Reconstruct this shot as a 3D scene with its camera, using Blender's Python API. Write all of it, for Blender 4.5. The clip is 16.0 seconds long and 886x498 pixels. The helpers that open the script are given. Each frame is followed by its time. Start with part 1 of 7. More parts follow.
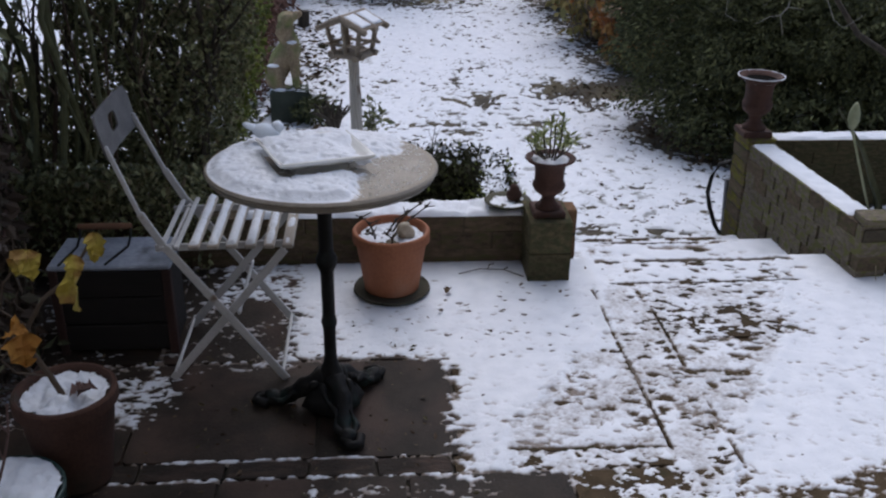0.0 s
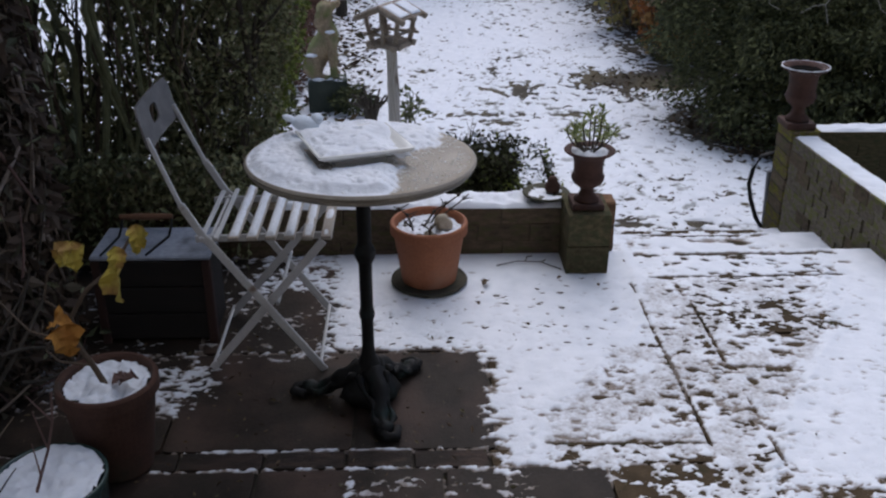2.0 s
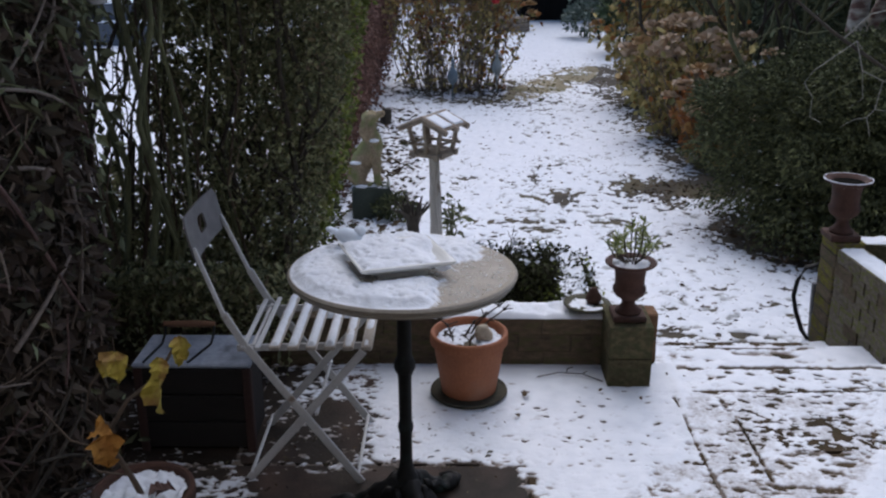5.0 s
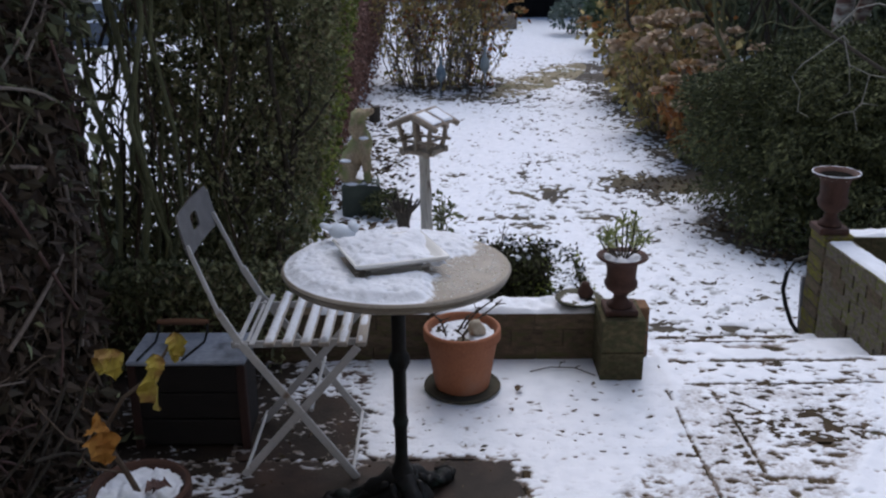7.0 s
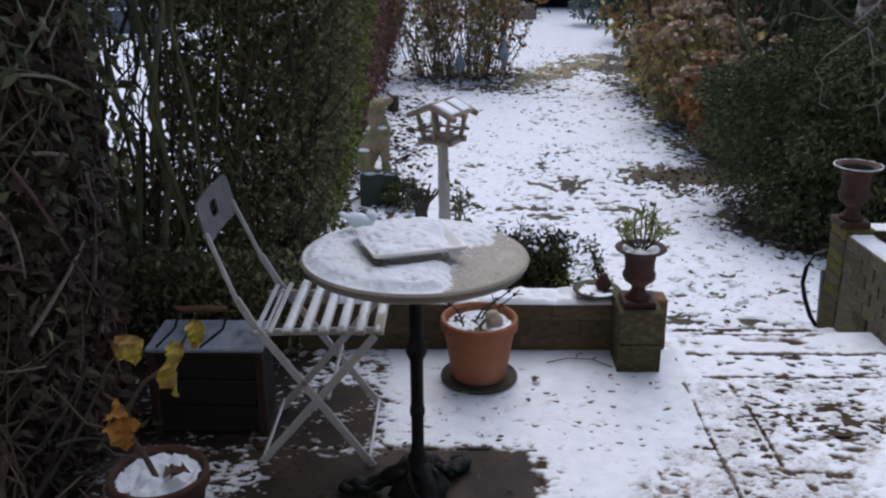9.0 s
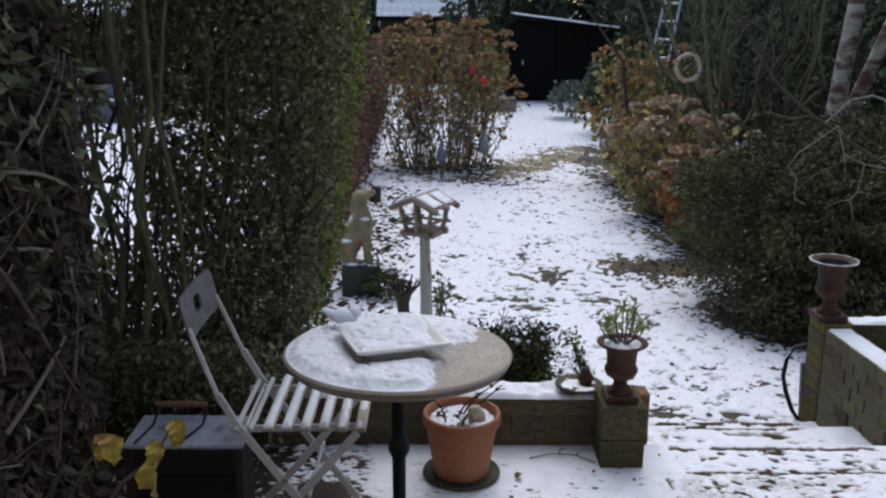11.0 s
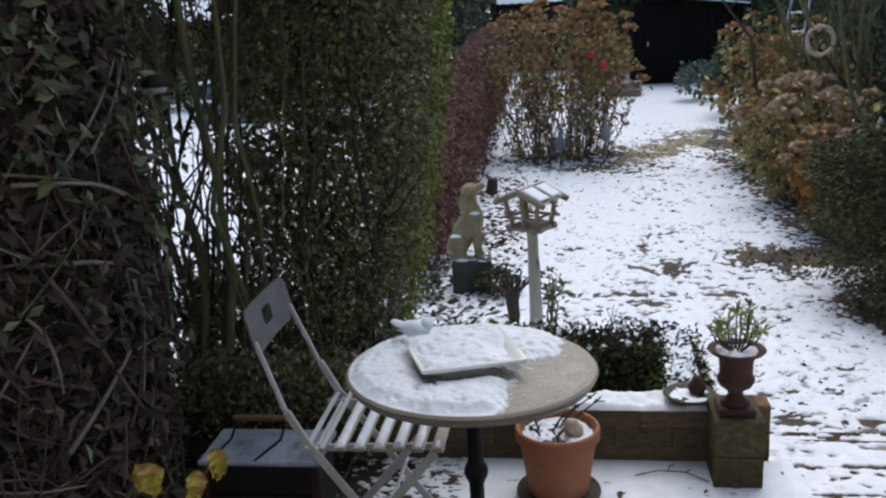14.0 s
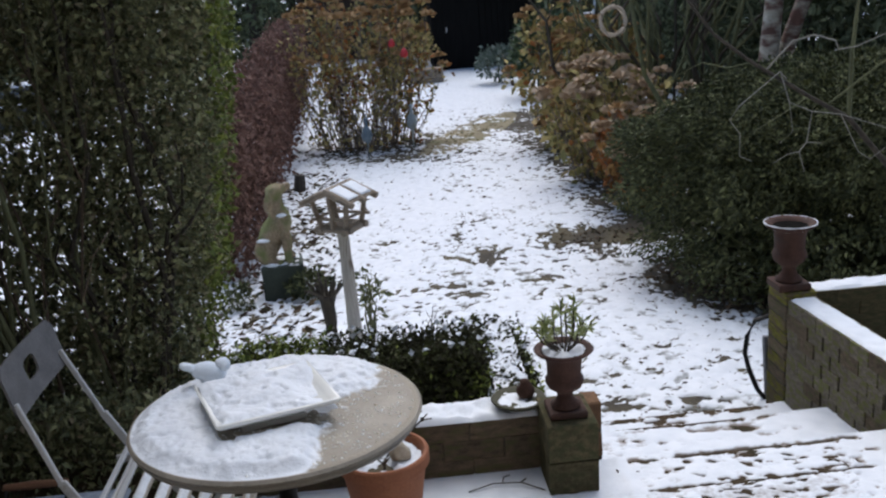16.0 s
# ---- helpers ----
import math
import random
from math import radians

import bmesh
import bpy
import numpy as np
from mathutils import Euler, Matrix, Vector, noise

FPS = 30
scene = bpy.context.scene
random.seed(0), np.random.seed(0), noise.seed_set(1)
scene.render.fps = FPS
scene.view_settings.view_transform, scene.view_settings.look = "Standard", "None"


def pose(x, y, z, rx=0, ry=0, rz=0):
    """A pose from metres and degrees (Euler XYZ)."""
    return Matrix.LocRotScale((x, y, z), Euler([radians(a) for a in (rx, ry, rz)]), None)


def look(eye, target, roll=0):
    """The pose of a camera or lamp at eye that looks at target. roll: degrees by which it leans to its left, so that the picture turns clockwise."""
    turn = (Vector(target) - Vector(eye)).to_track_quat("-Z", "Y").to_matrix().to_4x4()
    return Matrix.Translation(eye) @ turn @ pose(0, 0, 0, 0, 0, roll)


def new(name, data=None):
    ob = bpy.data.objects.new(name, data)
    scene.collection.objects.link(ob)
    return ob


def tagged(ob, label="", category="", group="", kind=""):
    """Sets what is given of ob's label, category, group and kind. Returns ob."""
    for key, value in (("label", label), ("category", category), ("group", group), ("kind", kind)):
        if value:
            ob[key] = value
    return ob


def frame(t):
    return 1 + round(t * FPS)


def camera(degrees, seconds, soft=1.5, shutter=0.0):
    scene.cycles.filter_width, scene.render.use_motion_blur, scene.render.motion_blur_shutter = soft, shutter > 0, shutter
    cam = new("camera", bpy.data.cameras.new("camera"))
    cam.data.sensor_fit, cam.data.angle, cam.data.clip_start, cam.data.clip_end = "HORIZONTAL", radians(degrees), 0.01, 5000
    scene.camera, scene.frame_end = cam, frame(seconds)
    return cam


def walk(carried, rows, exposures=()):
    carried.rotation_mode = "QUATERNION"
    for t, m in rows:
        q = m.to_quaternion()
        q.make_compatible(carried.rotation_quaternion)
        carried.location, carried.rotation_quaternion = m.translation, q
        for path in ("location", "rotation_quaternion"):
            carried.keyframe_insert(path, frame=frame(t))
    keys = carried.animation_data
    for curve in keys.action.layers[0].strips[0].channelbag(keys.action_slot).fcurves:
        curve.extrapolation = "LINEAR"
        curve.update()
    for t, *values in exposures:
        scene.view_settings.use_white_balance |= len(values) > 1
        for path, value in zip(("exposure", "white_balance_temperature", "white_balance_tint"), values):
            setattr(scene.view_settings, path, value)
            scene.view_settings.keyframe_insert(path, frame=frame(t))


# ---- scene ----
cam = camera(50.0, 16.0, soft=2.25)
PATH = [
    (0, (-0.234, 0.021, 1.606), (-0.101, 1.831, 0.765), 0.8),
    (0.5, (-0.238, 0.026, 1.615), (-0.116, 1.828, 0.756), 0.9),
    (1, (-0.241, 0.025, 1.614), (-0.139, 1.827, 0.752), 0.8),
    (1.5, (-0.246, 0.023, 1.612), (-0.174, 1.829, 0.757), 0.6),
    (2, (-0.241, 0.032, 1.614), (-0.183, 1.835, 0.751), 0.2),
    (2.5, (-0.242, 0.032, 1.615), (-0.196, 1.838, 0.758), 0.2),
    (3, (-0.241, 0.03, 1.618), (-0.217, 1.843, 0.771), -0.1),
    (3.5, (-0.243, 0.028, 1.631), (-0.246, 1.893, 0.906), 0.0),
    (4, (-0.245, 0.031, 1.643), (-0.281, 1.905, 0.948), -0.3),
    (4.5, (-0.243, 0.037, 1.646), (-0.292, 1.917, 0.967), -0.5),
    (4.7, (-0.242, 0.04, 1.643), (-0.278, 1.924, 0.971), -0.2),
    (6.8, (-0.252, 0.026, 1.639), (-0.248, 1.917, 0.986), -0.4),
    (7, (-0.255, 0.027, 1.638), (-0.257, 1.912, 0.969), -0.4),
    (7.5, (-0.253, 0.027, 1.638), (-0.271, 1.906, 0.951), -0.7),
    (8, (-0.258, 0.027, 1.636), (-0.282, 1.903, 0.945), -0.5),
    (10.3, (-0.258, 0.022, 1.646), (-0.305, 1.912, 0.996), -0.2),
    (10.5, (-0.258, 0.018, 1.652), (-0.288, 1.921, 1.038), 0.0),
    (11, (-0.265, 0.015, 1.665), (-0.263, 1.949, 1.153), 0.3),
    (11.5, (-0.275, 0.067, 1.67), (-0.323, 2.017, 1.225), -1.2),
    (12, (-0.222, 0.161, 1.662), (-0.389, 2.101, 1.202), -1.7),
    (12.5, (-0.169, 0.219, 1.653), (-0.436, 2.139, 1.16), -2.4),
    (13, (-0.152, 0.235, 1.652), (-0.447, 2.148, 1.151), -2.7),
    (13.5, (-0.141, 0.243, 1.646), (-0.442, 2.156, 1.147), -3.0),
    (14, (-0.132, 0.263, 1.639), (-0.404, 2.174, 1.112), -3.0),
    (14.5, (-0.117, 0.275, 1.635), (-0.363, 2.184, 1.093), -2.8),
    (15, (-0.09, 0.311, 1.631), (-0.207, 2.225, 1.063), -2.9),
    (15.5, (-0.087, 0.41, 1.616), (0.022, 2.315, 1.017), -2.9),
    (16, (-0.114, 0.554, 1.624), (-0.004, 2.467, 1.053), -4.3),
]
EXPOSURES = [(0.0, -0.18, 5900, 15), (3.0, -0.18, 5900, 15), (4.0, -0.12, 5900, 15), (8.0, -0.05, 5900, 15), (11.0, 0.06, 6030, 13), (12.5, 0.15, 6080, 11), (16.0, 0.18, 6080, 11)]
walk(cam, [(t, look(eye, target, roll)) for t, eye, target, roll in PATH], EXPOSURES)

# ---- light: open winter shade, pale sky, a weak veiled sun ----
world = bpy.data.worlds.new("winter_sky")
scene.world = world
world.use_nodes = True
wn = world.node_tree.nodes
sky = wn.new("ShaderNodeTexSky")
sky.sky_type, sky.sun_disc = "NISHITA", False
sky.sun_elevation, sky.sun_rotation = radians(40), radians(0)
sky.air_density, sky.dust_density, sky.ozone_density = 1.0, 2.0, 1.2
wn["Background"].inputs["Strength"].default_value = 0.15
world.node_tree.links.new(sky.outputs["Color"], wn["Background"].inputs["Color"])
sun_data = bpy.data.lights.new("sun", "SUN")
sun_data.energy, sun_data.angle, sun_data.color = 1.9, radians(50), (1.0, 0.96, 0.90)
sun = new("sun", sun_data)
sun.matrix_world = look((0.6, 7.0, 11), (0, 3, 0))



# ---- small tools ----
def tree(m):
    m.use_nodes = True
    nt = m.node_tree
    return nt, nt.nodes, nt.links, nt.nodes["Principled BSDF"]


def mat(name, dark, light, scale=9.0, rough=0.8, bump=0.25, grain=90.0, metal=0.0, vary=0.0, third=None, third_scale=3.0,
        third_from=0.55, third_to=0.7, stretch=(1, 1, 1), spec=0.4, island=None, sheen=0.0):
    """A surface with tone changes at two sizes, a fine relief and an optional third colour in patches."""
    m = bpy.data.materials.new(name)
    nt, n, l, p = tree(m)
    co = n.new("ShaderNodeTexCoord")
    mp = n.new("ShaderNodeMapping")
    mp.inputs["Scale"].default_value = stretch
    l.new(co.outputs["Object"], mp.inputs["Vector"])
    if vary:
        oi, far = n.new("ShaderNodeObjectInfo"), n.new("ShaderNodeMath")
        far.operation = "MULTIPLY"
        far.inputs[1].default_value = 57.0
        l.new(oi.outputs["Random"], far.inputs[0])
        l.new(far.outputs[0], mp.inputs["Location"])
    big, small = n.new("ShaderNodeTexNoise"), n.new("ShaderNodeTexNoise")
    for t, s, d in ((big, scale, 5.0), (small, grain, 3.0)):
        t.inputs["Scale"].default_value, t.inputs["Detail"].default_value = s, d
        l.new(mp.outputs["Vector"], t.inputs["Vector"])
    both = n.new("ShaderNodeMath")
    both.operation = "MULTIPLY_ADD"
    both.inputs[1].default_value = 0.45
    l.new(small.outputs["Fac"], both.inputs[0])
    half = n.new("ShaderNodeMath")
    half.operation = "MULTIPLY"
    half.inputs[1].default_value = 0.55
    l.new(big.outputs["Fac"], half.inputs[0])
    l.new(half.outputs[0], both.inputs[2])
    ramp = n.new("ShaderNodeValToRGB")
    ramp.color_ramp.elements[0].position, ramp.color_ramp.elements[1].position = 0.32, 0.68
    ramp.color_ramp.elements[0].color, ramp.color_ramp.elements[1].color = (*dark, 1), (*light, 1)
    l.new(both.outputs[0], ramp.inputs["Fac"])
    col = ramp.outputs["Color"]
    if third:
        patch, edge = n.new("ShaderNodeTexNoise"), n.new("ShaderNodeMapRange")
        patch.inputs["Scale"].default_value, patch.inputs["Detail"].default_value = third_scale, 6.0
        l.new(mp.outputs["Vector"], patch.inputs["Vector"])
        edge.inputs["From Min"].default_value, edge.inputs["From Max"].default_value = third_from, third_to
        l.new(patch.outputs["Fac"], edge.inputs["Value"])
        mix = n.new("ShaderNodeMix")
        mix.data_type = "RGBA"
        mix.inputs["B"].default_value = (*third, 1)
        l.new(edge.outputs["Result"], mix.inputs["Factor"])
        l.new(col, mix.inputs["A"])
        col = mix.outputs["Result"]
    if vary or island:
        src = n.new("ShaderNodeNewGeometry").outputs["Random Per Island"] if island else n.new("ShaderNodeObjectInfo").outputs["Random"]
        if island:
            r2 = n.new("ShaderNodeValToRGB")
            r2.color_ramp.elements[0].color, r2.color_ramp.elements[1].color = (*island[0], 1), (*island[-1], 1)
            for i, c in enumerate(island[1:-1]):
                e = r2.color_ramp.elements.new((i + 1) / (len(island) - 1))
                e.color = (*c, 1)
            l.new(src, r2.inputs["Fac"])
            mix = n.new("ShaderNodeMix")
            mix.data_type, mix.blend_type = "RGBA", "MIX"
            mix.inputs["Factor"].default_value = 0.75
            l.new(col, mix.inputs["A"])
            l.new(r2.outputs["Color"], mix.inputs["B"])
            col = mix.outputs["Result"]
        else:
            hsv, mr = n.new("ShaderNodeHueSaturation"), n.new("ShaderNodeMapRange")
            mr.inputs["To Min"].default_value, mr.inputs["To Max"].default_value = 1 - vary, 1 + vary
            l.new(src, mr.inputs["Value"])
            l.new(mr.outputs["Result"], hsv.inputs["Value"])
            l.new(col, hsv.inputs["Color"])
            col = hsv.outputs["Color"]
    l.new(col, p.inputs["Base Color"])
    p.inputs["Roughness"].default_value, p.inputs["Metallic"].default_value = rough, metal
    p.inputs["Specular IOR Level"].default_value = spec
    if bump:
        b = n.new("ShaderNodeBump")
        b.inputs["Strength"].default_value, b.inputs["Distance"].default_value = bump, 0.004
        l.new(both.outputs[0], b.inputs["Height"])
        l.new(b.outputs["Normal"], p.inputs["Normal"])
    return m


def mesh_of(bm, name="mesh", smooth=False):
    me = bpy.data.meshes.new(name)
    bm.to_mesh(me)
    bm.free()
    if smooth:
        me.polygons.foreach_set("use_smooth", [True] * len(me.polygons))
    return me


def part(name, bm, material, parent=None, label="", smooth=False, at=None):
    """Links a bmesh (or a mesh) as one object under a thing or a part."""
    me = mesh_of(bm, name, smooth) if isinstance(bm, bmesh.types.BMesh) else bm
    if material and not me.materials:
        me.materials.append(material)
    ob = new(name, me)
    if parent:
        ob.parent = parent
    if at:
        ob.location = at
    if label:
        ob["label"] = label
    return ob


def thing(name, label, category, at=(0, 0, 0), turn=0.0, group="", kind=""):
    ob = new(name)
    ob.empty_display_size = 0.1
    ob.location = at
    ob.rotation_euler = (0, 0, radians(turn))
    return tagged(ob, label, category, group, kind)


def box(bm, c, s, bevel=0.0, rot=None, seg=1):
    m = Matrix.Translation(c) @ (rot.to_4x4() if rot else Matrix()) @ Matrix.Diagonal((*s, 1))
    r = bmesh.ops.create_cube(bm, size=1.0, matrix=m)
    if bevel:
        es = list({e for v in r["verts"] for e in v.link_edges})
        bmesh.ops.bevel(bm, geom=es, offset=bevel, segments=seg, affect="EDGES", profile=0.6)
    return bm


def lathe(profile, sides=40, wobble=0.0, seed=0, squash=1.0):
    """A turned body from (radius, height) pairs."""
    rng = np.random.default_rng(seed)
    bm = bmesh.new()
    rings = []
    ph = rng.random(3) * 6.28
    for r, z in profile:
        ring = []
        for i in range(sides):
            a = 2 * math.pi * i / sides
            k = 1 + wobble * (math.sin(2 * a + ph[0]) + 0.6 * math.sin(5 * a + ph[1] + 20 * z))
            ring.append(bm.verts.new((r * k * math.cos(a), r * k * squash * math.sin(a), z)))
        rings.append(ring)
    for a, b in zip(rings, rings[1:]):
        for i in range(sides):
            j = (i + 1) % sides
            bm.faces.new((a[i], a[j], b[j], b[i]))
    if profile[0][0] > 1e-4:
        bm.faces.new(rings[0][::-1])
    if profile[-1][0] > 1e-4:
        bm.faces.new(rings[-1])
    bmesh.ops.remove_doubles(bm, verts=bm.verts, dist=1e-5)
    bmesh.ops.recalc_face_normals(bm, faces=bm.faces)
    return bm


def tube(bm, pts, radii, sides=7):
    """A round bar through pts; radii: one number or one for each point."""
    pts = [Vector(p) for p in pts]
    if not hasattr(radii, "__len__"):
        radii = [radii] * len(pts)
    up = Vector((0.13, 0.31, 1)).normalized()
    rings = []
    for i, p in enumerate(pts):
        d = (pts[min(i + 1, len(pts) - 1)] - pts[max(i - 1, 0)]).normalized()
        a = d.cross(up if abs(d.dot(up)) < 0.95 else Vector((1, 0, 0))).normalized()
        b = d.cross(a)
        rings.append([bm.verts.new(p + (a * math.cos(2 * math.pi * k / sides) + b * math.sin(2 * math.pi * k / sides)) * radii[i]) for k in range(sides)])
    for r, s in zip(rings, rings[1:]):
        for k in range(sides):
            bm.faces.new((r[k], r[(k + 1) % sides], s[(k + 1) % sides], s[k]))
    bm.faces.new(rings[0][::-1])
    bm.faces.new(rings[-1])
    return bm


def soup(name, verts, faces):
    me = bpy.data.meshes.new(name)
    me.from_pydata(verts.tolist() if hasattr(verts, "tolist") else verts, [], faces.tolist() if hasattr(faces, "tolist") else faces)
    me.update()
    return me


def leaves(name, P, size, seed, aspect=0.5, droop=0.3, fold=0.25, spread=0.35, out=None, lean=0.6):
    """Many folded leaves at the points P; out: the way in which they face."""
    rng = np.random.default_rng(seed)
    n = len(P)
    d = rng.normal(size=(n, 3))
    d[:, 2] -= droop
    if out is not None:
        d = d * (1 - lean) + out * lean * 1.6
    d /= np.linalg.norm(d, axis=1)[:, None] + 1e-9
    side = np.cross(d, rng.normal(size=(n, 3)))
    side /= np.linalg.norm(side, axis=1)[:, None] + 1e-9
    nor = np.cross(side, d)
    s = size * (1 + spread * rng.normal(size=n)).clip(0.35, 2.0)
    L, W = (d * s[:, None]), side * (s * aspect * 0.5)[:, None]
    F = nor * (s * fold * 0.4)[:, None]
    V = np.stack([P, P + 0.45 * L + W + F, P + L - 0.15 * F, P + 0.45 * L - W + F], 1).reshape(-1, 3)
    k = np.arange(n)[:, None] * 4
    Fc = np.concatenate([k + [0, 1, 2], k + [0, 2, 3]], 0)
    return soup(name, V, Fc)


def crumbs_of(name, P, size, seed):
    """Small eight-faced grains at the points P."""
    g = np.random.default_rng(seed)
    n = len(P)
    s = size * g.uniform(0.5, 1.4, (n, 1, 1)) * np.array([[[1, 0, 0], [0, 1, 0], [-1, 0, 0], [0, -1, 0], [0, 0, 0.7], [0, 0, -0.5]]]) * g.uniform(0.6, 1.3, (n, 6, 1))
    V = (P[:, None, :] + s).reshape(-1, 3)
    k = np.arange(n)[:, None] * 6
    F = np.concatenate([k + f for f in ([0, 1, 4], [1, 2, 4], [2, 3, 4], [3, 0, 4], [1, 0, 5], [2, 1, 5], [3, 2, 5], [0, 3, 5])], 0)
    return soup(name, V, F)


def lattice(x, y, seed):
    """Smooth value noise in 0..1."""
    rng = np.random.default_rng(seed)
    T = rng.random((256, 256))
    xi, yi = np.floor(x).astype(int), np.floor(y).astype(int)
    fx, fy = x - xi, y - yi
    fx, fy = fx * fx * (3 - 2 * fx), fy * fy * (3 - 2 * fy)
    a, b = T[xi % 256, yi % 256], T[(xi + 1) % 256, yi % 256]
    c, d = T[xi % 256, (yi + 1) % 256], T[(xi + 1) % 256, (yi + 1) % 256]
    return (a * (1 - fx) + b * fx) * (1 - fy) + (c * (1 - fx) + d * fx) * fy


def fbm(x, y, cell, seed, octaves=4, gain=0.5):
    x, y = np.asarray(x, float) / cell, np.asarray(y, float) / cell
    s, w, t = 0, 1.0, 0
    for o in range(octaves):
        s = s + w * lattice(x * 2 ** o + 17.3 * o, y * 2 ** o + 9.1 * o, seed + o)
        t += w
        w *= gain
    return s / t


def sheet(name, xs, ys, height, keep=None, cover=None):
    """A height field over the grid xs, ys; cells in which keep is false are left out. cover: how thick the snow lies at each point, kept on the mesh."""
    X, Y = np.meshgrid(xs, ys)
    Z = height(X, Y)
    V = np.stack([X, Y, Z], -1).reshape(-1, 3)
    deep = None if cover is None else cover(X, Y).reshape(-1)
    nx, ny = len(xs), len(ys)
    i = (np.arange(ny - 1)[:, None] * nx + np.arange(nx - 1)[None, :])
    Q = np.stack([i, i + 1, i + nx + 1, i + nx], -1).reshape(-1, 4)
    if keep is not None:
        K = keep(X, Y, Z).reshape(-1)
        Q = Q[K[Q].any(1)]
        used = np.unique(Q)
        new_index = np.full(len(V), -1)
        new_index[used] = np.arange(len(used))
        V, Q = V[used], new_index[Q]
        deep = None if deep is None else deep[used]
    me = soup(name, V, Q)
    if deep is not None:
        me.attributes.new("cover", "FLOAT", "POINT").data.foreach_set("value", deep.astype(np.float32))
    me.polygons.foreach_set("use_smooth", [True] * len(me.polygons))
    return me


def steps_of(a, b, fine, grow):
    """Grid lines from a to b, the spacing growing from fine by the factor grow."""
    out, s = [a], fine
    while out[-1] < b:
        out.append(out[-1] + s)
        s *= grow
    out[-1] = b
    return np.array(out)


def smooth(a, b, x):
    t = np.clip((np.asarray(x, float) - a) / (b - a), 0, 1)
    return t * t * (3 - 2 * t)


def area(x, y, x0, x1, y0, y1, soft):
    """1 inside a rectangle, falling to 0 over soft."""
    return smooth(x0 - soft, x0 + soft, x) * smooth(-x1 - soft, -x1 + soft, -x) * smooth(y0 - soft, y0 + soft, y) * smooth(-y1 - soft, -y1 + soft, -y)


def blob(x, y, cx, cy, rx, ry):
    return np.exp(-(((x - cx) / rx) ** 2 + ((y - cy) / ry) ** 2))


# ---- materials ----
def snow_material(name, tint=(0.735, 0.76, 0.795)):
    m = bpy.data.materials.new(name)
    nt, n, l, p = tree(m)
    co = n.new("ShaderNodeTexCoord")
    a, b = n.new("ShaderNodeTexNoise"), n.new("ShaderNodeTexNoise")
    a.inputs["Scale"].default_value, a.inputs["Detail"].default_value = 14.0, 6.0
    b.inputs["Scale"].default_value, b.inputs["Detail"].default_value = 130.0, 4.0
    ramp = n.new("ShaderNodeValToRGB")
    ramp.color_ramp.elements[0].position, ramp.color_ramp.elements[1].position = 0.3, 0.62
    ramp.color_ramp.elements[0].color = (tint[0] * 0.88, tint[1] * 0.89, tint[2] * 0.9, 1)
    ramp.color_ramp.elements[1].color = (*tint, 1)
    bump, bump2 = n.new("ShaderNodeBump"), n.new("ShaderNodeBump")
    bump.inputs["Strength"].default_value, bump.inputs["Distance"].default_value = 0.5, 0.004
    bump2.inputs["Strength"].default_value, bump2.inputs["Distance"].default_value = 0.35, 0.008
    for t in (a, b):
        l.new(co.outputs["Object"], t.inputs["Vector"])
    l.new(a.outputs["Fac"], ramp.inputs["Fac"])
    l.new(ramp.outputs["Color"], p.inputs["Base Color"])
    l.new(a.outputs["Fac"], bump2.inputs["Height"])
    l.new(b.outputs["Fac"], bump.inputs["Height"])
    l.new(bump2.outputs["Normal"], bump.inputs["Normal"])
    l.new(bump.outputs["Normal"], p.inputs["Normal"])
    p.inputs["Roughness"].default_value = 0.6
    p.inputs["Specular IOR Level"].default_value = 0.3
    return m


SNOW = snow_material("snow")


def melting_snow(name, under, lo, hi, fine=70.0, shake=0.25):
    """Snow that greys to wet slush of the colour under where it lies thinnest, by the cover kept on the mesh."""
    m = snow_material(name)
    nt, n, l, p = tree(m)
    deep, co, grain, soft = n.new("ShaderNodeAttribute"), n.new("ShaderNodeTexCoord"), n.new("ShaderNodeTexNoise"), n.new("ShaderNodeTexNoise")
    deep.attribute_name = "cover"
    grain.inputs["Scale"].default_value, grain.inputs["Detail"].default_value = fine, 4.0
    soft.inputs["Scale"].default_value, soft.inputs["Detail"].default_value = fine * 0.16, 3.0
    both, add, edge, mix = n.new("ShaderNodeMath"), n.new("ShaderNodeMath"), n.new("ShaderNodeMapRange"), n.new("ShaderNodeMix")
    both.operation, add.operation = "ADD", "MULTIPLY_ADD"
    for t in (grain, soft):
        l.new(co.outputs["Object"], t.inputs["Vector"])
    l.new(grain.outputs["Fac"], both.inputs[0])
    l.new(soft.outputs["Fac"], both.inputs[1])
    add.inputs[1].default_value = shake
    l.new(both.outputs[0], add.inputs[0])
    l.new(deep.outputs["Fac"], add.inputs[2])
    edge.interpolation_type = "SMOOTHSTEP"
    edge.inputs["From Min"].default_value, edge.inputs["From Max"].default_value = lo + shake, hi + shake
    l.new(add.outputs[0], edge.inputs["Value"])
    mix.data_type = "RGBA"
    mix.inputs["A"].default_value = (*under, 1)
    l.new(p.inputs["Base Color"].links[0].from_socket, mix.inputs["B"])
    l.new(edge.outputs["Result"], mix.inputs["Factor"])
    l.new(mix.outputs["Result"], p.inputs["Base Color"])
    return m


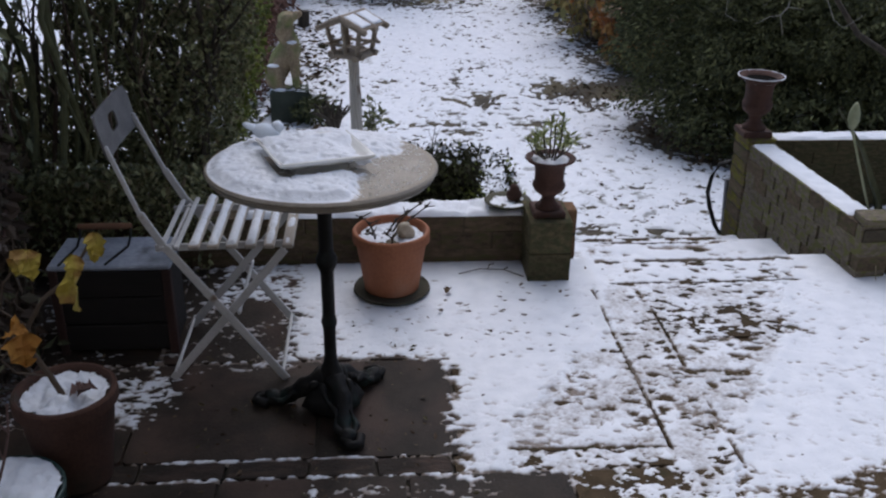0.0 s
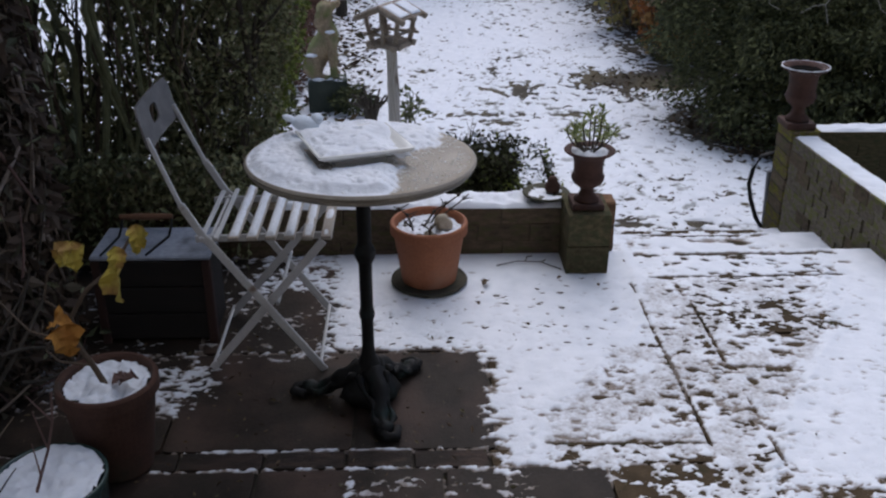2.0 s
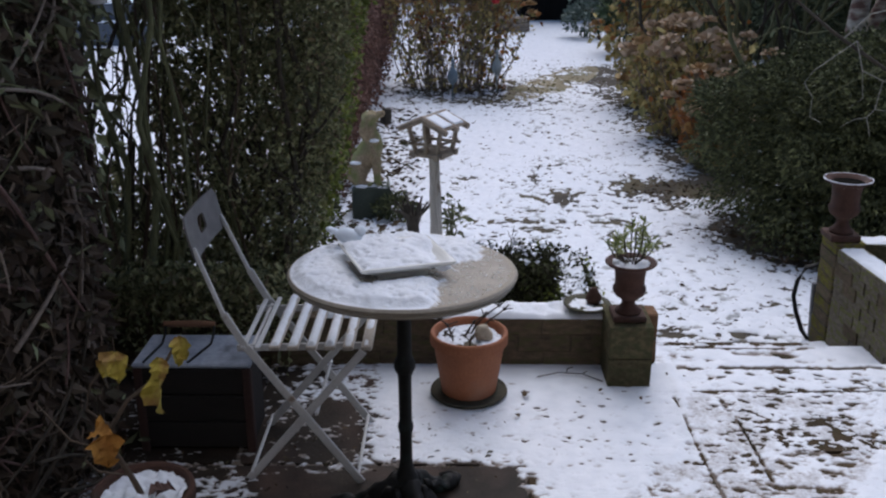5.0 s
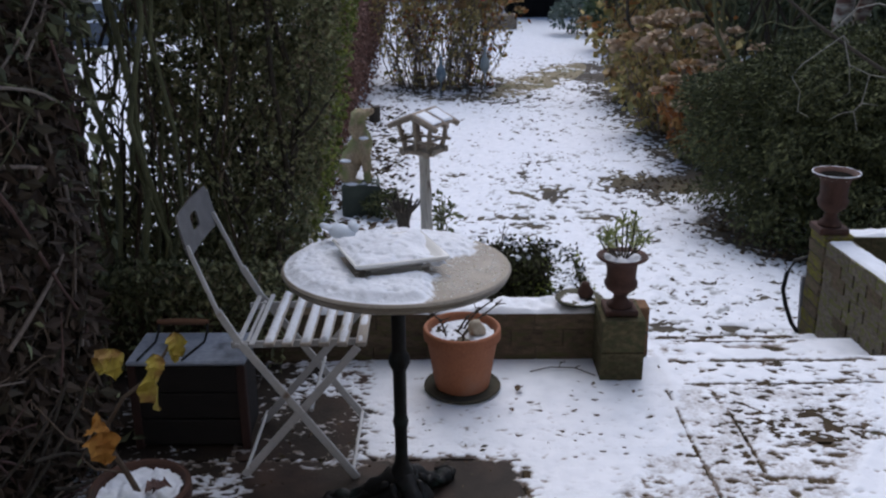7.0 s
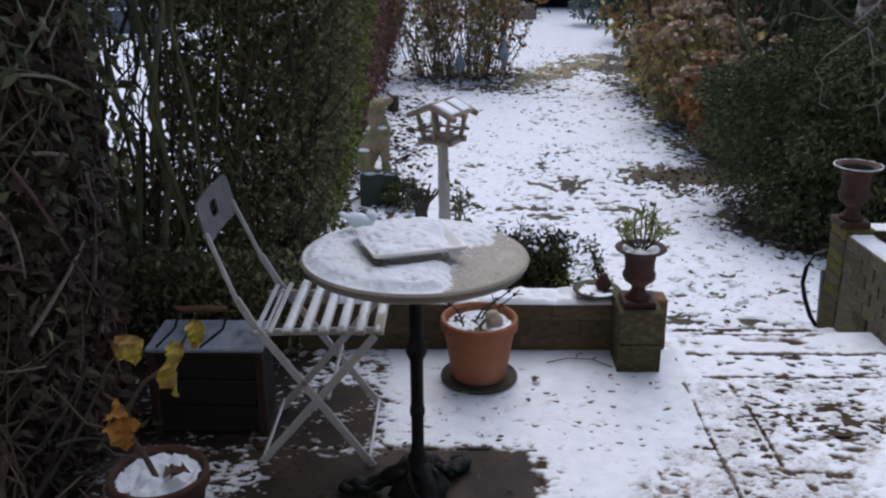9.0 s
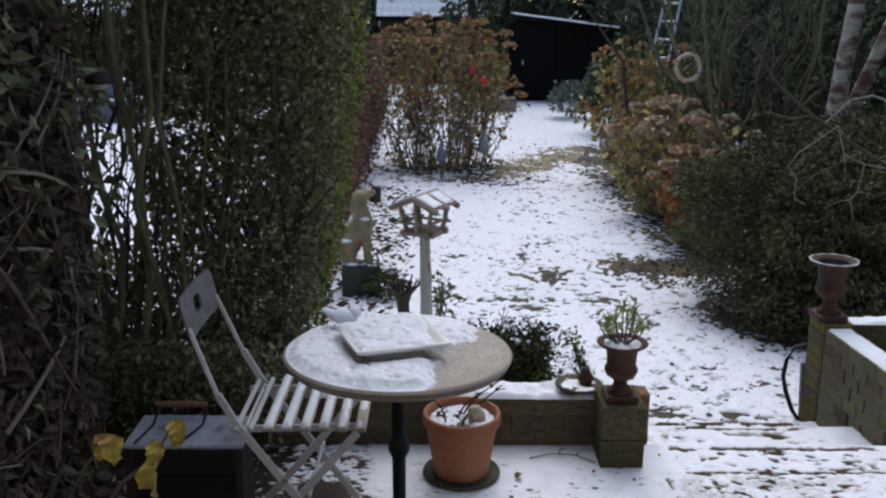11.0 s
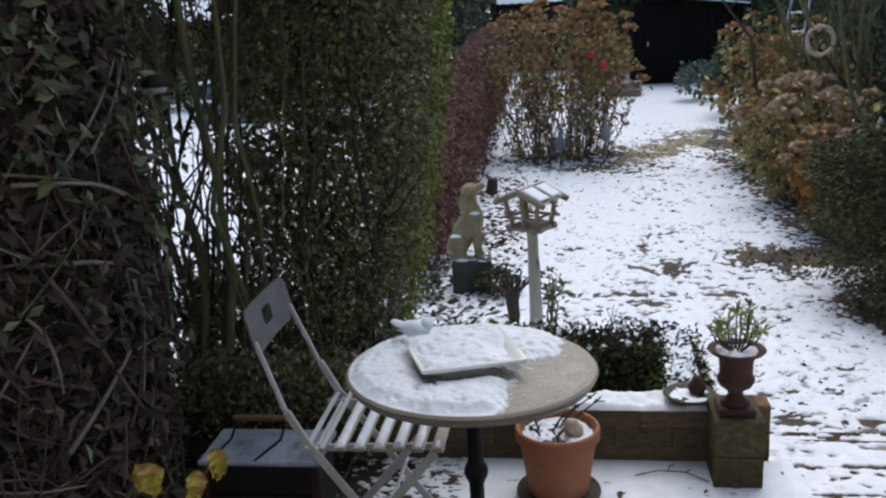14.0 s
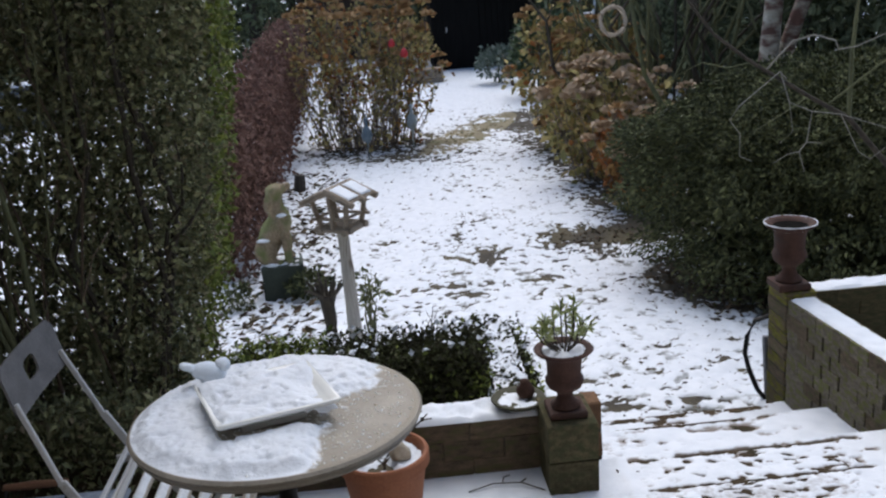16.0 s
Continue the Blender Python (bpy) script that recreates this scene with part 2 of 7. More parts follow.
SLUSH = melting_snow("terrace_snow", (0.20, 0.165, 0.135), -0.05, 0.34, fine=85.0, shake=0.32)
LAWN_SNOW = melting_snow("lawn_snow", (0.17, 0.175, 0.16), -0.10, 0.26, fine=45.0)
TABLE_SNOW = melting_snow("table_snow", (0.27, 0.235, 0.18), 0.0, 0.32, fine=120.0, shake=0.35)
RED_BRICK = mat("brown_brick", (0.10, 0.06, 0.036), (0.21, 0.125, 0.072), scale=5, rough=0.95, bump=0.9, grain=26, vary=0.1, spec=0.1)
BOUNCE_BUFF = mat("bounce_wall_buff", (0.36, 0.34, 0.31), (0.50, 0.47, 0.43), scale=2, rough=0.9, bump=0.3, grain=60)
SLAB = mat("wet_stone_slab", (0.0105, 0.0080, 0.0058), (0.037, 0.0275, 0.0190), scale=6, rough=0.66, spec=0.20, bump=0.9, grain=80, vary=0.18,
           third=(0.066, 0.042, 0.031), third_scale=2.2, third_from=0.46, third_to=0.70)
SLAB_PALE = mat("damp_tan_slab", (0.030, 0.0215, 0.0115), (0.085, 0.060, 0.034), scale=8, rough=0.85, spec=0.12, bump=0.6, grain=110, vary=0.2,
                third=(0.036, 0.034, 0.016), third_scale=6)
JOINT = mat("joint_soil", (0.03, 0.026, 0.02), (0.06, 0.052, 0.04), scale=30, rough=0.95, bump=0.6, grain=160)
BRICK = mat("weathered_brick", (0.045, 0.035, 0.024), (0.155, 0.115, 0.075), scale=5, rough=0.95, bump=0.9, grain=26, vary=0.12, spec=0.15,
            third=(0.085, 0.08, 0.036), third_scale=3, third_from=0.50, third_to=0.66)
BRICK_PALE = mat("weathered_tan_brick", (0.072, 0.061, 0.046), (0.200, 0.168, 0.125), scale=5, rough=0.95, bump=0.9, grain=26, vary=0.12, spec=0.15,
                 third=(0.12, 0.12, 0.042), third_scale=3, third_from=0.48, third_to=0.62)
MOSS_BRICK = mat("mossy_brick", (0.068, 0.068, 0.015), (0.204, 0.184, 0.034), scale=5, rough=0.95, bump=0.9, grain=26, vary=0.25, spec=0.1,
                 third=(0.11, 0.085, 0.05), third_scale=3, third_from=0.44, third_to=0.58)
DARK_MOSSY_BRICK = mat("dark_mossy_brick", (0.036, 0.032, 0.017), (0.125, 0.105, 0.058), scale=7, rough=0.95, bump=1.0, grain=30, vary=0.12, spec=0.12,
                 third=(0.052, 0.055, 0.027), third_scale=5, third_from=0.46, third_to=0.68)
MORTAR = mat("old_mortar", (0.028, 0.023, 0.015), (0.085, 0.070, 0.045), scale=30, rough=0.95, bump=0.5, grain=200)
SOIL = mat("leafy_soil", (0.028, 0.023, 0.017), (0.085, 0.072, 0.05), scale=6, rough=0.95, bump=0.8, grain=70,
           third=(0.095, 0.08, 0.045), third_scale=1.3, third_from=0.5, third_to=0.65)
TERRACOTTA = mat("terracotta", (0.22, 0.078, 0.034), (0.33, 0.125, 0.056), scale=7, rough=0.75, bump=0.3, grain=120,
                 third=(0.27, 0.155, 0.105), third_scale=5, third_from=0.56, third_to=0.78)
TERRACOTTA_OLD = mat("old_dark_terracotta", (0.0347, 0.0149, 0.00896), (0.0744, 0.0347, 0.0208), scale=8, rough=0.85, bump=0.4, grain=120,
                     third=(0.0248, 0.0223, 0.0129), third_scale=6)
RUST = mat("rusted_iron", (0.0398, 0.0179, 0.0119), (0.0872, 0.0418, 0.0278), scale=22, rough=0.8, bump=0.5, grain=180, metal=0.15,
           third=(0.0518, 0.0338, 0.0278), third_scale=10)
IRON = mat("black_cast_iron", (0.0045, 0.0045, 0.0042), (0.012, 0.0115, 0.010), scale=20, rough=0.6, bump=0.9, grain=75, metal=0.0, spec=0.2,
           third=(0.0144, 0.0252, 0.0216), third_scale=12)
CHAIR_PAINT = mat("grey_chair_paint", (0.42, 0.42, 0.41), (0.55, 0.55, 0.54), scale=12, rough=0.5, bump=0.15, grain=150,
                  third=(0.22, 0.17, 0.13), third_scale=14, third_from=0.66, third_to=0.74)
CHAIR_PANEL = mat("chair_back_panel", (0.105, 0.10, 0.098), (0.19, 0.185, 0.18), scale=16, rough=0.6, bump=0.15, grain=150)
SLAT_WOOD = mat("weathered_slat", (0.26, 0.23, 0.19), (0.45, 0.41, 0.35), scale=9, rough=0.8, bump=0.4, grain=110, stretch=(6, 1, 6))
TABLE_STONE = mat("table_stone", (0.186, 0.161, 0.124), (0.279, 0.248, 0.198), scale=9, rough=0.5, bump=0.3, grain=140,
                  third=(0.34, 0.30, 0.24), third_scale=9, third_from=0.52, third_to=0.74)
CERAMIC = mat("white_glaze", (0.72, 0.72, 0.68), (0.82, 0.82, 0.79), scale=6, rough=0.14, bump=0.05, grain=60, spec=0.6)
BARK = mat("dark_bark", (0.03, 0.026, 0.02), (0.085, 0.07, 0.052), scale=12, rough=0.95, bump=0.8, grain=60, stretch=(3, 3, 0.6))
GREEN_BARK = mat("green_stem", (0.065, 0.07, 0.035), (0.17, 0.175, 0.085), scale=9, rough=0.85, bump=0.5, grain=70, stretch=(3, 3, 0.6))
GREY_TWIG = mat("pale_twig", (0.176, 0.168, 0.144), (0.32, 0.308, 0.264), scale=20, rough=0.85, bump=0.4, grain=90)
DEAD_STEM = mat("dead_brown_stem", (0.0598, 0.0447, 0.0319), (0.17, 0.13, 0.0945), scale=9, rough=0.9, bump=0.4, grain=90, spec=0.15,
                island=((0.0447, 0.0329, 0.0239), (0.13, 0.0974, 0.0698), (0.319, 0.249, 0.19)))
BIRCH = mat("birch_bark", (0.24, 0.22, 0.17), (0.50, 0.46, 0.39), scale=7, rough=0.9, bump=0.6, grain=40, stretch=(1, 1, 2.2),
            third=(0.12, 0.065, 0.05), third_scale=4.5, third_from=0.47, third_to=0.60)
POLE_WOOD = mat("peeled_wood", (0.36, 0.33, 0.28), (0.54, 0.50, 0.43), scale=8, rough=0.85, bump=0.5, grain=90, stretch=(5, 5, 0.8),
                third=(0.20, 0.16, 0.12), third_scale=6, third_from=0.58, third_to=0.7)
ROOF_WOOD = mat("grey_branch_wood", (0.155, 0.121, 0.0875), (0.389, 0.321, 0.243), scale=10, rough=0.9, bump=0.6, grain=90)
STONE_STATUE = mat("lichened_stone", (0.15, 0.105, 0.062), (0.40, 0.315, 0.20), scale=9, rough=0.95, bump=0.8, grain=70,
                   third=(0.17, 0.18, 0.07), third_scale=7, third_from=0.46, third_to=0.60)
PLINTH = mat("mossy_plinth", (0.035, 0.042, 0.034), (0.075, 0.088, 0.065), scale=9, rough=0.95, bump=0.6, grain=120)
HEDGE_LEAF = mat("hedge_leaf", (0.0629, 0.0739, 0.0342), (0.157, 0.166, 0.0735), rough=0.7, bump=0, spec=0.14,
                 island=((0.066, 0.070, 0.040), (0.130, 0.136, 0.072), (0.205, 0.212, 0.106), (0.34, 0.345, 0.175), (0.19, 0.14, 0.098)))
HEDGE_BRIGHT = mat("sunlit_hedge_leaf", (0.0874, 0.124, 0.0263), (0.204, 0.247, 0.051), rough=0.65, bump=0, spec=0.2,
                   island=((0.0728, 0.0946, 0.0233), (0.146, 0.182, 0.0408), (0.277, 0.305, 0.0655)))
BOX_LEAF = mat("box_leaf", (0.028, 0.0308, 0.014), (0.07, 0.0728, 0.0308), rough=0.7, bump=0, spec=0.14,
               island=((0.0168, 0.014, 0.0084), (0.0336, 0.0308, 0.0154), (0.07, 0.0812, 0.028)))
RHODO_LEAF = mat("dark_evergreen_leaf", (0.0337, 0.039, 0.0196), (0.0948, 0.101, 0.0468), rough=0.65, bump=0, spec=0.1,
                 island=((0.025, 0.030, 0.017), (0.060, 0.068, 0.033), (0.115, 0.125, 0.056), (0.19, 0.20, 0.088)))
IVY_LEAF = mat("ivy_leaf", (0.061, 0.069, 0.0407), (0.142, 0.156, 0.0915), rough=0.75, bump=0, spec=0.14,
               island=((0.030, 0.034, 0.022), (0.060, 0.066, 0.040), (0.13, 0.145, 0.085), (0.26, 0.29, 0.165), (0.060, 0.044, 0.034)))
TRUNK_LITTER = mat("rotted_brown_leaf", (0.022, 0.017, 0.013), (0.05, 0.038, 0.029), rough=0.95, bump=0, spec=0.08,
                   island=((0.036, 0.029, 0.023), (0.085, 0.066, 0.054), (0.150, 0.115, 0.092), (0.085, 0.087, 0.060)))
CANE_PALE = mat("pale_dead_cane", (0.14, 0.11, 0.088), (0.30, 0.25, 0.205), scale=14, rough=0.9, bump=0.4, grain=90)
RED_CANE = mat("red_brown_cane", (0.085, 0.05, 0.042), (0.17, 0.105, 0.09), scale=14, rough=0.85, bump=0.4, grain=90)
DEAD_LEAF = mat("dead_brown_leaf", (0.0729, 0.0525, 0.035), (0.16, 0.117, 0.0758), rough=0.9, bump=0, spec=0.1,
                island=((0.0408, 0.0291, 0.0204), (0.11, 0.0788, 0.0525), (0.19, 0.14, 0.0961), (0.0875, 0.0802, 0.0495)))
BEECH_LEAF = mat("copper_beech_leaf", (0.0965, 0.054, 0.041), (0.204, 0.12, 0.0864), rough=0.85, bump=0, spec=0.1,
                 island=((0.078, 0.045, 0.038), (0.175, 0.098, 0.074), (0.270, 0.165, 0.128)))
HYD_LEAF = mat("autumn_leaf", (0.144, 0.115, 0.0432), (0.346, 0.23, 0.0864), rough=0.8, bump=0, spec=0.12,
               island=((0.16, 0.165, 0.07), (0.30, 0.285, 0.11), (0.46, 0.385, 0.16), (0.62, 0.50, 0.20), (0.36, 0.24, 0.13)))
HYD_ORANGE = mat("orange_leaf", (0.25, 0.09, 0.03), (0.48, 0.18, 0.05), rough=0.8, bump=0, spec=0.12,
                 island=((0.17, 0.07, 0.035), (0.33, 0.14, 0.05), (0.40, 0.27, 0.095)))
HYD_HEAD = mat("dry_flower_head", (0.243, 0.168, 0.103), (0.468, 0.355, 0.243), rough=0.9, bump=0, spec=0.1,
               island=((0.30, 0.21, 0.14), (0.52, 0.40, 0.28), (0.70, 0.59, 0.45)))
HYD_HEAD_TAN = mat("russet_flower_head", (0.208, 0.13, 0.0585), (0.468, 0.299, 0.143), rough=0.9, bump=0, spec=0.1,
                   island=((0.24, 0.15, 0.08), (0.42, 0.28, 0.145), (0.58, 0.42, 0.24)))
URN_SHRUB = mat("olive_leaf", (0.07, 0.08, 0.03), (0.16, 0.17, 0.07), rough=0.6, bump=0, island=((0.05, 0.055, 0.025), (0.12, 0.13, 0.05), (0.22, 0.23, 0.10)))
YELLOW_LEAF = mat("yellow_leaf", (0.26, 0.20, 0.03), (0.42, 0.34, 0.055), scale=30, rough=0.7, bump=0.3, grain=90, spec=0.25,
                  third=(0.24, 0.14, 0.04), third_scale=18, third_from=0.5, third_to=0.65)
ORANGE_LEAF = mat("withered_orange_leaf", (0.26, 0.11, 0.02), (0.42, 0.21, 0.04), scale=30, rough=0.75, bump=0.4, grain=90, spec=0.25)
LITTER = mat("leaf_litter", (0.06, 0.042, 0.03), (0.144, 0.102, 0.066), rough=0.9, bump=0, spec=0.2,
             island=((0.0264, 0.0204, 0.0156), (0.072, 0.0504, 0.036), (0.144, 0.102, 0.06), (0.06, 0.066, 0.03)))
SHED_WOOD = mat("black_shed_boards", (0.006, 0.0055, 0.005), (0.013, 0.012, 0.011), scale=6, rough=0.9, spec=0.08, bump=0.4, grain=60, stretch=(4, 4, 0.5))
PINE = mat("dark_conifer", (0.0435, 0.0490, 0.0272), (0.1088, 0.1170, 0.0653), rough=0.85, bump=0, spec=0.08,
           island=((0.0442, 0.0527, 0.0340), (0.0952, 0.1156, 0.0680), (0.1955, 0.2210, 0.1258)))
ALU = mat("pale_aluminium", (0.50, 0.51, 0.53), (0.66, 0.67, 0.69), scale=10, rough=0.4, bump=0.05, grain=120, metal=0.6)


# ---- ground, terrace, steps, walls ----
def ground_z(x, y):
    return np.interp(y, [-60, 4.3, 5.2, 7.0, 14.0, 24.0, 400.0], [-0.37, -0.37, -0.45, -0.60, -0.74, -0.80, -0.80]) + 0.0 * x


GX = np.concatenate([[-300, -120, -50, -25], np.arange(-14, 12.1, 0.5), [25, 50, 120, 300]])
GY = np.concatenate([[-60, -20, -5], np.arange(0, 30.1, 0.5), [36, 45, 60, 100, 180, 320]])
ground = part("ground", sheet("ground", GX, GY, lambda X, Y: ground_z(X, Y) + 0.015 * (fbm(X, Y, 1.2, 5) - 0.5)), SOIL)
tagged(ground, "brown soil and thin winter grass of a garden", "ground", kind="structure")


def unit_brick(seed, wear):
    rng = np.random.default_rng(seed)
    bm = bmesh.new()
    bmesh.ops.create_cube(bm, size=1.0)
    bmesh.ops.bevel(bm, geom=list(bm.edges), offset=0.06 * wear, segments=1, affect="EDGES")
    for v in bm.verts:
        v.co += Vector(rng.normal(size=3)) * 0.012 * wear
    return mesh_of(bm, "brick")


def with_mat(me, m):
    me = me.copy()
    me.materials.append(m)
    return me


BRICK_SHAPES = [unit_brick(s, 1.0) for s in range(4)]
SLAB_SHAPES = [unit_brick(10 + s, 0.35) for s in range(3)]
BRICKS = {m.name: [with_mat(b, m) for b in BRICK_SHAPES] for m in (BRICK, BRICK_PALE, MOSS_BRICK, RED_BRICK)}
TIGHT_SHAPES = [unit_brick(20 + s, 0.3) for s in range(4)]
TIGHT = {m.name: [with_mat(b, m) for b in TIGHT_SHAPES] for m in (BRICK, BRICK_PALE, MOSS_BRICK, RED_BRICK, DARK_MOSSY_BRICK)}
SLABS = {m.name: [with_mat(b, m) for b in SLAB_SHAPES] for m in (SLAB, SLAB_PALE)}
brick_rng = random.Random(4)


def brick_run(parent, p0, p1, thick, z0, z1, course=0.062, length=0.205, joint=0.009, pick=None, perp=0.0, bed=None, shapes=BRICKS):
    """Courses of bricks with staggered joints from p0 to p1 (their outer face), thick to the left of that way."""
    a, b = Vector((*p0, 0)), Vector((*p1, 0))
    d = (b - a).normalized()
    nrm = Vector((-d.y, d.x, 0)) * (1 if thick > 0 else -1)
    thick = abs(thick)
    total, turn = (b - a).length, math.atan2(d.y, d.x)
    rows = max(1, round((z1 - z0) / course))
    h = (z1 - z0) / rows
    bm = bmesh.new()
    mid = (a + b) / 2 + nrm * thick / 2
    box(bm, (mid.x, mid.y, (z0 + z1) / 2 - 0.004), (total - 0.012, thick - 0.014, z1 - z0 - 0.012), rot=Matrix.Rotation(turn, 3, "Z"))
    core = part("mortar", bm, MORTAR, parent)
    for r in range(rows):
        s = 0.0
        first = length * (0.5 if r % 2 else 1.0) * brick_rng.uniform(0.93, 1.05)
        while s < total - 0.02:
            e = min(total, s + (first if s == 0 else length * brick_rng.uniform(0.96, 1.04)))
            if total - e < 0.04:
                e = total
            c = a + d * ((s + e) / 2) + nrm * (thick / 2 + brick_rng.uniform(-0.003, 0.003))
            z = z0 + (r + 0.5) * h
            m = pick(s / total, r / rows) if pick else BRICK
            ob = new("brick", brick_rng.choice(shapes[m.name]))
            ob.parent = parent
            ob.location = (c.x, c.y, z)
            ob.rotation_euler = (0, 0, turn + brick_rng.uniform(-0.012, 0.012))
            ob.scale = (e - s - joint - perp * brick_rng.random() ** 5, thick - 0.002, h - (joint if bed is None else bed))
            s = e
    return core


def snow_on(name, x0, x1, y0, y1, z, thick, res, cover=0.95, seed=3, turn=0.0, at=(0, 0), edge=0.02, label="thin fresh snow"):
    """Snow lying on a flat top, with a ragged rim."""
    nx, ny = max(4, int((x1 - x0) / res)), max(4, int((y1 - y0) / res))

    def h(X, Y):
        rim = np.minimum(np.minimum(X - x0, x1 - X), np.minimum(Y - y0, y1 - Y)) / edge
        n = 0.6 * fbm(X + seed, Y, 0.09, seed) + 0.4 * fbm(X, Y + seed, 0.025, seed + 7)
        return z + thick * np.clip((cover - (n - 0.25) * 2) * 1.2, -0.4, 0.75 + 0.5 * n) * np.clip(rim + 0.5 * n, 0.02, 1) - 0.0015 + (np.clip(rim, 0, 1) - 1) * 0.004
    ob = part(name, sheet(name, np.linspace(x0, x1, nx), np.linspace(y0, y1, ny), h), SNOW)
    ob.location = (at[0], at[1], 0)
    ob.rotation_euler = (0, 0, radians(turn))
    return tagged(ob, label, "snow", kind="stuff")


def ranked(v):
    """Noise spread evenly over 0..1, so that a cover of 0.8 leaves a fifth bare."""
    t = (v - v.mean()) / (v.std() + 1e-9)
    return 1 / (1 + np.exp(-1.702 * t))


# terrace: a bed with slabs laid on it
bm = bmesh.new()
box(bm, (0.0, 1.03, -0.21), (7.0, 4.56, 0.39))
terrace = part("terrace", bm, JOINT)
tagged(terrace, "dark damp stone-paved garden terrace", "terrace", kind="structure")
slab_rng = random.Random(8)


def slab(x0, x1, y0, y1, z=0.0, material=SLAB, thick=0.03, parent=None):
    ob = new("slab", slab_rng.choice(SLABS[material.name]))
    ob.parent = parent or terrace
    ob.location = ((x0 + x1) / 2, (y0 + y1) / 2, z - thick / 2 + slab_rng.uniform(-0.0025, 0.0015))
    ob.rotation_euler = (slab_rng.uniform(-0.003, 0.003), slab_rng.uniform(-0.003, 0.003), slab_rng.uniform(-0.004, 0.004))
    ob.scale = (x1 - x0 - 0.011, y1 - y0 - 0.011, thick)
    return ob


COLS = [-3.4, -2.6, -2.0, -1.5, -0.94, -0.42, -0.02, 0.56, 0.725, 1.14, 1.58, 2.1, 2.7, 3.4]
for i, (xa, xb) in enumerate(zip(COLS, COLS[1:])):
    pale = SLAB_PALE if xa >= -0.05 else SLAB
    cuts = [2.14, 2.645, 3.34] if xa < 0 else ([2.14, 2.6, 3.03, 3.34] if i % 2 else [2.14, 2.73, 3.34])
    for ya, yb in zip(cuts, cuts[1:]):
        slab(xa, xb, ya, yb, material=pale)
x = -3.4
while x < 3.4:                                       # a narrow row of setts across the terrace
    w = slab_rng.uniform(0.17, 0.23)
    slab(x, x + w, 2.06, 2.14, material=SLAB_PALE if x > -0.1 else SLAB)
    x += w
for row, (ya, yb) in enumerate(((1.62, 2.06), (1.1, 1.62), (0.5, 1.1), (-0.2, 0.5), (-1.2, -0.2))):
    x = -3.4 - 0.2 * (row % 2)
    while x < 3.4:
        w = slab_rng.uniform(0.40, 0.52)
        slab(x, x + w, ya, yb, material=SLAB_PALE if x > 0.1 else SLAB)
        x += w


def way_left(y):
    return np.interp(y, [1.9, 2.21, 2.44, 2.81, 3.3], [0.02, 0.09, 0.25, 0.54, 0.58])


def way_right(y):
    return np.interp(y, [1.9, 1.94, 2.26, 2.74, 3.3], [0.64, 0.66, 0.83, 1.16, 1.34])


print_rng = random.Random(77)
PRINTS = []
while len(PRINTS) < 150:                              # trodden marks along the way from the steps
    py = print_rng.uniform(2.18, 3.30)
    px = way_left(py) + (way_right(py) - way_left(py)) * (0.12 + 0.86 * print_rng.random() ** 0.8)
    if print_rng.random() > 0.25 + 0.75 * float(smooth(2.15, 2.75, py)):
        continue
    PRINTS.append((px, py, print_rng.uniform(0.012, 0.028), print_rng.uniform(0.006, 0.013), print_rng.uniform(-0.75, 0.35), print_rng.uniform(0.35, 1.0)))
DENTS = [(print_rng.uniform(-0.5, 1.42), print_rng.uniform(1.95, 3.2), print_rng.uniform(0.009, 0.021), print_rng.uniform(0.005, 0.009), print_rng.uniform(-0.7, 0.5), print_rng.uniform(0.3, 1.0)) for k in range(620)]


def marks(X, Y, prints):
    """Small slanting ovals, each worked out only near itself."""
    out = np.zeros_like(X)
    xs, ys = X[0], Y[:, 0]
    for px, py, a, b, turn, deep in prints:
        i0, i1 = np.searchsorted(xs, (px - 3 * a, px + 3 * a))
        j0, j1 = np.searchsorted(ys, (py - 3 * a, py + 3 * a))
        dx, dy = X[j0:j1, i0:i1] - px, Y[j0:j1, i0:i1] - py
        u, v = dx * math.cos(turn) + dy * math.sin(turn), dy * math.cos(turn) - dx * math.sin(turn)
        out[j0:j1, i0:i1] = np.maximum(out[j0:j1, i0:i1], deep * np.exp(-((u / a) ** 2 + (v / b) ** 2)))
    return out


def trodden(X, Y, wob):
    return smooth(-0.03, 0.05, X - way_left(Y) + 0.6 * wob) * smooth(-0.02, 0.05, way_right(Y) - X + 0.6 * wob) * smooth(1.85, 1.95, Y)


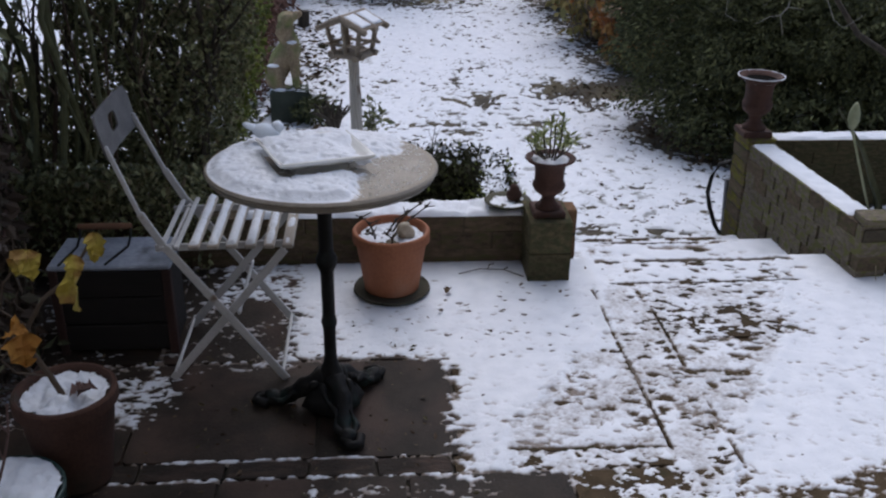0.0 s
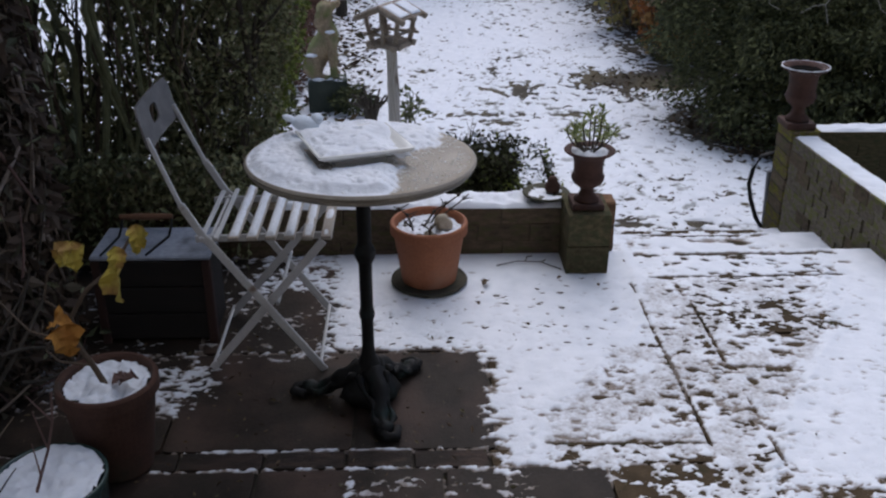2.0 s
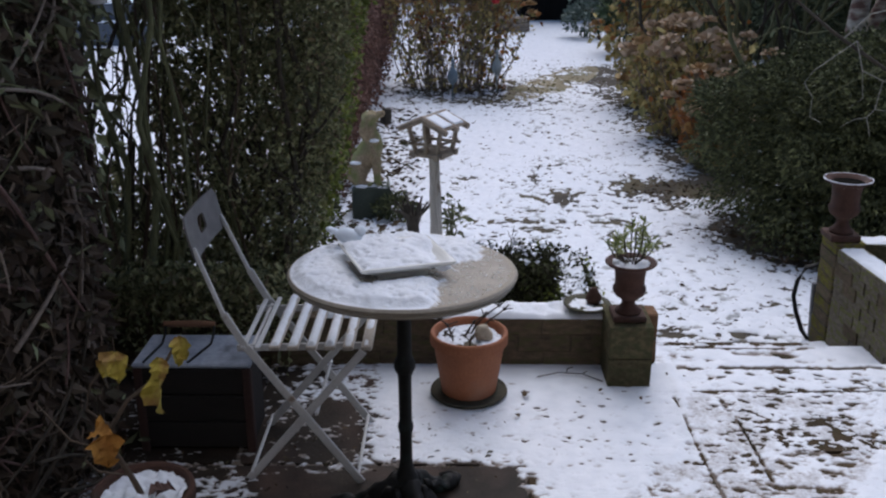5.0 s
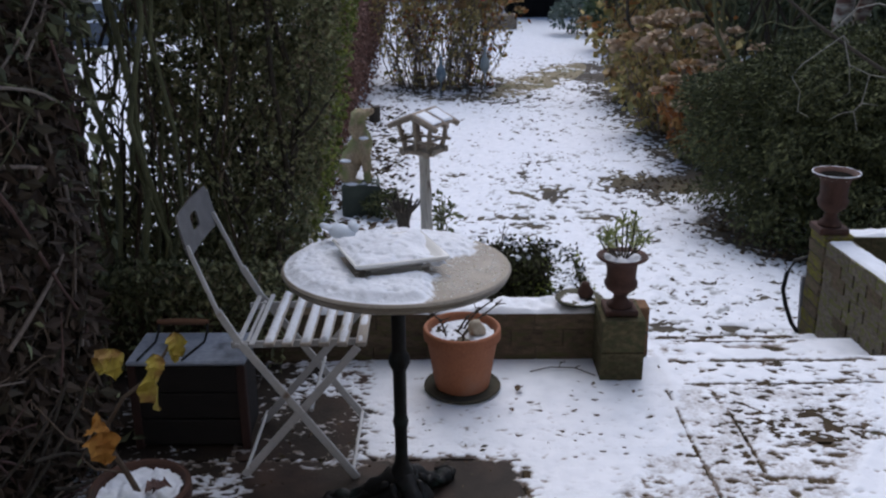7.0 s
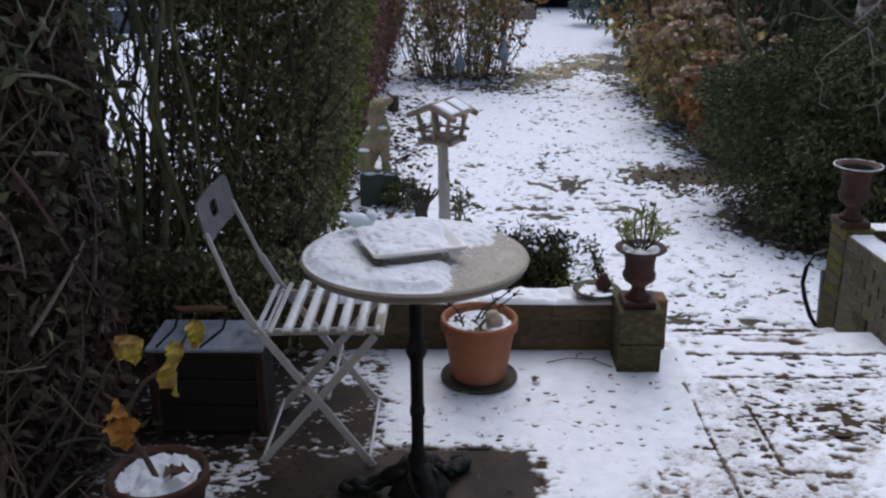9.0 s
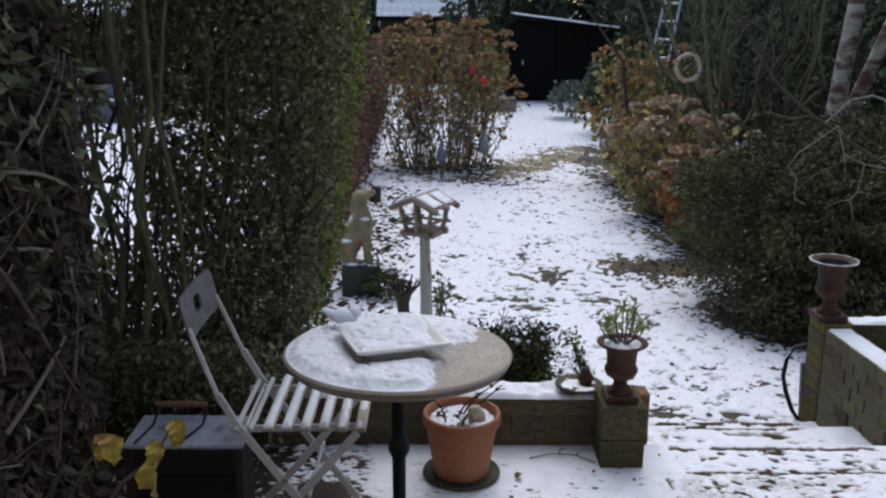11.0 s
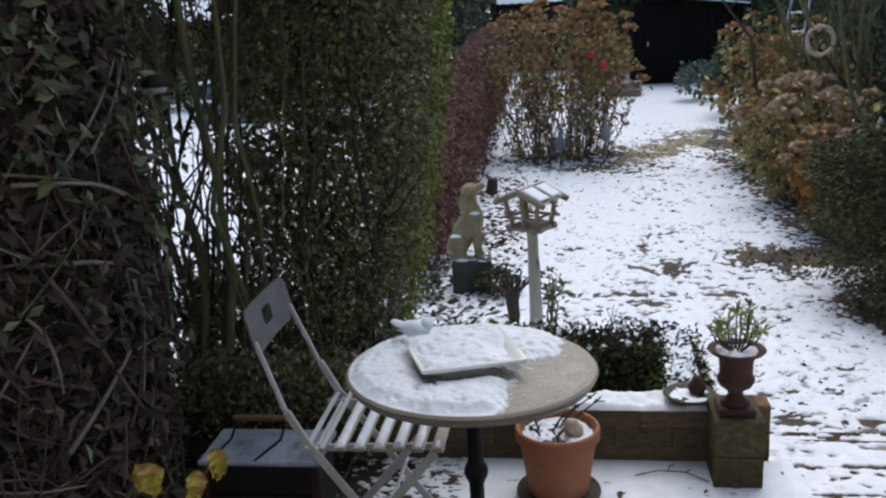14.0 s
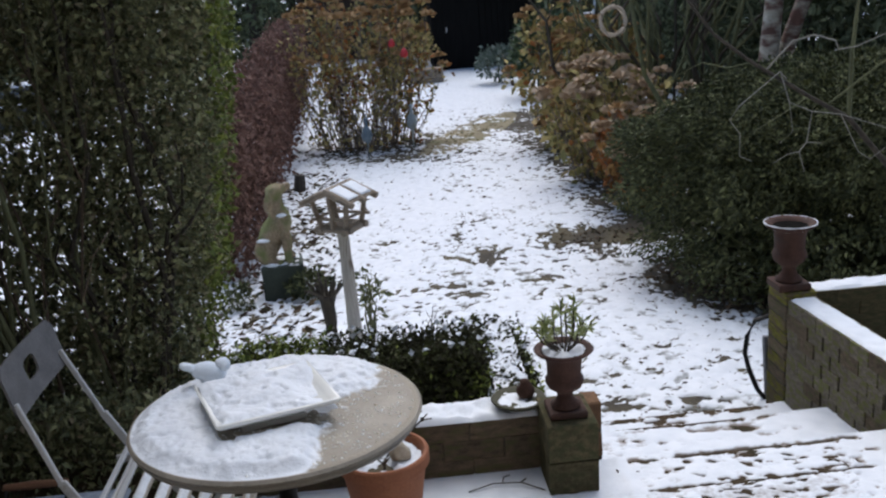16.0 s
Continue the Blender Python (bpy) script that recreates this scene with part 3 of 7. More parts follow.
def terrace_cover(X, Y):
    wob = 0.10 * (fbm(X, Y, 0.16, 21) - 0.5) + 0.05 * (fbm(X, Y, 0.04, 25) - 0.5)
    Xw, Yw = X + wob, Y + 0.8 * wob
    trod = trodden(X, Y, wob)
    C = 1.20 - trod * (0.14 + 0.17 * smooth(0.40, 0.70, fbm(X, Y * 1.2, 0.17, 27, 3)))
    C -= 1.3 * marks(X, Y, PRINTS)
    C += 0.22 * smooth(3.02, 3.12, Y)
    corner = np.hypot(np.maximum(Xw + 0.24, 0), np.maximum(Yw - 2.45, 0))
    bare = smooth(0.275, 0.150, corner + 0.09 * (fbm(X, Y, 0.03, 39, 2) - 0.5)) * smooth(-2.0, -1.95, X) * smooth(2.72, 2.66, Yw)
    C = C * (1 - bare) + bare * (-0.40 + 0.76 * smooth(-0.74, -0.88, X) * smooth(2.2, 2.4, Y))
    chair = area(Xw, Yw, -2.0, -0.50, 2.60, 3.40, 0.07)
    C = C * (1 - chair) + chair * (0.70 - 0.50 * smooth(-0.70, -0.90, X))
    under = area(Xw, Yw, -0.88, -0.55, 2.64, 3.06, 0.07)
    C = C * (1 - under) + under * 0.12
    low = area(Xw, Yw, -0.45, 0.40, 0.0, 2.045, 0.03)
    C = C * (1 - low) + low * (0.14 + 0.25 * smooth(0.1, 0.4, X))
    low2 = area(Xw, Yw, 0.40, 0.78, 0.0, 2.05, 0.04)
    C = C * (1 - low2) + low2 * 0.86
    low3 = smooth(2.05, 1.92, Yw - 0.12 * (X - 0.95)) * smooth(0.74, 0.82, X)
    C = C * (1 - low3) + low3 * (0.50 + 1.3 * (fbm(0.30 * X, Y + 0.10 * X, 0.055, 29, 3) - 0.5))
    for jy, lo in ((2.14, -1.5), (2.06, -1.5)):
        C += (0.62 + 0.42 * bare) * np.exp(-((Y - jy + 0.012 * (fbm(X, Y, 0.1, 33) - 0.5)) / 0.011) ** 2) * area(X, Y, lo, -0.03, 0, 9, 0.05)
    C += 0.6 * np.exp(-((X + 0.42) / 0.014) ** 2) * (Y < 2.06)
    C += 0.45 * np.exp(-((X + 0.94) / 0.018) ** 2) * (Y < 2.64) * (Y > 2.3)
    wavy = 0.012 * (fbm(Y, X, 0.25, 35, 2) - 0.5)
    crack_and_edge = np.exp(-((X - 0.566 + 0.022 * (Y - 2.14) + wavy) / 0.0052) ** 2) * area(X, Y, 0, 1, 2.12, 3.10, 0.02)
    crack_and_edge += np.exp(-((X - 0.740 + 0.018 * (Y - 2.16) - wavy) / 0.0052) ** 2) * area(X, Y, 0, 1, 2.05, 2.95, 0.02)
    crack_and_edge += 0.9 * np.exp(-((Y - 2.150 + 0.03 * (X - 0.3) + wavy) / 0.0065) ** 2) * area(X, Y, 0.05, 0.60, 2, 3, 0.03)
    C += 0.6 * np.exp(-((Y - 2.632 + 0.4 * wavy) / 0.0065) ** 2) * area(X, Y, 0.45, 1.06, 2, 3, 0.03)
    crack_and_edge += 1.1 * np.exp(-((Y - 3.140 - 0.01 * (X - 1.0) + wavy) / 0.0075) ** 2) * area(X, Y, 0.63, 1.38, 3, 4, 0.03)
    C -= 0.7 * blob(X, Y, 1.30, 3.19, 0.05, 0.035) + 0.7 * blob(X, Y, 0.98, 3.30, 0.05, 0.018) + 0.6 * blob(X, Y, 1.38, 3.25, 0.05, 0.03)
    # dark snowless line along the step edge
    crack_and_edge += 1.1 * np.exp(-((Y - 3.33) / 0.014) ** 2) * area(X, Y, 0.62, 1.4, 3, 4, 0.03)
    C -= 1.15 * crack_and_edge * smooth(0.22, 0.34, fbm(X, Y, 0.14, 37, 2))
    for cx, cy, rx, ry in ((0.525, 2.26, 0.020, 0.030), (0.459, 2.04, 0.022, 0.05), (0.529, 2.03, 0.026, 0.05), (0.147, 2.015, 0.075, 0.06), (1.02, 2.94, 0.05, 0.02), (1.20, 2.77, 0.04, 0.025), (0.98, 2.74, 0.05, 0.02), (1.08, 2.56, 0.05, 0.02), (0.42, 2.33, 0.022, 0.02), (0.92, 2.60, 0.03, 0.02),
                           (0.86, 2.72, 0.045, 0.014), (0.98, 2.66, 0.045, 0.014), (0.95, 2.80, 0.03, 0.012), (0.70, 2.66, 0.012, 0.04),
                           (0.78, 2.52, 0.045, 0.014), (0.92, 2.52, 0.045, 0.014), (1.05, 2.86, 0.035, 0.012), (0.84, 2.92, 0.05, 0.012)):
        C -= 0.8 * blob(X, Y, cx + 0.5 * wob, cy, rx, ry)
    sheltered = smooth(1.62, 1.40, Y + 3 * wob)           # the strip below the added wall stays nearly bare
    return C * (1 - sheltered) + 0.12 * sheltered


def terrace_depth(X, Y):
    a, b = fbm(X, Y * 0.9, 0.09, 40, 3), fbm(0.65 * X + 0.30 * Y, Y, 0.022, 44, 4, 0.65)
    n = ranked(0.16 * a + 0.34 * b + 0.36 * fbm(X * 0.65 + 0.45 * Y, Y * 1.15 - 0.2 * X, 0.0135, 58, 3))
    # dents thin the cover too, so grey stands for the shade in them
    return np.clip(terrace_cover(X, Y) - n, -0.5, 0.45) - 0.42 * marks(X, Y, DENTS)


def terrace_pack(X, Y):
    """The cover as the eye sees it: thinner where feet have pressed the snow to slush."""
    wob = 0.10 * (fbm(X, Y, 0.16, 21) - 0.5)
    d = terrace_depth(X, Y)
    return d - np.maximum(d - 0.205, 0) * trodden(X, Y, wob) * smooth(0.25, 0.55, fbm(X, Y, 0.09, 31, 3)) * smooth(3.25, 3.05, Y)


def terrace_snow(X, Y):
    d = terrace_depth(X, Y)
    h = np.where(d > 0, 0.0105 * d, 0.022 * d)
    h += 0.0015 * (fbm(X, Y, 0.02, 56, 2) - 0.5) + 0.003 * (fbm(X, Y, 0.3, 48, 2) - 0.5)
    h -= 0.003 * marks(X, Y, DENTS) * smooth(0.0, 0.004, h)
    h += 0.005 * (np.exp(-((X - way_left(Y) + 0.03 * (fbm(X, Y, 0.08, 59, 2) - 0.5)) / 0.022) ** 2) + np.exp(-((X - way_right(Y)) / 0.026) ** 2)) * smooth(0.0, 0.004, h)
    return h


tx = np.concatenate([np.linspace(-3.4, -1.42, 60), np.arange(-1.4, 1.6, 0.0055), np.linspace(1.62, 3.4, 50)])
ty = np.concatenate([np.linspace(-1.2, 1.55, 50), np.arange(1.57, 3.36, 0.0055)])


snow = part("snow", sheet("snow", tx, ty, terrace_snow, lambda X, Y, Z: Z > -0.004, terrace_pack), SLUSH)
tagged(snow, "thin trodden snow lying on the terrace slabs", "snow", kind="stuff")

# steps down to the garden
for k, (ya, yb, z) in enumerate(((3.34, 3.80, -0.13), (3.80, 4.13, -0.26))):
    bm = bmesh.new()
    box(bm, (1.02, (ya + yb) / 2, z / 2 - 0.22 - 0.02), (1.10, yb - ya, 0.4 + z), 0.01)
    step = part("step", bm, JOINT)
    tagged(step, "worn stone garden step under trodden snow", "step", kind="structure", group="steps to the garden")
    for xa, xb in ((0.47, 0.86), (0.86, 1.22), (1.22, 1.57)):
        slab(xa, xb, ya, yb, z=z, material=SLAB_PALE, thick=0.04, parent=step)

    def step_depth(X, Y, ya=ya, yb=yb, k=k):
        a, b = fbm(X, Y, 0.09, 60 + k, 3), fbm(X, Y * 1.9, 0.034, 64 + k, 3)
        C = 1.16 + 0.10 * smooth(1.15, 1.3, X) + 0.1 * smooth(0.62, 0.5, X) - 0.75 * np.exp(-((Y - yb + 0.012) / 0.024) ** 2) * area(X, Y, 0.7, 1.32, 0, 9, 0.06)
        C -= 0.5 * blob(X, Y, 1.0, yb - 0.09, 0.14, 0.03)
        for cx, cy, rx, ry in ((1.116, 3.71, 0.08, 0.028), (1.25, 3.64, 0.05, 0.022), (1.00, 3.72, 0.05, 0.016), (0.72, 3.70, 0.03, 0.02), (0.82, 3.66, 0.03, 0.014), (1.33, 3.66, 0.03, 0.02), (0.95, 3.785, 0.13, 0.018)):
            C -= 0.75 * blob(X, Y, cx, cy, rx, ry)
        if yb > 4:
            C -= 0.8 * smooth(4.05, 4.10, Y + 0.05 * (a - 0.5)) * area(X, Y, 0.5, 1.40, 0, 9, 0.06) * smooth(0.25, 0.5, b)
        return np.clip(C - ranked(0.45 * a + 0.5 * b), -0.5, 0.5)
    s = part("snow", sheet("snow", np.arange(0.475, 1.56, 0.008), np.arange(ya + 0.005, yb - 0.004, 0.008), lambda X, Y, z=z: z + 0.016 * step_depth(X, Y), lambda X, Y, Z, z=z: Z > z - 0.004, step_depth), SLUSH)
    tagged(s, "trodden snow lying on a garden step", "snow", kind="stuff")

# low brick wall behind the terrace
wall_north = thing("wall_north", "low weathered mossy brick garden wall", "wall", kind="structure")
brick_run(wall_north, (-1.75, 3.35), (0.33, 3.35), 0.115, -0.012, 0.198, course=0.07, joint=0.003, bed=-0.001, shapes=TIGHT)
bm = bmesh.new()
box(bm, (-0.71, 3.415, -0.2), (2.08, 0.10, 0.37))
part("footing", bm, MORTAR, wall_north)
snow_on("snow", -0.74, 0.325, 3.342, 3.475, 0.199, 0.028, 0.011, 1.05, 11, edge=0.012, label="snow cap lying along a low brick wall")

pier = thing("brick_pier", "short mossy brick pier at the head of garden steps", "pier")
brick_run(pier, (0.315, 3.168), (0.475, 3.168), 0.222, -0.012, 0.242, course=0.126, length=0.4, joint=0.002, bed=0.003, shapes=TIGHT,
          pick=lambda u, v: DARK_MOSSY_BRICK)
stub = thing("brick_stub", "broken brown brick stub beside the pier", "brick stub")
brick_run(stub, (0.479, 3.405), (0.545, 3.405), 0.10, -0.13, 0.195, course=0.11, length=0.08, pick=lambda u, v: RED_BRICK)

# raised bed of brick on the other side of the steps
def bed_pick(u, v):
    return MOSS_BRICK if u > 0.93 and brick_rng.random() < 0.6 else (BRICK_PALE if brick_rng.random() < 0.75 else BRICK)


bed = thing("brick_raised_bed", "weathered brick raised bed with snow-covered wall tops", "raised bed", kind="structure")
brick_run(bed, (1.565, 3.14), (1.487, 4.112), -0.125, -0.38, 0.208, course=0.0585, length=0.118, pick=bed_pick, joint=0.001, perp=0.045, bed=-0.003, shapes=TIGHT)
brick_run(bed, (1.563, 3.138), (1.692, 3.138), 0.11, 0.209, 0.25, course=0.04, length=0.14, pick=lambda u, v: BRICK_PALE)
brick_run(bed, (1.70, 3.145), (2.9, 3.145), 0.125, -0.012, 0.20, course=0.053)
# the back run takes a darker brick than the front one
brick_run(bed, (1.632, 4.18), (2.9, 4.18), 0.125, -0.38, 0.205, course=0.0585, joint=0.002, bed=-0.001, shapes=TIGHT, pick=lambda u, v: DARK_MOSSY_BRICK)
bm = bmesh.new()
box(bm, (2.28, 3.72, -0.26), (1.18, 0.90, 0.28))
part("soil", bm, SOIL, bed)
pier2 = thing("brick_pier", "taller brick pier with bright green moss on its edge", "pier")
brick_run(pier2, (1.483, 4.118), (1.625, 4.118), 0.188, -0.42, 0.232, course=0.058, length=0.11, joint=0.005,
          pick=lambda u, v: MOSS_BRICK if u < 0.4 and brick_rng.random() < 0.20 + 0.65 * v else BRICK)
a = math.degrees(math.atan2(4.112 - 3.14, 1.487 - 1.565))
snow_on("snow", 0.125, 0.968, -0.118, -0.006, 0.209, 0.013, 0.011, 1.2, 17, turn=a, at=(1.565, 3.14), edge=0.012, label="snow cap lying along a brick wall top")
snow_on("snow", 1.636, 2.9, 4.185, 4.298, 0.205, 0.015, 0.012, 1.1, 19, edge=0.012, label="snow cap lying along a brick wall top")
snow_on("snow", 1.72, 2.85, 3.4, 4.16, -0.12, 0.02, 0.02, 0.55, 23, label="patchy snow on the soil of a raised bed")

# garden snow
def garden_cover(X, Y):
    C = 1.03 + 0 * X
    C -= 0.10 * blob(X, Y, 0.75 + 0.09 * (Y - 10.5), 10.8, 0.7, 4.2) * (0.4 + 1.2 * fbm(X, Y, 0.3, 93, 3))
    C -= 0.05 * area(X, Y, 0.2, 1.7, 4.1, 5.4, 0.3)
    C -= 0.06 * area(X, Y, -0.2, 1.5, 6.3, 8.9, 0.35)
    C -= 0.22 * area(X, Y, 1.15, 2.0, 7.4, 8.4, 0.3)
    C -= 0.75 * blob(X, Y, 1.60 - 0.5 * (Y - 8.0), 8.05, 0.36, 0.26) + 0.6 * area(X, Y, 1.55, 2.6, 7.75, 8.35, 0.15)
    C -= 0.5 * blob(X, Y, 1.45, 14.42, 0.45, 0.35)
    C -= 0.75 * area(X, Y, 0.40, 1.40, 4.44, 4.53, 0.05) * smooth(0.3, 0.55, fbm(X, Y, 0.13, 94, 2))
    C -= 0.75 * smooth(0.10, -0.06, np.hypot((X - 3.0) / 1.75, (Y - 6.5) / 1.55) - 0.76)
    C -= 0.20 * area(X, Y, -1.2, -0.55, 4.3, 11.5, 0.2)
    C -= 0.70 * blob(X, Y, -0.3, 13.7, 1.15, 1.1)
    C -= 0.75 * blob(X, Y, 1.16 + 0.46 * (Y - 14.2), 14.2, 0.52, 1.45) * (0.02 + 1.15 * smooth(0.42, 0.58, fbm(0.6 * X - 0.2 * Y, 0.8 * Y + 0.5 * X, 0.20, 92, 3)))
    C -= 0.35 * blob(X, Y, 0.1, 12.6, 0.9, 0.35)
    C -= 0.75 * area(X, Y, 1.8, 5.0, 8.2, 16.0, 0.3)
    for cx, cy, rx, ry in ((0.69, 7.80, 0.17, 0.15), (0.66, 7.6, 0.10, 0.10), (0.50, 8.5, 0.10, 0.10), (-0.15, 8.4, 0.14, 0.08), (0.95, 7.0, 0.16, 0.06), (0.3, 7.05, 0.25, 0.05),
                           (0.42, 6.8, 0.12, 0.06), (1.2, 4.35, 0.18, 0.05), (0.62, 4.4, 0.16, 0.08), (0.9, 4.22, 0.35, 0.05)):
        C -= 0.6 * blob(X, Y, cx, cy, rx, ry)
    C += 0.07 * area(X, Y, -0.35, 0.6, 9.5, 12.2, 0.3)
    C += 0.10 * smooth(16, 18, Y) + 0.12 * smooth(-1.6, -2.0, X)
    return C


def garden_depth(X, Y):
    near = (X > -2) & (X < 3.2) & (Y > 3.4) & (Y < 26)
    v = 0.18 * fbm(X, 0.5 * Y, 0.30, 70, 3) + 0.42 * fbm(0.8 * X + 0.3 * Y, 0.7 * Y, 0.050, 74, 4, 0.6) + 0.46 * fbm(0.8 * X - 0.25 * Y, 0.75 * Y, 0.034, 86, 3, 0.6)
    t = (v - v[near].mean()) / v[near].std()
    n = 1 / (1 + np.exp(-1.702 * t))
    # thin spots grey the trodden snow and also stand for shaded hollows
    return np.clip(garden_cover(X, Y) - n, -0.6, 0.5)


def garden_snow(X, Y):
    d = garden_depth(X, Y)
    h = np.where(d > 0, 0.024 * d, 0.07 * d) + 0.010 * (fbm(X, Y, 0.22, 82, 3) - 0.5) + 0.018 * (fbm(X, 0.6 * Y, 0.05, 88, 2) - 0.5) * smooth(12, 6, Y)
    return ground_z(X, Y) + 0.015 * (fbm(X, Y, 1.2, 5) - 0.5) + h


fx = np.concatenate([[-200, -90, -40, -20, -12], np.arange(-9, -2.0, 0.16), np.arange(-2.0, 3.2, 0.015), np.arange(3.2, 9, 0.2), [12, 20, 40, 90, 200]])
fy = np.concatenate([[-30, -4, 0, 2], steps_of(3.48, 26.0, 0.013, 1.0045), [28, 31, 36, 45, 70, 120, 220]])
WORN_GRASS = mat("worn_winter_grass", (0.14, 0.12, 0.075), (0.32, 0.275, 0.175), scale=3, rough=0.95, bump=0.6, grain=40, third=(0.11, 0.12, 0.05), third_scale=1.5)
worn = part("worn_grass", sheet("worn_grass", np.arange(-0.1, 2.2, 0.06), np.arange(11.9, 16.7, 0.08),
                                lambda X, Y: ground_z(X, Y) + 0.015 * (fbm(X, Y, 1.2, 5) - 0.5) + 0.008 - 0.03 * smooth(0.55, 0.2, blob(X, Y, 1.24 + 0.42 * (Y - 14.3), 14.3, 0.5, 1.9))), WORN_GRASS)
tagged(worn, "strip of worn tan grass in the lawn", "grass", kind="structure")
garden = part("snow", sheet("snow", fx, fy, garden_snow, cover=garden_depth), LAWN_SNOW)
tagged(garden, "thin patchy snow over a garden lawn and path", "snow", kind="stuff")

# unseen wall behind the viewpoint: shuts off low sky and bounces light back
bm = bmesh.new()
box(bm, (0, -0.75, 2.9), (14, 0.5, 6.6))
hw = part("wall_south", bm, BOUNCE_BUFF)
tagged(hw, "unseen buff wall behind the terrace, added to block and bounce light", "wall", kind="structure")


# ---- terrace furniture ----
def disc_points(rng, n, r):
    a, q = rng.random(n) * 6.2832, np.sqrt(rng.random(n)) * r
    return np.stack([q * np.cos(a), q * np.sin(a)], 1)


TABLE = (-0.380, 2.387)
LEAN = Matrix.Translation((0, 0, 0.76)) @ Matrix.Rotation(radians(-1.5), 4, "X") @ Matrix.Rotation(radians(0.5), 4, "Y") @ Matrix.Translation((0, 0, -0.76))
ON_TABLE = Matrix.Translation((*TABLE, 0)) @ LEAN @ Matrix.Translation((-TABLE[0], -TABLE[1], 0))   # the top leans slightly away from the house
table = thing("bistro_table", "round stone-topped bistro table on a black cast-iron pedestal", "table", (*TABLE, 0))
R = 0.3034
top = part("tabletop", lathe([(0.0, 0.728), (R - 0.03, 0.728), (R - 0.012, 0.731), (R - 0.007, 0.737), (R - 0.011, 0.742), (R - 0.002, 0.747), (R, 0.753), (R - 0.005, 0.759),
                        (R - 0.02, 0.7605), (0.0, 0.7605)], 96), TABLE_STONE, table, "pale brown stone top with a moulded rim", smooth=False)
top.matrix_local = LEAN
part("pole", lathe([(0.045, 0.06), (0.040, 0.10), (0.033, 0.125), (0.021, 0.155), (0.0178, 0.18), (0.0175, 0.265), (0.0205, 0.275), (0.0225, 0.287), (0.0205, 0.299), (0.0180, 0.308),
                    (0.0185, 0.445), (0.024, 0.458), (0.0295, 0.470), (0.0300, 0.484), (0.0265, 0.494), (0.0215, 0.503), (0.0197, 0.515), (0.0200, 0.69), (0.030, 0.712), (0.05, 0.7245)], 28), IRON, table, smooth=True)
for k, deg in enumerate((-72, 52, 172)):
    bm = bmesh.new()
    us = np.linspace(0, 1, 13)
    tube(bm, [(0.01 + 0.195 * u, 0.010 * math.sin(u * 6), 0.085 * (1 - u) ** 1.6 + 0.018 + 0.010 * math.sin(u * math.pi * 2)) for u in us],
         [0.033 * (1 - 0.55 * u) + 0.008 * (u > 0.8) + 0.004 * math.sin(u * 23) for u in us], 12)
    for side in (-1, 1):                                  # scrolled ribs along the foot
        tube(bm, [(0.03 + 0.16 * u, side * (0.036 * (1 - 0.6 * u) + 0.007 * math.sin(11 * u)), 0.085 * (1 - u) ** 1.5 + 0.018 + 0.006 * math.sin(15 * u)) for u in us], [0.009 + 0.004 * math.sin(19 * u) for u in us], 7)
    tube(bm, [(0.19, -0.026, 0.016), (0.222, -0.012, 0.015), (0.226, 0.012, 0.015), (0.19, 0.026, 0.016)], 0.0145, 8)
    for v in bm.verts:
        v.co += Vector(v.co).normalized() * 0.006 * noise.noise(v.co * 45 + Vector((k, 0, 0)))
        v.co.z = max(v.co.z, 0.001)
    f = part("foot", bm, IRON, table, smooth=True)
    f.rotation_euler = (0, 0, radians(deg))
bm = lathe([(0.070, 0.010), (0.080, 0.03), (0.072, 0.055), (0.056, 0.075), (0.050, 0.095), (0.042, 0.11), (0.0, 0.115)], 30, 0.06, 3)
for v in bm.verts:
    v.co += Vector((v.co.x, v.co.y, 0)) * 0.35 * noise.noise(v.co * 40)
part("base", bm, IRON, table, smooth=True)


def table_depth(X, Y):
    n = 0.45 * fbm(X, Y, 0.10, 101, 3) + 0.35 * fbm(X, Y, 0.030, 105, 3) + 0.20 * fbm(X, Y, 0.012, 107, 2)
    # melted towards one side of the rim, thin behind the dish
    melt = smooth(0.04, 0.20, 0.97 * X - 0.20 * Y + 0.09 * (fbm(X, Y, 0.06, 115, 3) - 0.5))
    C = 1.12 - 1.22 * melt + 0.85 * smooth(0.03, 0.16, Y) * smooth(0.28, 0.14, X) + 0.30 * blob(X, Y, 0.02, -0.25, 0.12, 0.035)
    u, v = 0.94 * (X + 0.018) + 0.342 * (Y + 0.015), -0.342 * (X + 0.018) + 0.94 * (Y + 0.015)
    C -= 1.25 * area(u, v, -0.112, 0.13, -0.108, 0.11, 0.015)
    return np.clip(C - (n - 0.30) * 1.5, -0.4, 1.0)


def table_snow(X, Y):
    r = np.hypot(X, Y)
    soft = smooth(0.0, 0.9, table_depth(X, Y))
    h = (0.018 * soft + 0.008 * (fbm(X, Y, 0.05, 113, 2) - 0.4) * soft + 0.008 * (fbm(X, Y, 0.018, 109, 3) - 0.5) * soft) * np.clip((R - 0.006 - 0.014 * fbm(X, Y, 0.03, 111, 2) - r) / 0.026, 0, 1)
    h -= 0.005 * smooth(0.66, 0.76, fbm(X, Y, 0.022, 119, 2)) * soft
    return np.where(r > R - 0.0065, 0.7585, 0.7604 + np.maximum(h, -0.0008 + 0.0006 * soft))


ts = part("snow", sheet("snow", np.linspace(0.0005, R - 0.006, 76), np.linspace(0, 2 * math.pi, 360), lambda q, a: table_snow(q * np.cos(a), q * np.sin(a)), cover=lambda q, a: table_depth(q * np.cos(a), q * np.sin(a))), TABLE_SNOW)
co = np.empty(3 * len(ts.data.vertices), dtype=np.float32)
ts.data.vertices.foreach_get("co", co)
co = co.reshape(-1, 3)
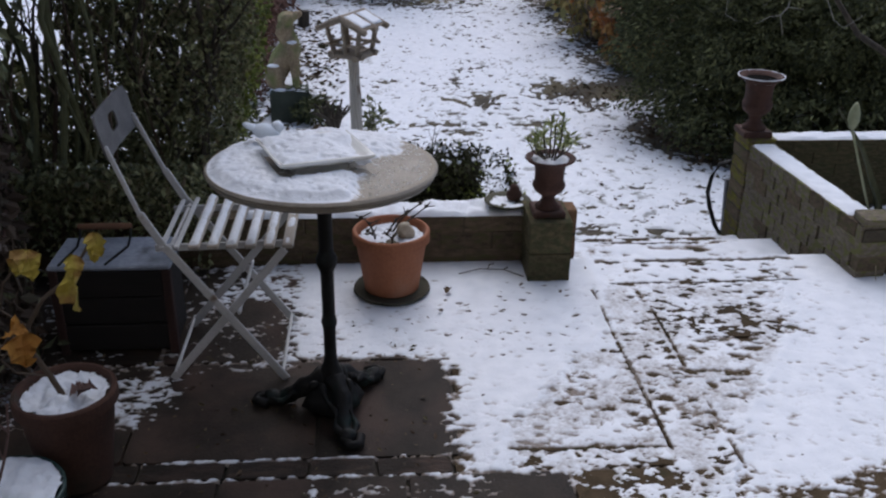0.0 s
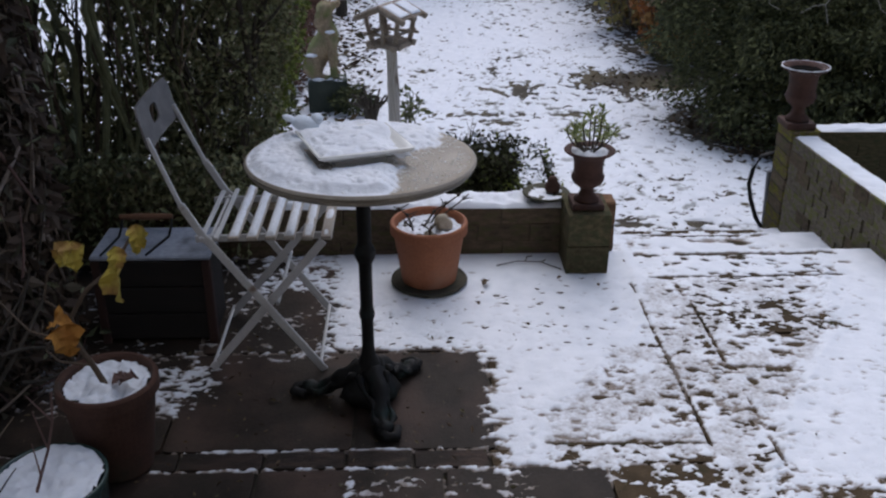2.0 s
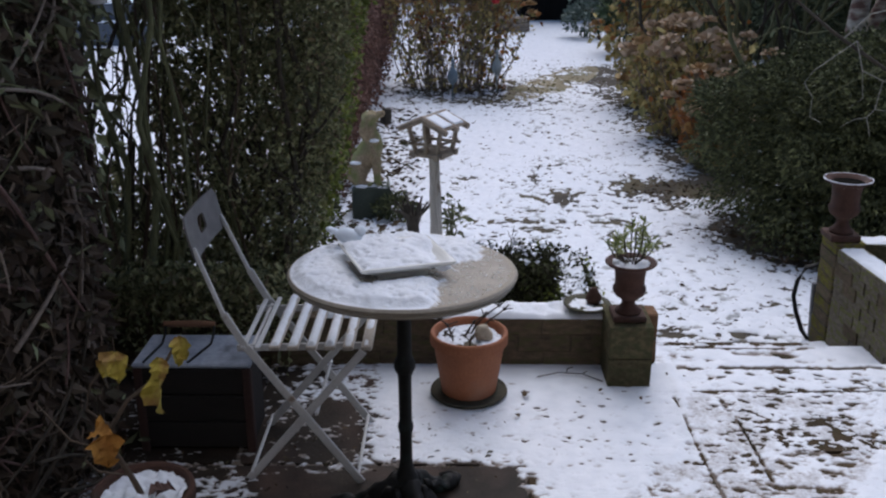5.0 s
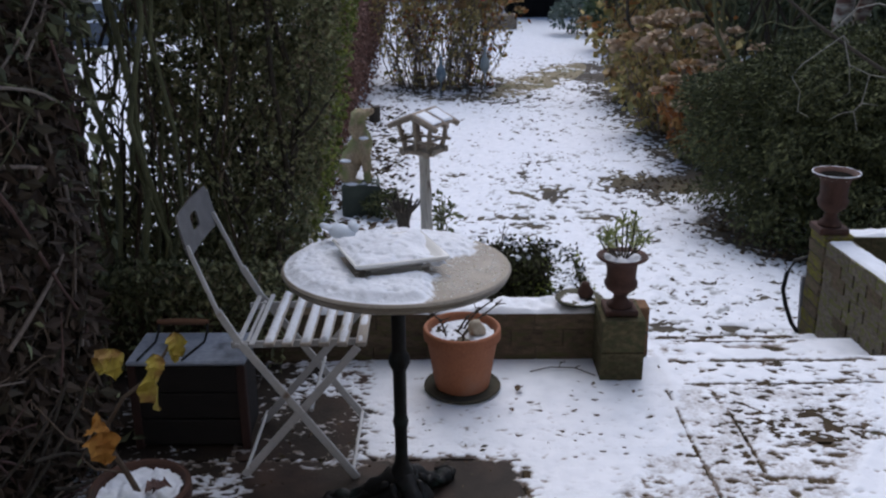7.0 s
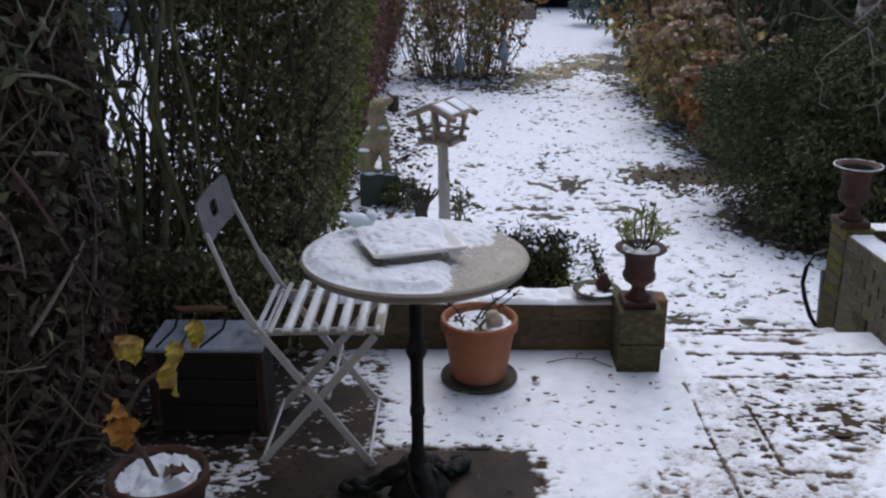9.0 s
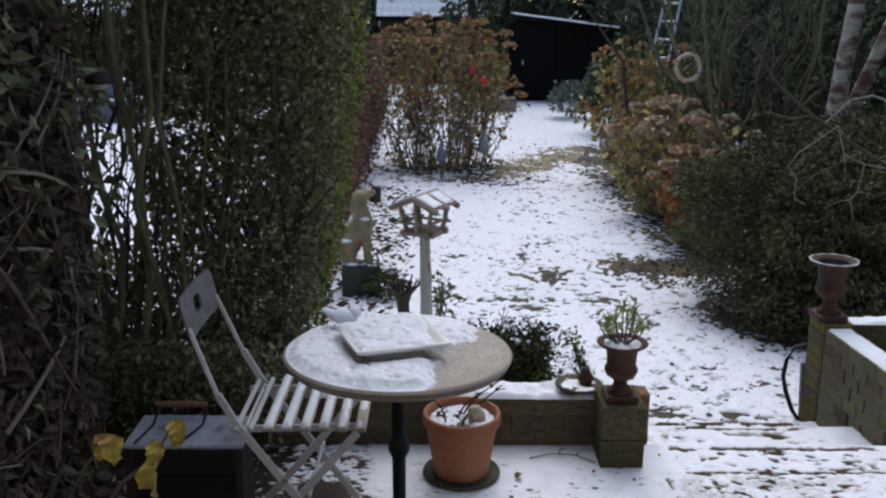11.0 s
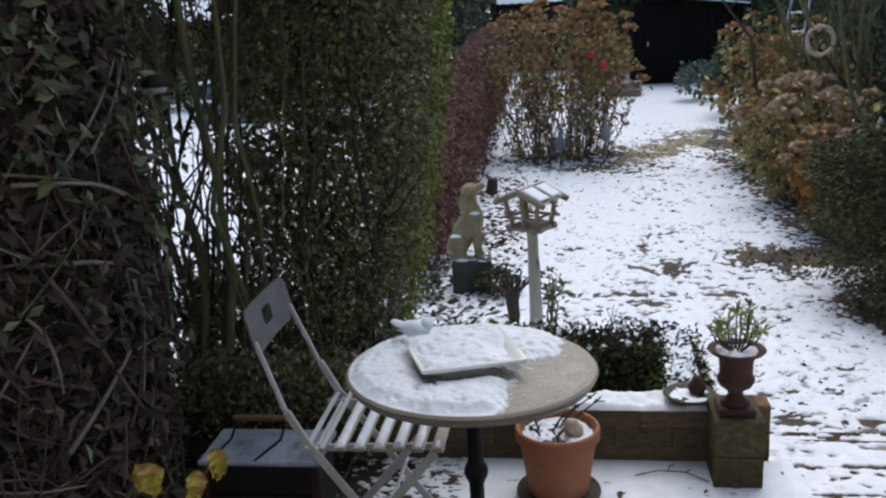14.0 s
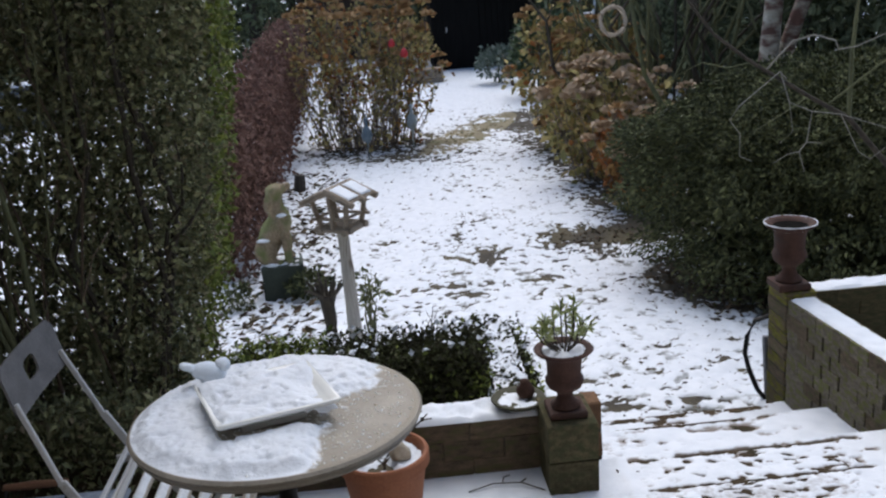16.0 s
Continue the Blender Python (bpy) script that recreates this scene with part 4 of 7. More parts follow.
co[:, 0], co[:, 1] = co[:, 0] * np.cos(co[:, 1]), co[:, 0] * np.sin(co[:, 1])
ts.data.vertices.foreach_set("co", co.reshape(-1))
ts.data.update()
ts.matrix_basis = Matrix.Translation((*TABLE, 0)) @ LEAN
tagged(ts, "clotted snow covering half of a round tabletop", "snow", kind="stuff")
rng = np.random.default_rng(6)
p = disc_points(rng, 1300, 0.285)
p = p[(p[:, 0] * 0.86 - p[:, 1] * 0.55 > -0.05)]
P = np.stack([p[:, 0], p[:, 1], np.full(len(p), 0.7612)], 1)
crumbs = part("crumbs", crumbs_of("crumbs", P, 0.0032, 6),
              mat("seed_crumb", (0.6, 0.55, 0.45), (0.75, 0.72, 0.66), rough=0.9, bump=0, island=((0.50, 0.42, 0.30), (0.72, 0.68, 0.58), (0.80, 0.80, 0.78), (0.80, 0.82, 0.84))))
crumbs.matrix_basis = Matrix.Translation((*TABLE, 0)) @ LEAN
tagged(crumbs, "scattered seed crumbs and snow grains on a stone tabletop", "crumbs", kind="stuff")

# white serving dish, standing slightly raised, heaped with snow
dish = thing("serving_dish", "square white glazed ceramic dish heaped with snow", "dish", (-0.398, 2.372, 0.7618), turn=20)
dish.matrix_basis = ON_TABLE @ dish.matrix_basis
w, d = 0.252, 0.240
bm = bmesh.new()
outer = [(-w / 2, -d / 2), (w / 2, -d / 2), (w / 2, d / 2), (-w / 2, d / 2)]
levels = [(0.54, 0.0), (0.55, 0.012), (0.62, 0.0165), (0.965, 0.039), (1.0, 0.0455), (0.998, 0.0490), (0.955, 0.0490), (0.86, 0.041), (0.76, 0.034)]
rings = []
for k, z in levels:
    ring = []
    for (x0, y0), (x1, y1) in zip(outer, outer[1:] + outer[:1]):
        for u in (0.015, 0.3, 0.5, 0.7, 0.985):
            ring.append(bm.verts.new(((x0 + (x1 - x0) * u) * k, (y0 + (y1 - y0) * u) * k, z)))
    rings.append(ring)
for a, b in zip(rings, rings[1:]):
    for i in range(len(a)):
        j = (i + 1) % len(a)
        bm.faces.new((a[i], a[j], b[j], b[i]))
bm.faces.new(rings[0][::-1])
bm.faces.new(rings[-1])
bmesh.ops.recalc_face_normals(bm, faces=bm.faces)
part("plate", bm, CERAMIC, dish, smooth=True)


def dish_snow(X, Y):
    n = 0.6 * fbm(X + 3, Y, 0.06, 120, 3) + 0.4 * fbm(X, Y, 0.022, 121, 3)
    rim = np.minimum(w / 2 * 0.94 - np.abs(X), d / 2 * 0.94 - np.abs(Y)) / 0.022
    lift = 0.020 * (n - 0.42) + 0.009 * smooth(-0.1, 0.10, Y) - 0.016 * area(X, Y, 0.07, 0.2, -0.2, 0.03, 0.03)
    return 0.0505 + lift + (np.clip(rim, 0, 1) - 1) * 0.010 - 0.006 * smooth(0.62, 0.72, fbm(X, Y, 0.03, 123, 2))


ds = part("snow", sheet("snow", np.linspace(-w / 2 * 0.95, w / 2 * 0.95, 64), np.linspace(-d / 2 * 0.95, d / 2 * 0.96, 64), dish_snow), SNOW)
ds.matrix_basis = dish.matrix_basis.copy()
tagged(ds, "snow heaped in a white dish", "snow", kind="stuff")

# pale ornament at the corner of the dish: one plain rounded body
bm = bmesh.new()
for c, r, turn in (((0.0, 0, 0.042), (0.062, 0.040, 0.034), 16), ((-0.060, 0, 0.066), (0.038, 0.024, 0.015), 24), ((0.050, 0, 0.060), (0.027, 0.025, 0.026), 0), ((0.002, 0, 0.012), (0.034, 0.030, 0.016), 0)):
    tmp = bmesh.new()
    bmesh.ops.create_uvsphere(tmp, u_segments=20, v_segments=12, radius=1.0)
    bmesh.ops.transform(tmp, matrix=Matrix.Translation(c) @ Matrix.Rotation(radians(turn), 4, "Y") @ Matrix.Diagonal((*r, 1)), verts=tmp.verts)
    for v in tmp.verts:
        v.co += 0.003 * Vector((0, noise.noise(v.co * 40), noise.noise(v.co * 50)))
    bm.from_mesh(mesh_of(tmp, "body"))
orn = part("garden_ornament", bm, snow_material("frosted_glaze", (0.70, 0.76, 0.82)), smooth=True)
orn.matrix_basis = ON_TABLE @ pose(-0.538, 2.522, 0.780, rz=10) @ Matrix.Scale(0.64, 4)
tagged(orn, "small pale rounded ceramic ornament dusted with snow", "ornament")

# folding slatted chair, facing the table
chair = thing("folding_chair", "grey metal folding bistro chair with snowy slats", "chair", (-0.70, 2.725, 0))
Y0, Y1 = -0.180, 0.180


def bar(bm, a, b, wide, thin, across=(0, 1, 0)):
    a, b = Vector(a), Vector(b)
    d = (b - a).normalized()
    s = Vector(across)
    m = Matrix((s.cross(d).normalized(), s.normalized(), d)).transposed()
    return box(bm, (a + b) / 2, (wide, thin, (b - a).length), 0.002, rot=m)


FRONT, REAR = 0.175, -0.175
for y in (Y0, Y1):
    bm = bmesh.new()
    bar(bm, (FRONT, y, 0.0), (-0.150, y, 0.455), 0.024, 0.008)
    bar(bm, (-0.150, y, 0.452), (-0.208, y, 0.56), 0.022, 0.010)
    bar(bm, (-0.208, y, 0.556), (-0.288, 0.90 * y + 0.02, 0.745), 0.013, 0.010)
    part("back_leg", bm, CHAIR_PAINT, chair)
    bm = bmesh.new()
    s = 0.016 if y < 0 else -0.016
    bar(bm, (REAR, y + s, 0.0), (0.19, y + s, 0.435), 0.024, 0.008)
    part("front_leg", bm, CHAIR_PAINT, chair)
    bm = bmesh.new()
    bar(bm, (-0.185, y + 2 * s, 0.437), (0.215, y + 2 * s, 0.447), 0.022, 0.008)
    part("seat_rail", bm, CHAIR_PAINT, chair)
for x, z, name in ((FRONT - 0.012, 0.03, "crossbar"), (REAR + 0.012, 0.03, "crossbar"), (-0.140, 0.44, "crossbar"), (0.045, 0.235, "crossbar")):
    bm = bmesh.new()
    tube(bm, [(x, Y0, z), (x, Y1, z)], 0.0055, 8)
    part(name, bm, CHAIR_PAINT, chair)
for i, x in enumerate((-0.158, -0.116)):
    bm = bmesh.new()
    box(bm, (x, 0, 0.4555), (0.014, 0.385, 0.010), 0.002)
    part("rear_slat", bm, CHAIR_PAINT, chair)
for i in range(6):
    bm = bmesh.new()
    box(bm, (-0.066 + 0.0535 * i, 0, 0.4565), (0.032, 0.392, 0.013), 0.003)
    part("slat", bm, SLAT_WOOD, chair)
# back panel with a cut-out
panel = bmesh.new()
hole, rim = [], []
N = 40
for i in range(N):
    a = 2 * math.pi * (i + 0.5) / N
    c, s = math.cos(a), math.sin(a)
    q = (abs(c / 0.038) ** 4 + abs(s / 0.026) ** 4) ** -0.25
    hole.append(Vector((q * c, q * s + 0.004)))
    q = (abs(c / 0.178) ** 26 + abs(s / 0.066) ** 26) ** (-1 / 26)
    rim.append(Vector((q * c, q * s)))
layers = []
for t in (-0.003, 0.003):
    rings = []
    for k in range(7):
        ring = []
        for h0, r0 in zip(hole, rim):
            p = h0.lerp(r0, k / 6)
            ring.append(panel.verts.new((t + 0.012 * (p.x / 0.19) ** 2, p.x, p.y)))
        rings.append(ring)
    layers.append(rings)
for i in range(N):
    j = (i + 1) % N
    for k in range(6):
        for rings in layers:
            panel.faces.new((rings[k][i], rings[k][j], rings[k + 1][j], rings[k + 1][i]))
    for k in (0, 6):
        panel.faces.new((layers[0][k][i], layers[0][k][j], layers[1][k][j], layers[1][k][i]))
bmesh.ops.recalc_face_normals(panel, faces=panel.faces)
pb = part("backrest", panel, CHAIR_PANEL, chair, "plain grey metal back panel with a cut-out")
pb.location, pb.rotation_euler = (-0.306, 0.025, 0.764), (0, radians(-12), 0)
for i in range(6):
    x0 = -0.70 - 0.066 + 0.0535 * i
    cov = (1.1, 1.1, 1.05, 1.05, 0.75, 0.55)[i]
    snow_on("snow", x0 - 0.0145, x0 + 0.0145, 2.725 - 0.19, 2.725 + 0.19, 0.4628, 0.017, 0.006, cov, 31 + i, edge=0.006, label="strip of snow lying on a chair slat")


# ---- pots ----
def pot(name, label, at, r_top, r_base, h, material, rim=0.03, seed=1):
    t = thing(name, label, "flower pot", at)
    k = r_top
    prof = [(r_base * 0.9, 0.0), (r_base, 0.006), (r_base + (k - 0.012 - r_base) * 0.5, h * 0.42), (k - 0.012, h - rim - 0.004), (k - 0.010, h - rim), (k, h - rim + 0.004),
            (k, h - 0.006), (k - 0.004, h), (k - 0.012, h), (k - 0.017, h - 0.008), (k - 0.022, h - 0.035), (0.0, h - 0.036)]
    part("body", lathe(prof, 48, 0.004, seed), material, t, smooth=False)
    return t


def heap(name, at, r, z, thick, cover, seed, label, slope=0.0):
    def h(X, Y):
        q = np.hypot(X, Y)
        n = 0.5 * fbm(X + seed, Y, 0.06, seed, 3) + 0.5 * fbm(X, Y, 0.02, seed + 5, 3)
        return z + slope * X + thick * np.clip((cover - (n - 0.27) * 2) * 1.2, -0.6, 0.8) * np.clip((r - q) / 0.02 + 0.5, 0, 1) + 0.0
    gg = np.arange(-r, r + 0.001, 0.006)
    ob = part("snow", sheet("snow", gg, gg, h, lambda X, Y, Z: np.hypot(X, Y) < r - 0.004), SNOW)
    ob.location = (at[0], at[1], 0)
    return tagged(ob, label, "snow", kind="stuff")


POT = (-0.192, 3.118)
bm = lathe([(0.10, 0.002), (0.128, 0.004), (0.138, 0.016), (0.137, 0.022), (0.126, 0.018), (0.0, 0.016)], 40, 0.01, 2)
saucer = part("pot_saucer", bm, mat("dark_mossy_saucer", (0.03, 0.028, 0.018), (0.075, 0.068, 0.045), scale=12, rough=0.9), smooth=False)
saucer.location = (*POT, 0)
tagged(saucer, "dark round saucer under a terracotta pot", "saucer")
big = pot("flower_pot", "large orange terracotta flower pot with bare stems", (*POT, 0.017), 0.138, 0.098, 0.232, TERRACOTTA, 0.042, 3)
soil_bm = lathe([(0.0, 0.0), (0.112, 0.0), (0.112, 0.004), (0.0, 0.008)], 24)
part("soil", soil_bm, SOIL, big, at=(0, 0, 0.198))
heap("snow", POT, 0.114, 0.222, 0.02, 0.62, 51, "snow on the soil of a terracotta pot")
rng = random.Random(5)
for i, (x, y, dx, dy, hh) in enumerate(((-0.06, -0.03, -0.02, -0.04, 0.075), (-0.01, -0.06, 0.03, -0.03, 0.06), (-0.03, 0.0, 0.11, 0.05, 0.11), (0.0, 0.02, 0.12, 0.03, 0.15), (0.01, 0.0, 0.13, 0.06, 0.13), (-0.05, 0.02, -0.07, 0.01, 0.09))):
    bm = bmesh.new()
    pts = [(x + dx * u + 0.008 * math.sin(5 * u + i), y + dy * u, 0.198 + hh * u * (1.15 - 0.3 * u)) for u in np.linspace(0, 1, 7)]
    tube(bm, pts, [0.0042 * (1 - 0.5 * u) for u in np.linspace(0, 1, 7)], 6)
    for k in (3, 5):
        q = Vector(pts[k])
        tube(bm, [q, q + Vector((rng.uniform(-0.03, 0.04), rng.uniform(-0.02, 0.02), rng.uniform(0.0, 0.03)))], [0.0028, 0.0015], 5)
        tube(bm, [q + Vector((0, 0, -0.004)), q + Vector((0, 0, 0.006))], 0.006, 6)
    part("stem", bm, BARK, big)
bm = bmesh.new()
bmesh.ops.create_icosphere(bm, subdivisions=3, radius=0.034)
for v in bm.verts:
    k = 1 + 0.35 * (noise.noise(v.co * 38) )
    v.co = Vector((v.co.x * 0.9 * k, v.co.y * 0.75 * k, v.co.z * 1.15 * k))
stone = part("stone", bm, mat("pale_stone", (0.30, 0.25, 0.17), (0.50, 0.44, 0.34), scale=18, rough=0.9, bump=0.5), smooth=True)
stone.location = (POT[0] + 0.052, POT[1] - 0.02, 0.25)
stone.rotation_euler = (0.2, -0.4, 0.5)
tagged(stone, "pale rough stone lying in a snowy pot", "stone")

VINE = (-1.03, 2.095)
vp = pot("flower_pot", "brown terracotta pot holding a bare vine with yellow leaves", (*VINE, 0.0), 0.128, 0.085, 0.275, TERRACOTTA_OLD, 0.04, 4)
part("soil", lathe([(0.0, 0.0), (0.103, 0.0), (0.103, 0.004), (0.0, 0.008)], 24), SOIL, vp, at=(0, 0, 0.238))
heap("snow", VINE, 0.106, 0.256, 0.036, 0.62, 57, "snow on the soil of a plant pot")


def big_leaf(bm, base, tip_dir, face, size, rng, lobes=5):
    """A withered lobed leaf with folded, curled halves."""
    d, f = Vector(tip_dir).normalized(), Vector(face).normalized()
    s = d.cross(f).normalized()
    f = s.cross(d).normalized()
    b = Vector(base)
    n = 9
    us = np.linspace(0, 1, n)
    mid = [bm.verts.new(b + d * size * u + f * size * (0.22 * math.sin(u * 2.6) + rng.uniform(-0.04, 0.04))) for u in us]
    prof = (0.10, 0.36, 0.50, 0.34, 0.44, 0.30, 0.34, 0.16, 0.0)
    for side in (-1, 1):
        half, edge = [], []
        fold = rng.uniform(0.35, 1.0)
        for i in range(n):
            wid = prof[i] * size * rng.uniform(0.72, 1.2)
            half.append(bm.verts.new(mid[i].co + s * side * wid * 0.5 + f * (0.3 * fold * wid + rng.uniform(-0.06, 0.06) * size) + d * rng.uniform(-0.03, 0.03) * size))
            edge.append(bm.verts.new(mid[i].co + s * side * wid * 0.92 + f * (0.95 * fold * wid + rng.uniform(-0.12, 0.14) * size) + d * rng.uniform(-0.06, 0.06) * size))
        for a0, a1 in ((mid, half), (half, edge)):
            for i in range(n - 1):
                q = (a0[i], a0[i + 1], a1[i + 1], a1[i])
                bm.faces.new(q if side > 0 else q[::-1])
    return bm


rng = random.Random(12)
stems = [
    [(0.0, 0.0, 0.24), (-0.015, -0.03, 0.33), (-0.03, -0.07, 0.42), (-0.01, -0.12, 0.52), (0.05, -0.16, 0.61), (0.13, -0.185, 0.68), (0.19, -0.19, 0.775)],
    [(-0.01, -0.12, 0.52), (-0.05, -0.15, 0.58), (-0.02, -0.18, 0.66), (0.05, -0.195, 0.74)],
    [(0.05, -0.16, 0.61), (0.10, -0.18, 0.65), (0.152, -0.195, 0.70)],
    [(-0.015, -0.03, 0.33), (-0.07, -0.09, 0.38), (-0.07, -0.15, 0.45), (0.0, -0.19, 0.545)],
    [(-0.03, -0.07, 0.42), (-0.12, -0.10, 0.47), (-0.20, -0.08, 0.56)],
]
twigs = []
for i, s in enumerate(stems):
    bm = bmesh.new()
    tube(bm, s, [0.0085 * (1 - 0.75 * k / len(s)) if i == 0 else 0.0032 * (1 - 0.5 * k / len(s)) for k in range(len(s))], 7)
    twigs.append(part("stem", bm, DEAD_STEM, vp))
for base, tip, face, size, m in (((0.05, -0.195, 0.745), (0.15, -0.3, -0.8), (0.3, -1, 0.2), 0.066, YELLOW_LEAF), ((0.05, -0.19, 0.745), (-0.35, -0.2, -0.8), (-0.3, -1, 0.4), 0.062, YELLOW_LEAF),
                                 ((0.145, -0.195, 0.735), (-0.1, -0.3, -0.9), (0.5, -1, 0.3), 0.055, YELLOW_LEAF), ((0.19, -0.195, 0.785), (0.3, -0.2, -0.8), (0.1, -1, 0.5), 0.055, YELLOW_LEAF),
                                 ((0.150, -0.195, 0.695), (0.05, -0.2, -1.0), (-0.7, -1, 0.1), 0.085, YELLOW_LEAF), ((0.185, -0.195, 0.765), (0.0, -0.2, -0.9), (0.6, -0.8, 0.3), 0.045, YELLOW_LEAF),
                                 ((0.005, -0.195, 0.55), (0.05, -0.2, -0.9), (0.3, -1, 0.3), 0.080, ORANGE_LEAF), ((-0.02, -0.195, 0.55), (0.7, -0.3, 0.05), (0, -0.6, 1), 0.058, ORANGE_LEAF)):
    bm = bmesh.new()
    big_leaf(bm, base, tip, face, size, rng)
    part("leaf", bm, m, twigs[3 if m is ORANGE_LEAF else (1 if base[0] < 0.1 else (0 if base[2] > 0.73 else 2))], "withered yellow leaf" if m is YELLOW_LEAF else "withered orange leaf")
for q in ((-1.005, 2.06, 0.275), (-0.985, 2.05, 0.277)):
    bm = bmesh.new()
    big_leaf(bm, (0, 0, 0), (0.8, 0.3, 0.1), (0, 0, 1), 0.05, rng)
    fl = part("fallen_leaf", bm, RED_CANE, at=q)
    tagged(fl, "fallen red-brown leaf lying on snow in a pot", "leaf", group="fallen leaves")

BOWL = (-1.115, 1.855)
bowl = thing("planting_bowl", "dark green glazed bowl filled with snow", "bowl", (*BOWL, 0))
part("body", lathe([(0.07, 0.0), (0.10, 0.02), (0.125, 0.07), (0.134, 0.135), (0.136, 0.150), (0.132, 0.155), (0.126, 0.150), (0.122, 0.135), (0.0, 0.132)], 40),
     mat("green_glaze", (0.015, 0.03, 0.028), (0.05, 0.08, 0.07), scale=8, rough=0.25, bump=0.1), bowl, smooth=True)
heap("snow", BOWL, 0.124, 0.146, 0.026, 0.74, 63, "snow filling a glazed bowl")

canes = thing("bare_rose_canes", "bare thorny canes standing beside a glazed bowl", "plant", (-1.20, 1.78, 0.0))
crng = random.Random(41)
for i in range(7):
    x0, y0 = crng.uniform(-0.10, 0.14), crng.uniform(-0.05, 0.06)
    tip = Vector((x0 + crng.uniform(-0.16, 0.10), y0 + crng.uniform(-0.03, 0.10), crng.uniform(0.30, 0.62)))
    bm = bmesh.new()
    line = [Vector((x0, y0, 0)).lerp(tip, u) + Vector((0.035 * math.sin(4 * u + i), 0.02 * math.sin(3 * u + 2 * i), 0)) * u for u in np.linspace(0, 1, 7)]
    tube(bm, line, [0.0052 * (1 - 0.55 * u) for u in np.linspace(0, 1, 7)], 7)
    for k in (3, 4, 5):
        q = line[k]
        tube(bm, [q, q + Vector((crng.uniform(-0.09, 0.09), crng.uniform(-0.03, 0.03), crng.uniform(0.02, 0.11)))], [0.0028, 0.0014], 5)
    part("cane", bm, (DEAD_STEM, BARK, RED_CANE)[i % 3], canes)

# low dark trough with a handle rail behind the chair
tr = thing("wooden_trough", "dark low wooden trough with snow on its lid", "trough", (-1.07, 2.825, 0))
DARK_WOOD = mat("dark_stained_board", (0.005, 0.0042, 0.0035), (0.012, 0.0095, 0.0075), scale=7, rough=0.8, bump=0.4, grain=80, stretch=(1, 5, 5))
for k in range(3):
    bm = bmesh.new()
    box(bm, (0, -0.098, 0.06 + 0.095 * k), (0.355, 0.018, 0.09), 0.004)
    part("board", bm, DARK_WOOD, tr)
bm = bmesh.new()
box(bm, (0, 0.008, 0.15), (0.345, 0.20, 0.29), 0.004)
part("body", bm, DARK_WOOD, tr)
bm = bmesh.new()
box(bm, (0, 0, 0.307), (0.375, 0.225, 0.016), 0.005)
# thin snow and the hedge's shade on it are both in the lid colour
part("lid", bm, mat("shaded_snow_lid", (0.18, 0.205, 0.25), (0.34, 0.375, 0.44), scale=9, rough=0.6, bump=0.5, grain=70, third=(0.10, 0.11, 0.125), third_scale=7, third_from=0.54, third_to=0.66), tr, "lid board under thin snow, coloured blue-grey as in shade")
for x in (-0.172, 0.172):
    bm = bmesh.new()
    box(bm, (x, -0.100, 0.15), (0.028, 0.028, 0.30), 0.004)
    part("corner_post", bm, mat("red_brown_post", (0.022, 0.011, 0.009), (0.045, 0.021, 0.016), rough=0.8), tr)
bm = bmesh.new()
tube(bm, [(-0.135, 0.085, 0.365), (-0.05, 0.085, 0.366), (0.035, 0.085, 0.365)], [0.0095, 0.0115, 0.0095], 10)
part("handle", bm, mat("orange_wood", (0.12, 0.058, 0.030), (0.19, 0.095, 0.050), rough=0.7, stretch=(1, 6, 6)), tr, "turned orange-brown wooden handle")
for x, e in ((-0.13, -0.15), (0.03, -0.01)):
    bm = bmesh.new()
    tube(bm, [(x, 0.085, 0.365), (x + 0.005, 0.06, 0.345), (x, 0.03, 0.319), (e, -0.105, 0.318)], 0.004, 6)
    part("handle_bracket", bm, IRON, tr)

# ---- urns ----
def urn(at, s, label, plant_seed=None):
    t = thing("garden_urn", label, "urn", at)
    b = 0.062 * s
    bm = bmesh.new()
    box(bm, (0, 0, 0.012 * s), (2 * b, 2 * b, 0.024 * s), 0.004)
    part("plinth", bm, RUST, t)
    part("body", lathe([(0.048 * s, 0.024 * s), (0.050 * s, 0.032 * s), (0.034 * s, 0.044 * s), (0.026 * s, 0.060 * s), (0.026 * s, 0.072 * s), (0.034 * s, 0.080 * s), (0.055 * s, 0.095 * s),
                        (0.063 * s, 0.112 * s), (0.063 * s, 0.124 * s), (0.056 * s, 0.134 * s), (0.056 * s, 0.165 * s), (0.060 * s, 0.195 * s), (0.070 * s, 0.210 * s), (0.092 * s, 0.218 * s),
                        (0.098 * s, 0.224 * s), (0.094 * s, 0.229 * s), (0.080 * s, 0.226 * s), (0.062 * s, 0.214 * s), (0.054 * s, 0.185 * s), (0.0, 0.180 * s)], 40, 0.006, 4), RUST, t, smooth=True)
    return t


U1 = (0.392, 3.262)
u1 = urn((*U1, 0.243), 0.96, "small rusty cast-iron urn planted with an evergreen shrub")
rng = np.random.default_rng(15)
leafs = []
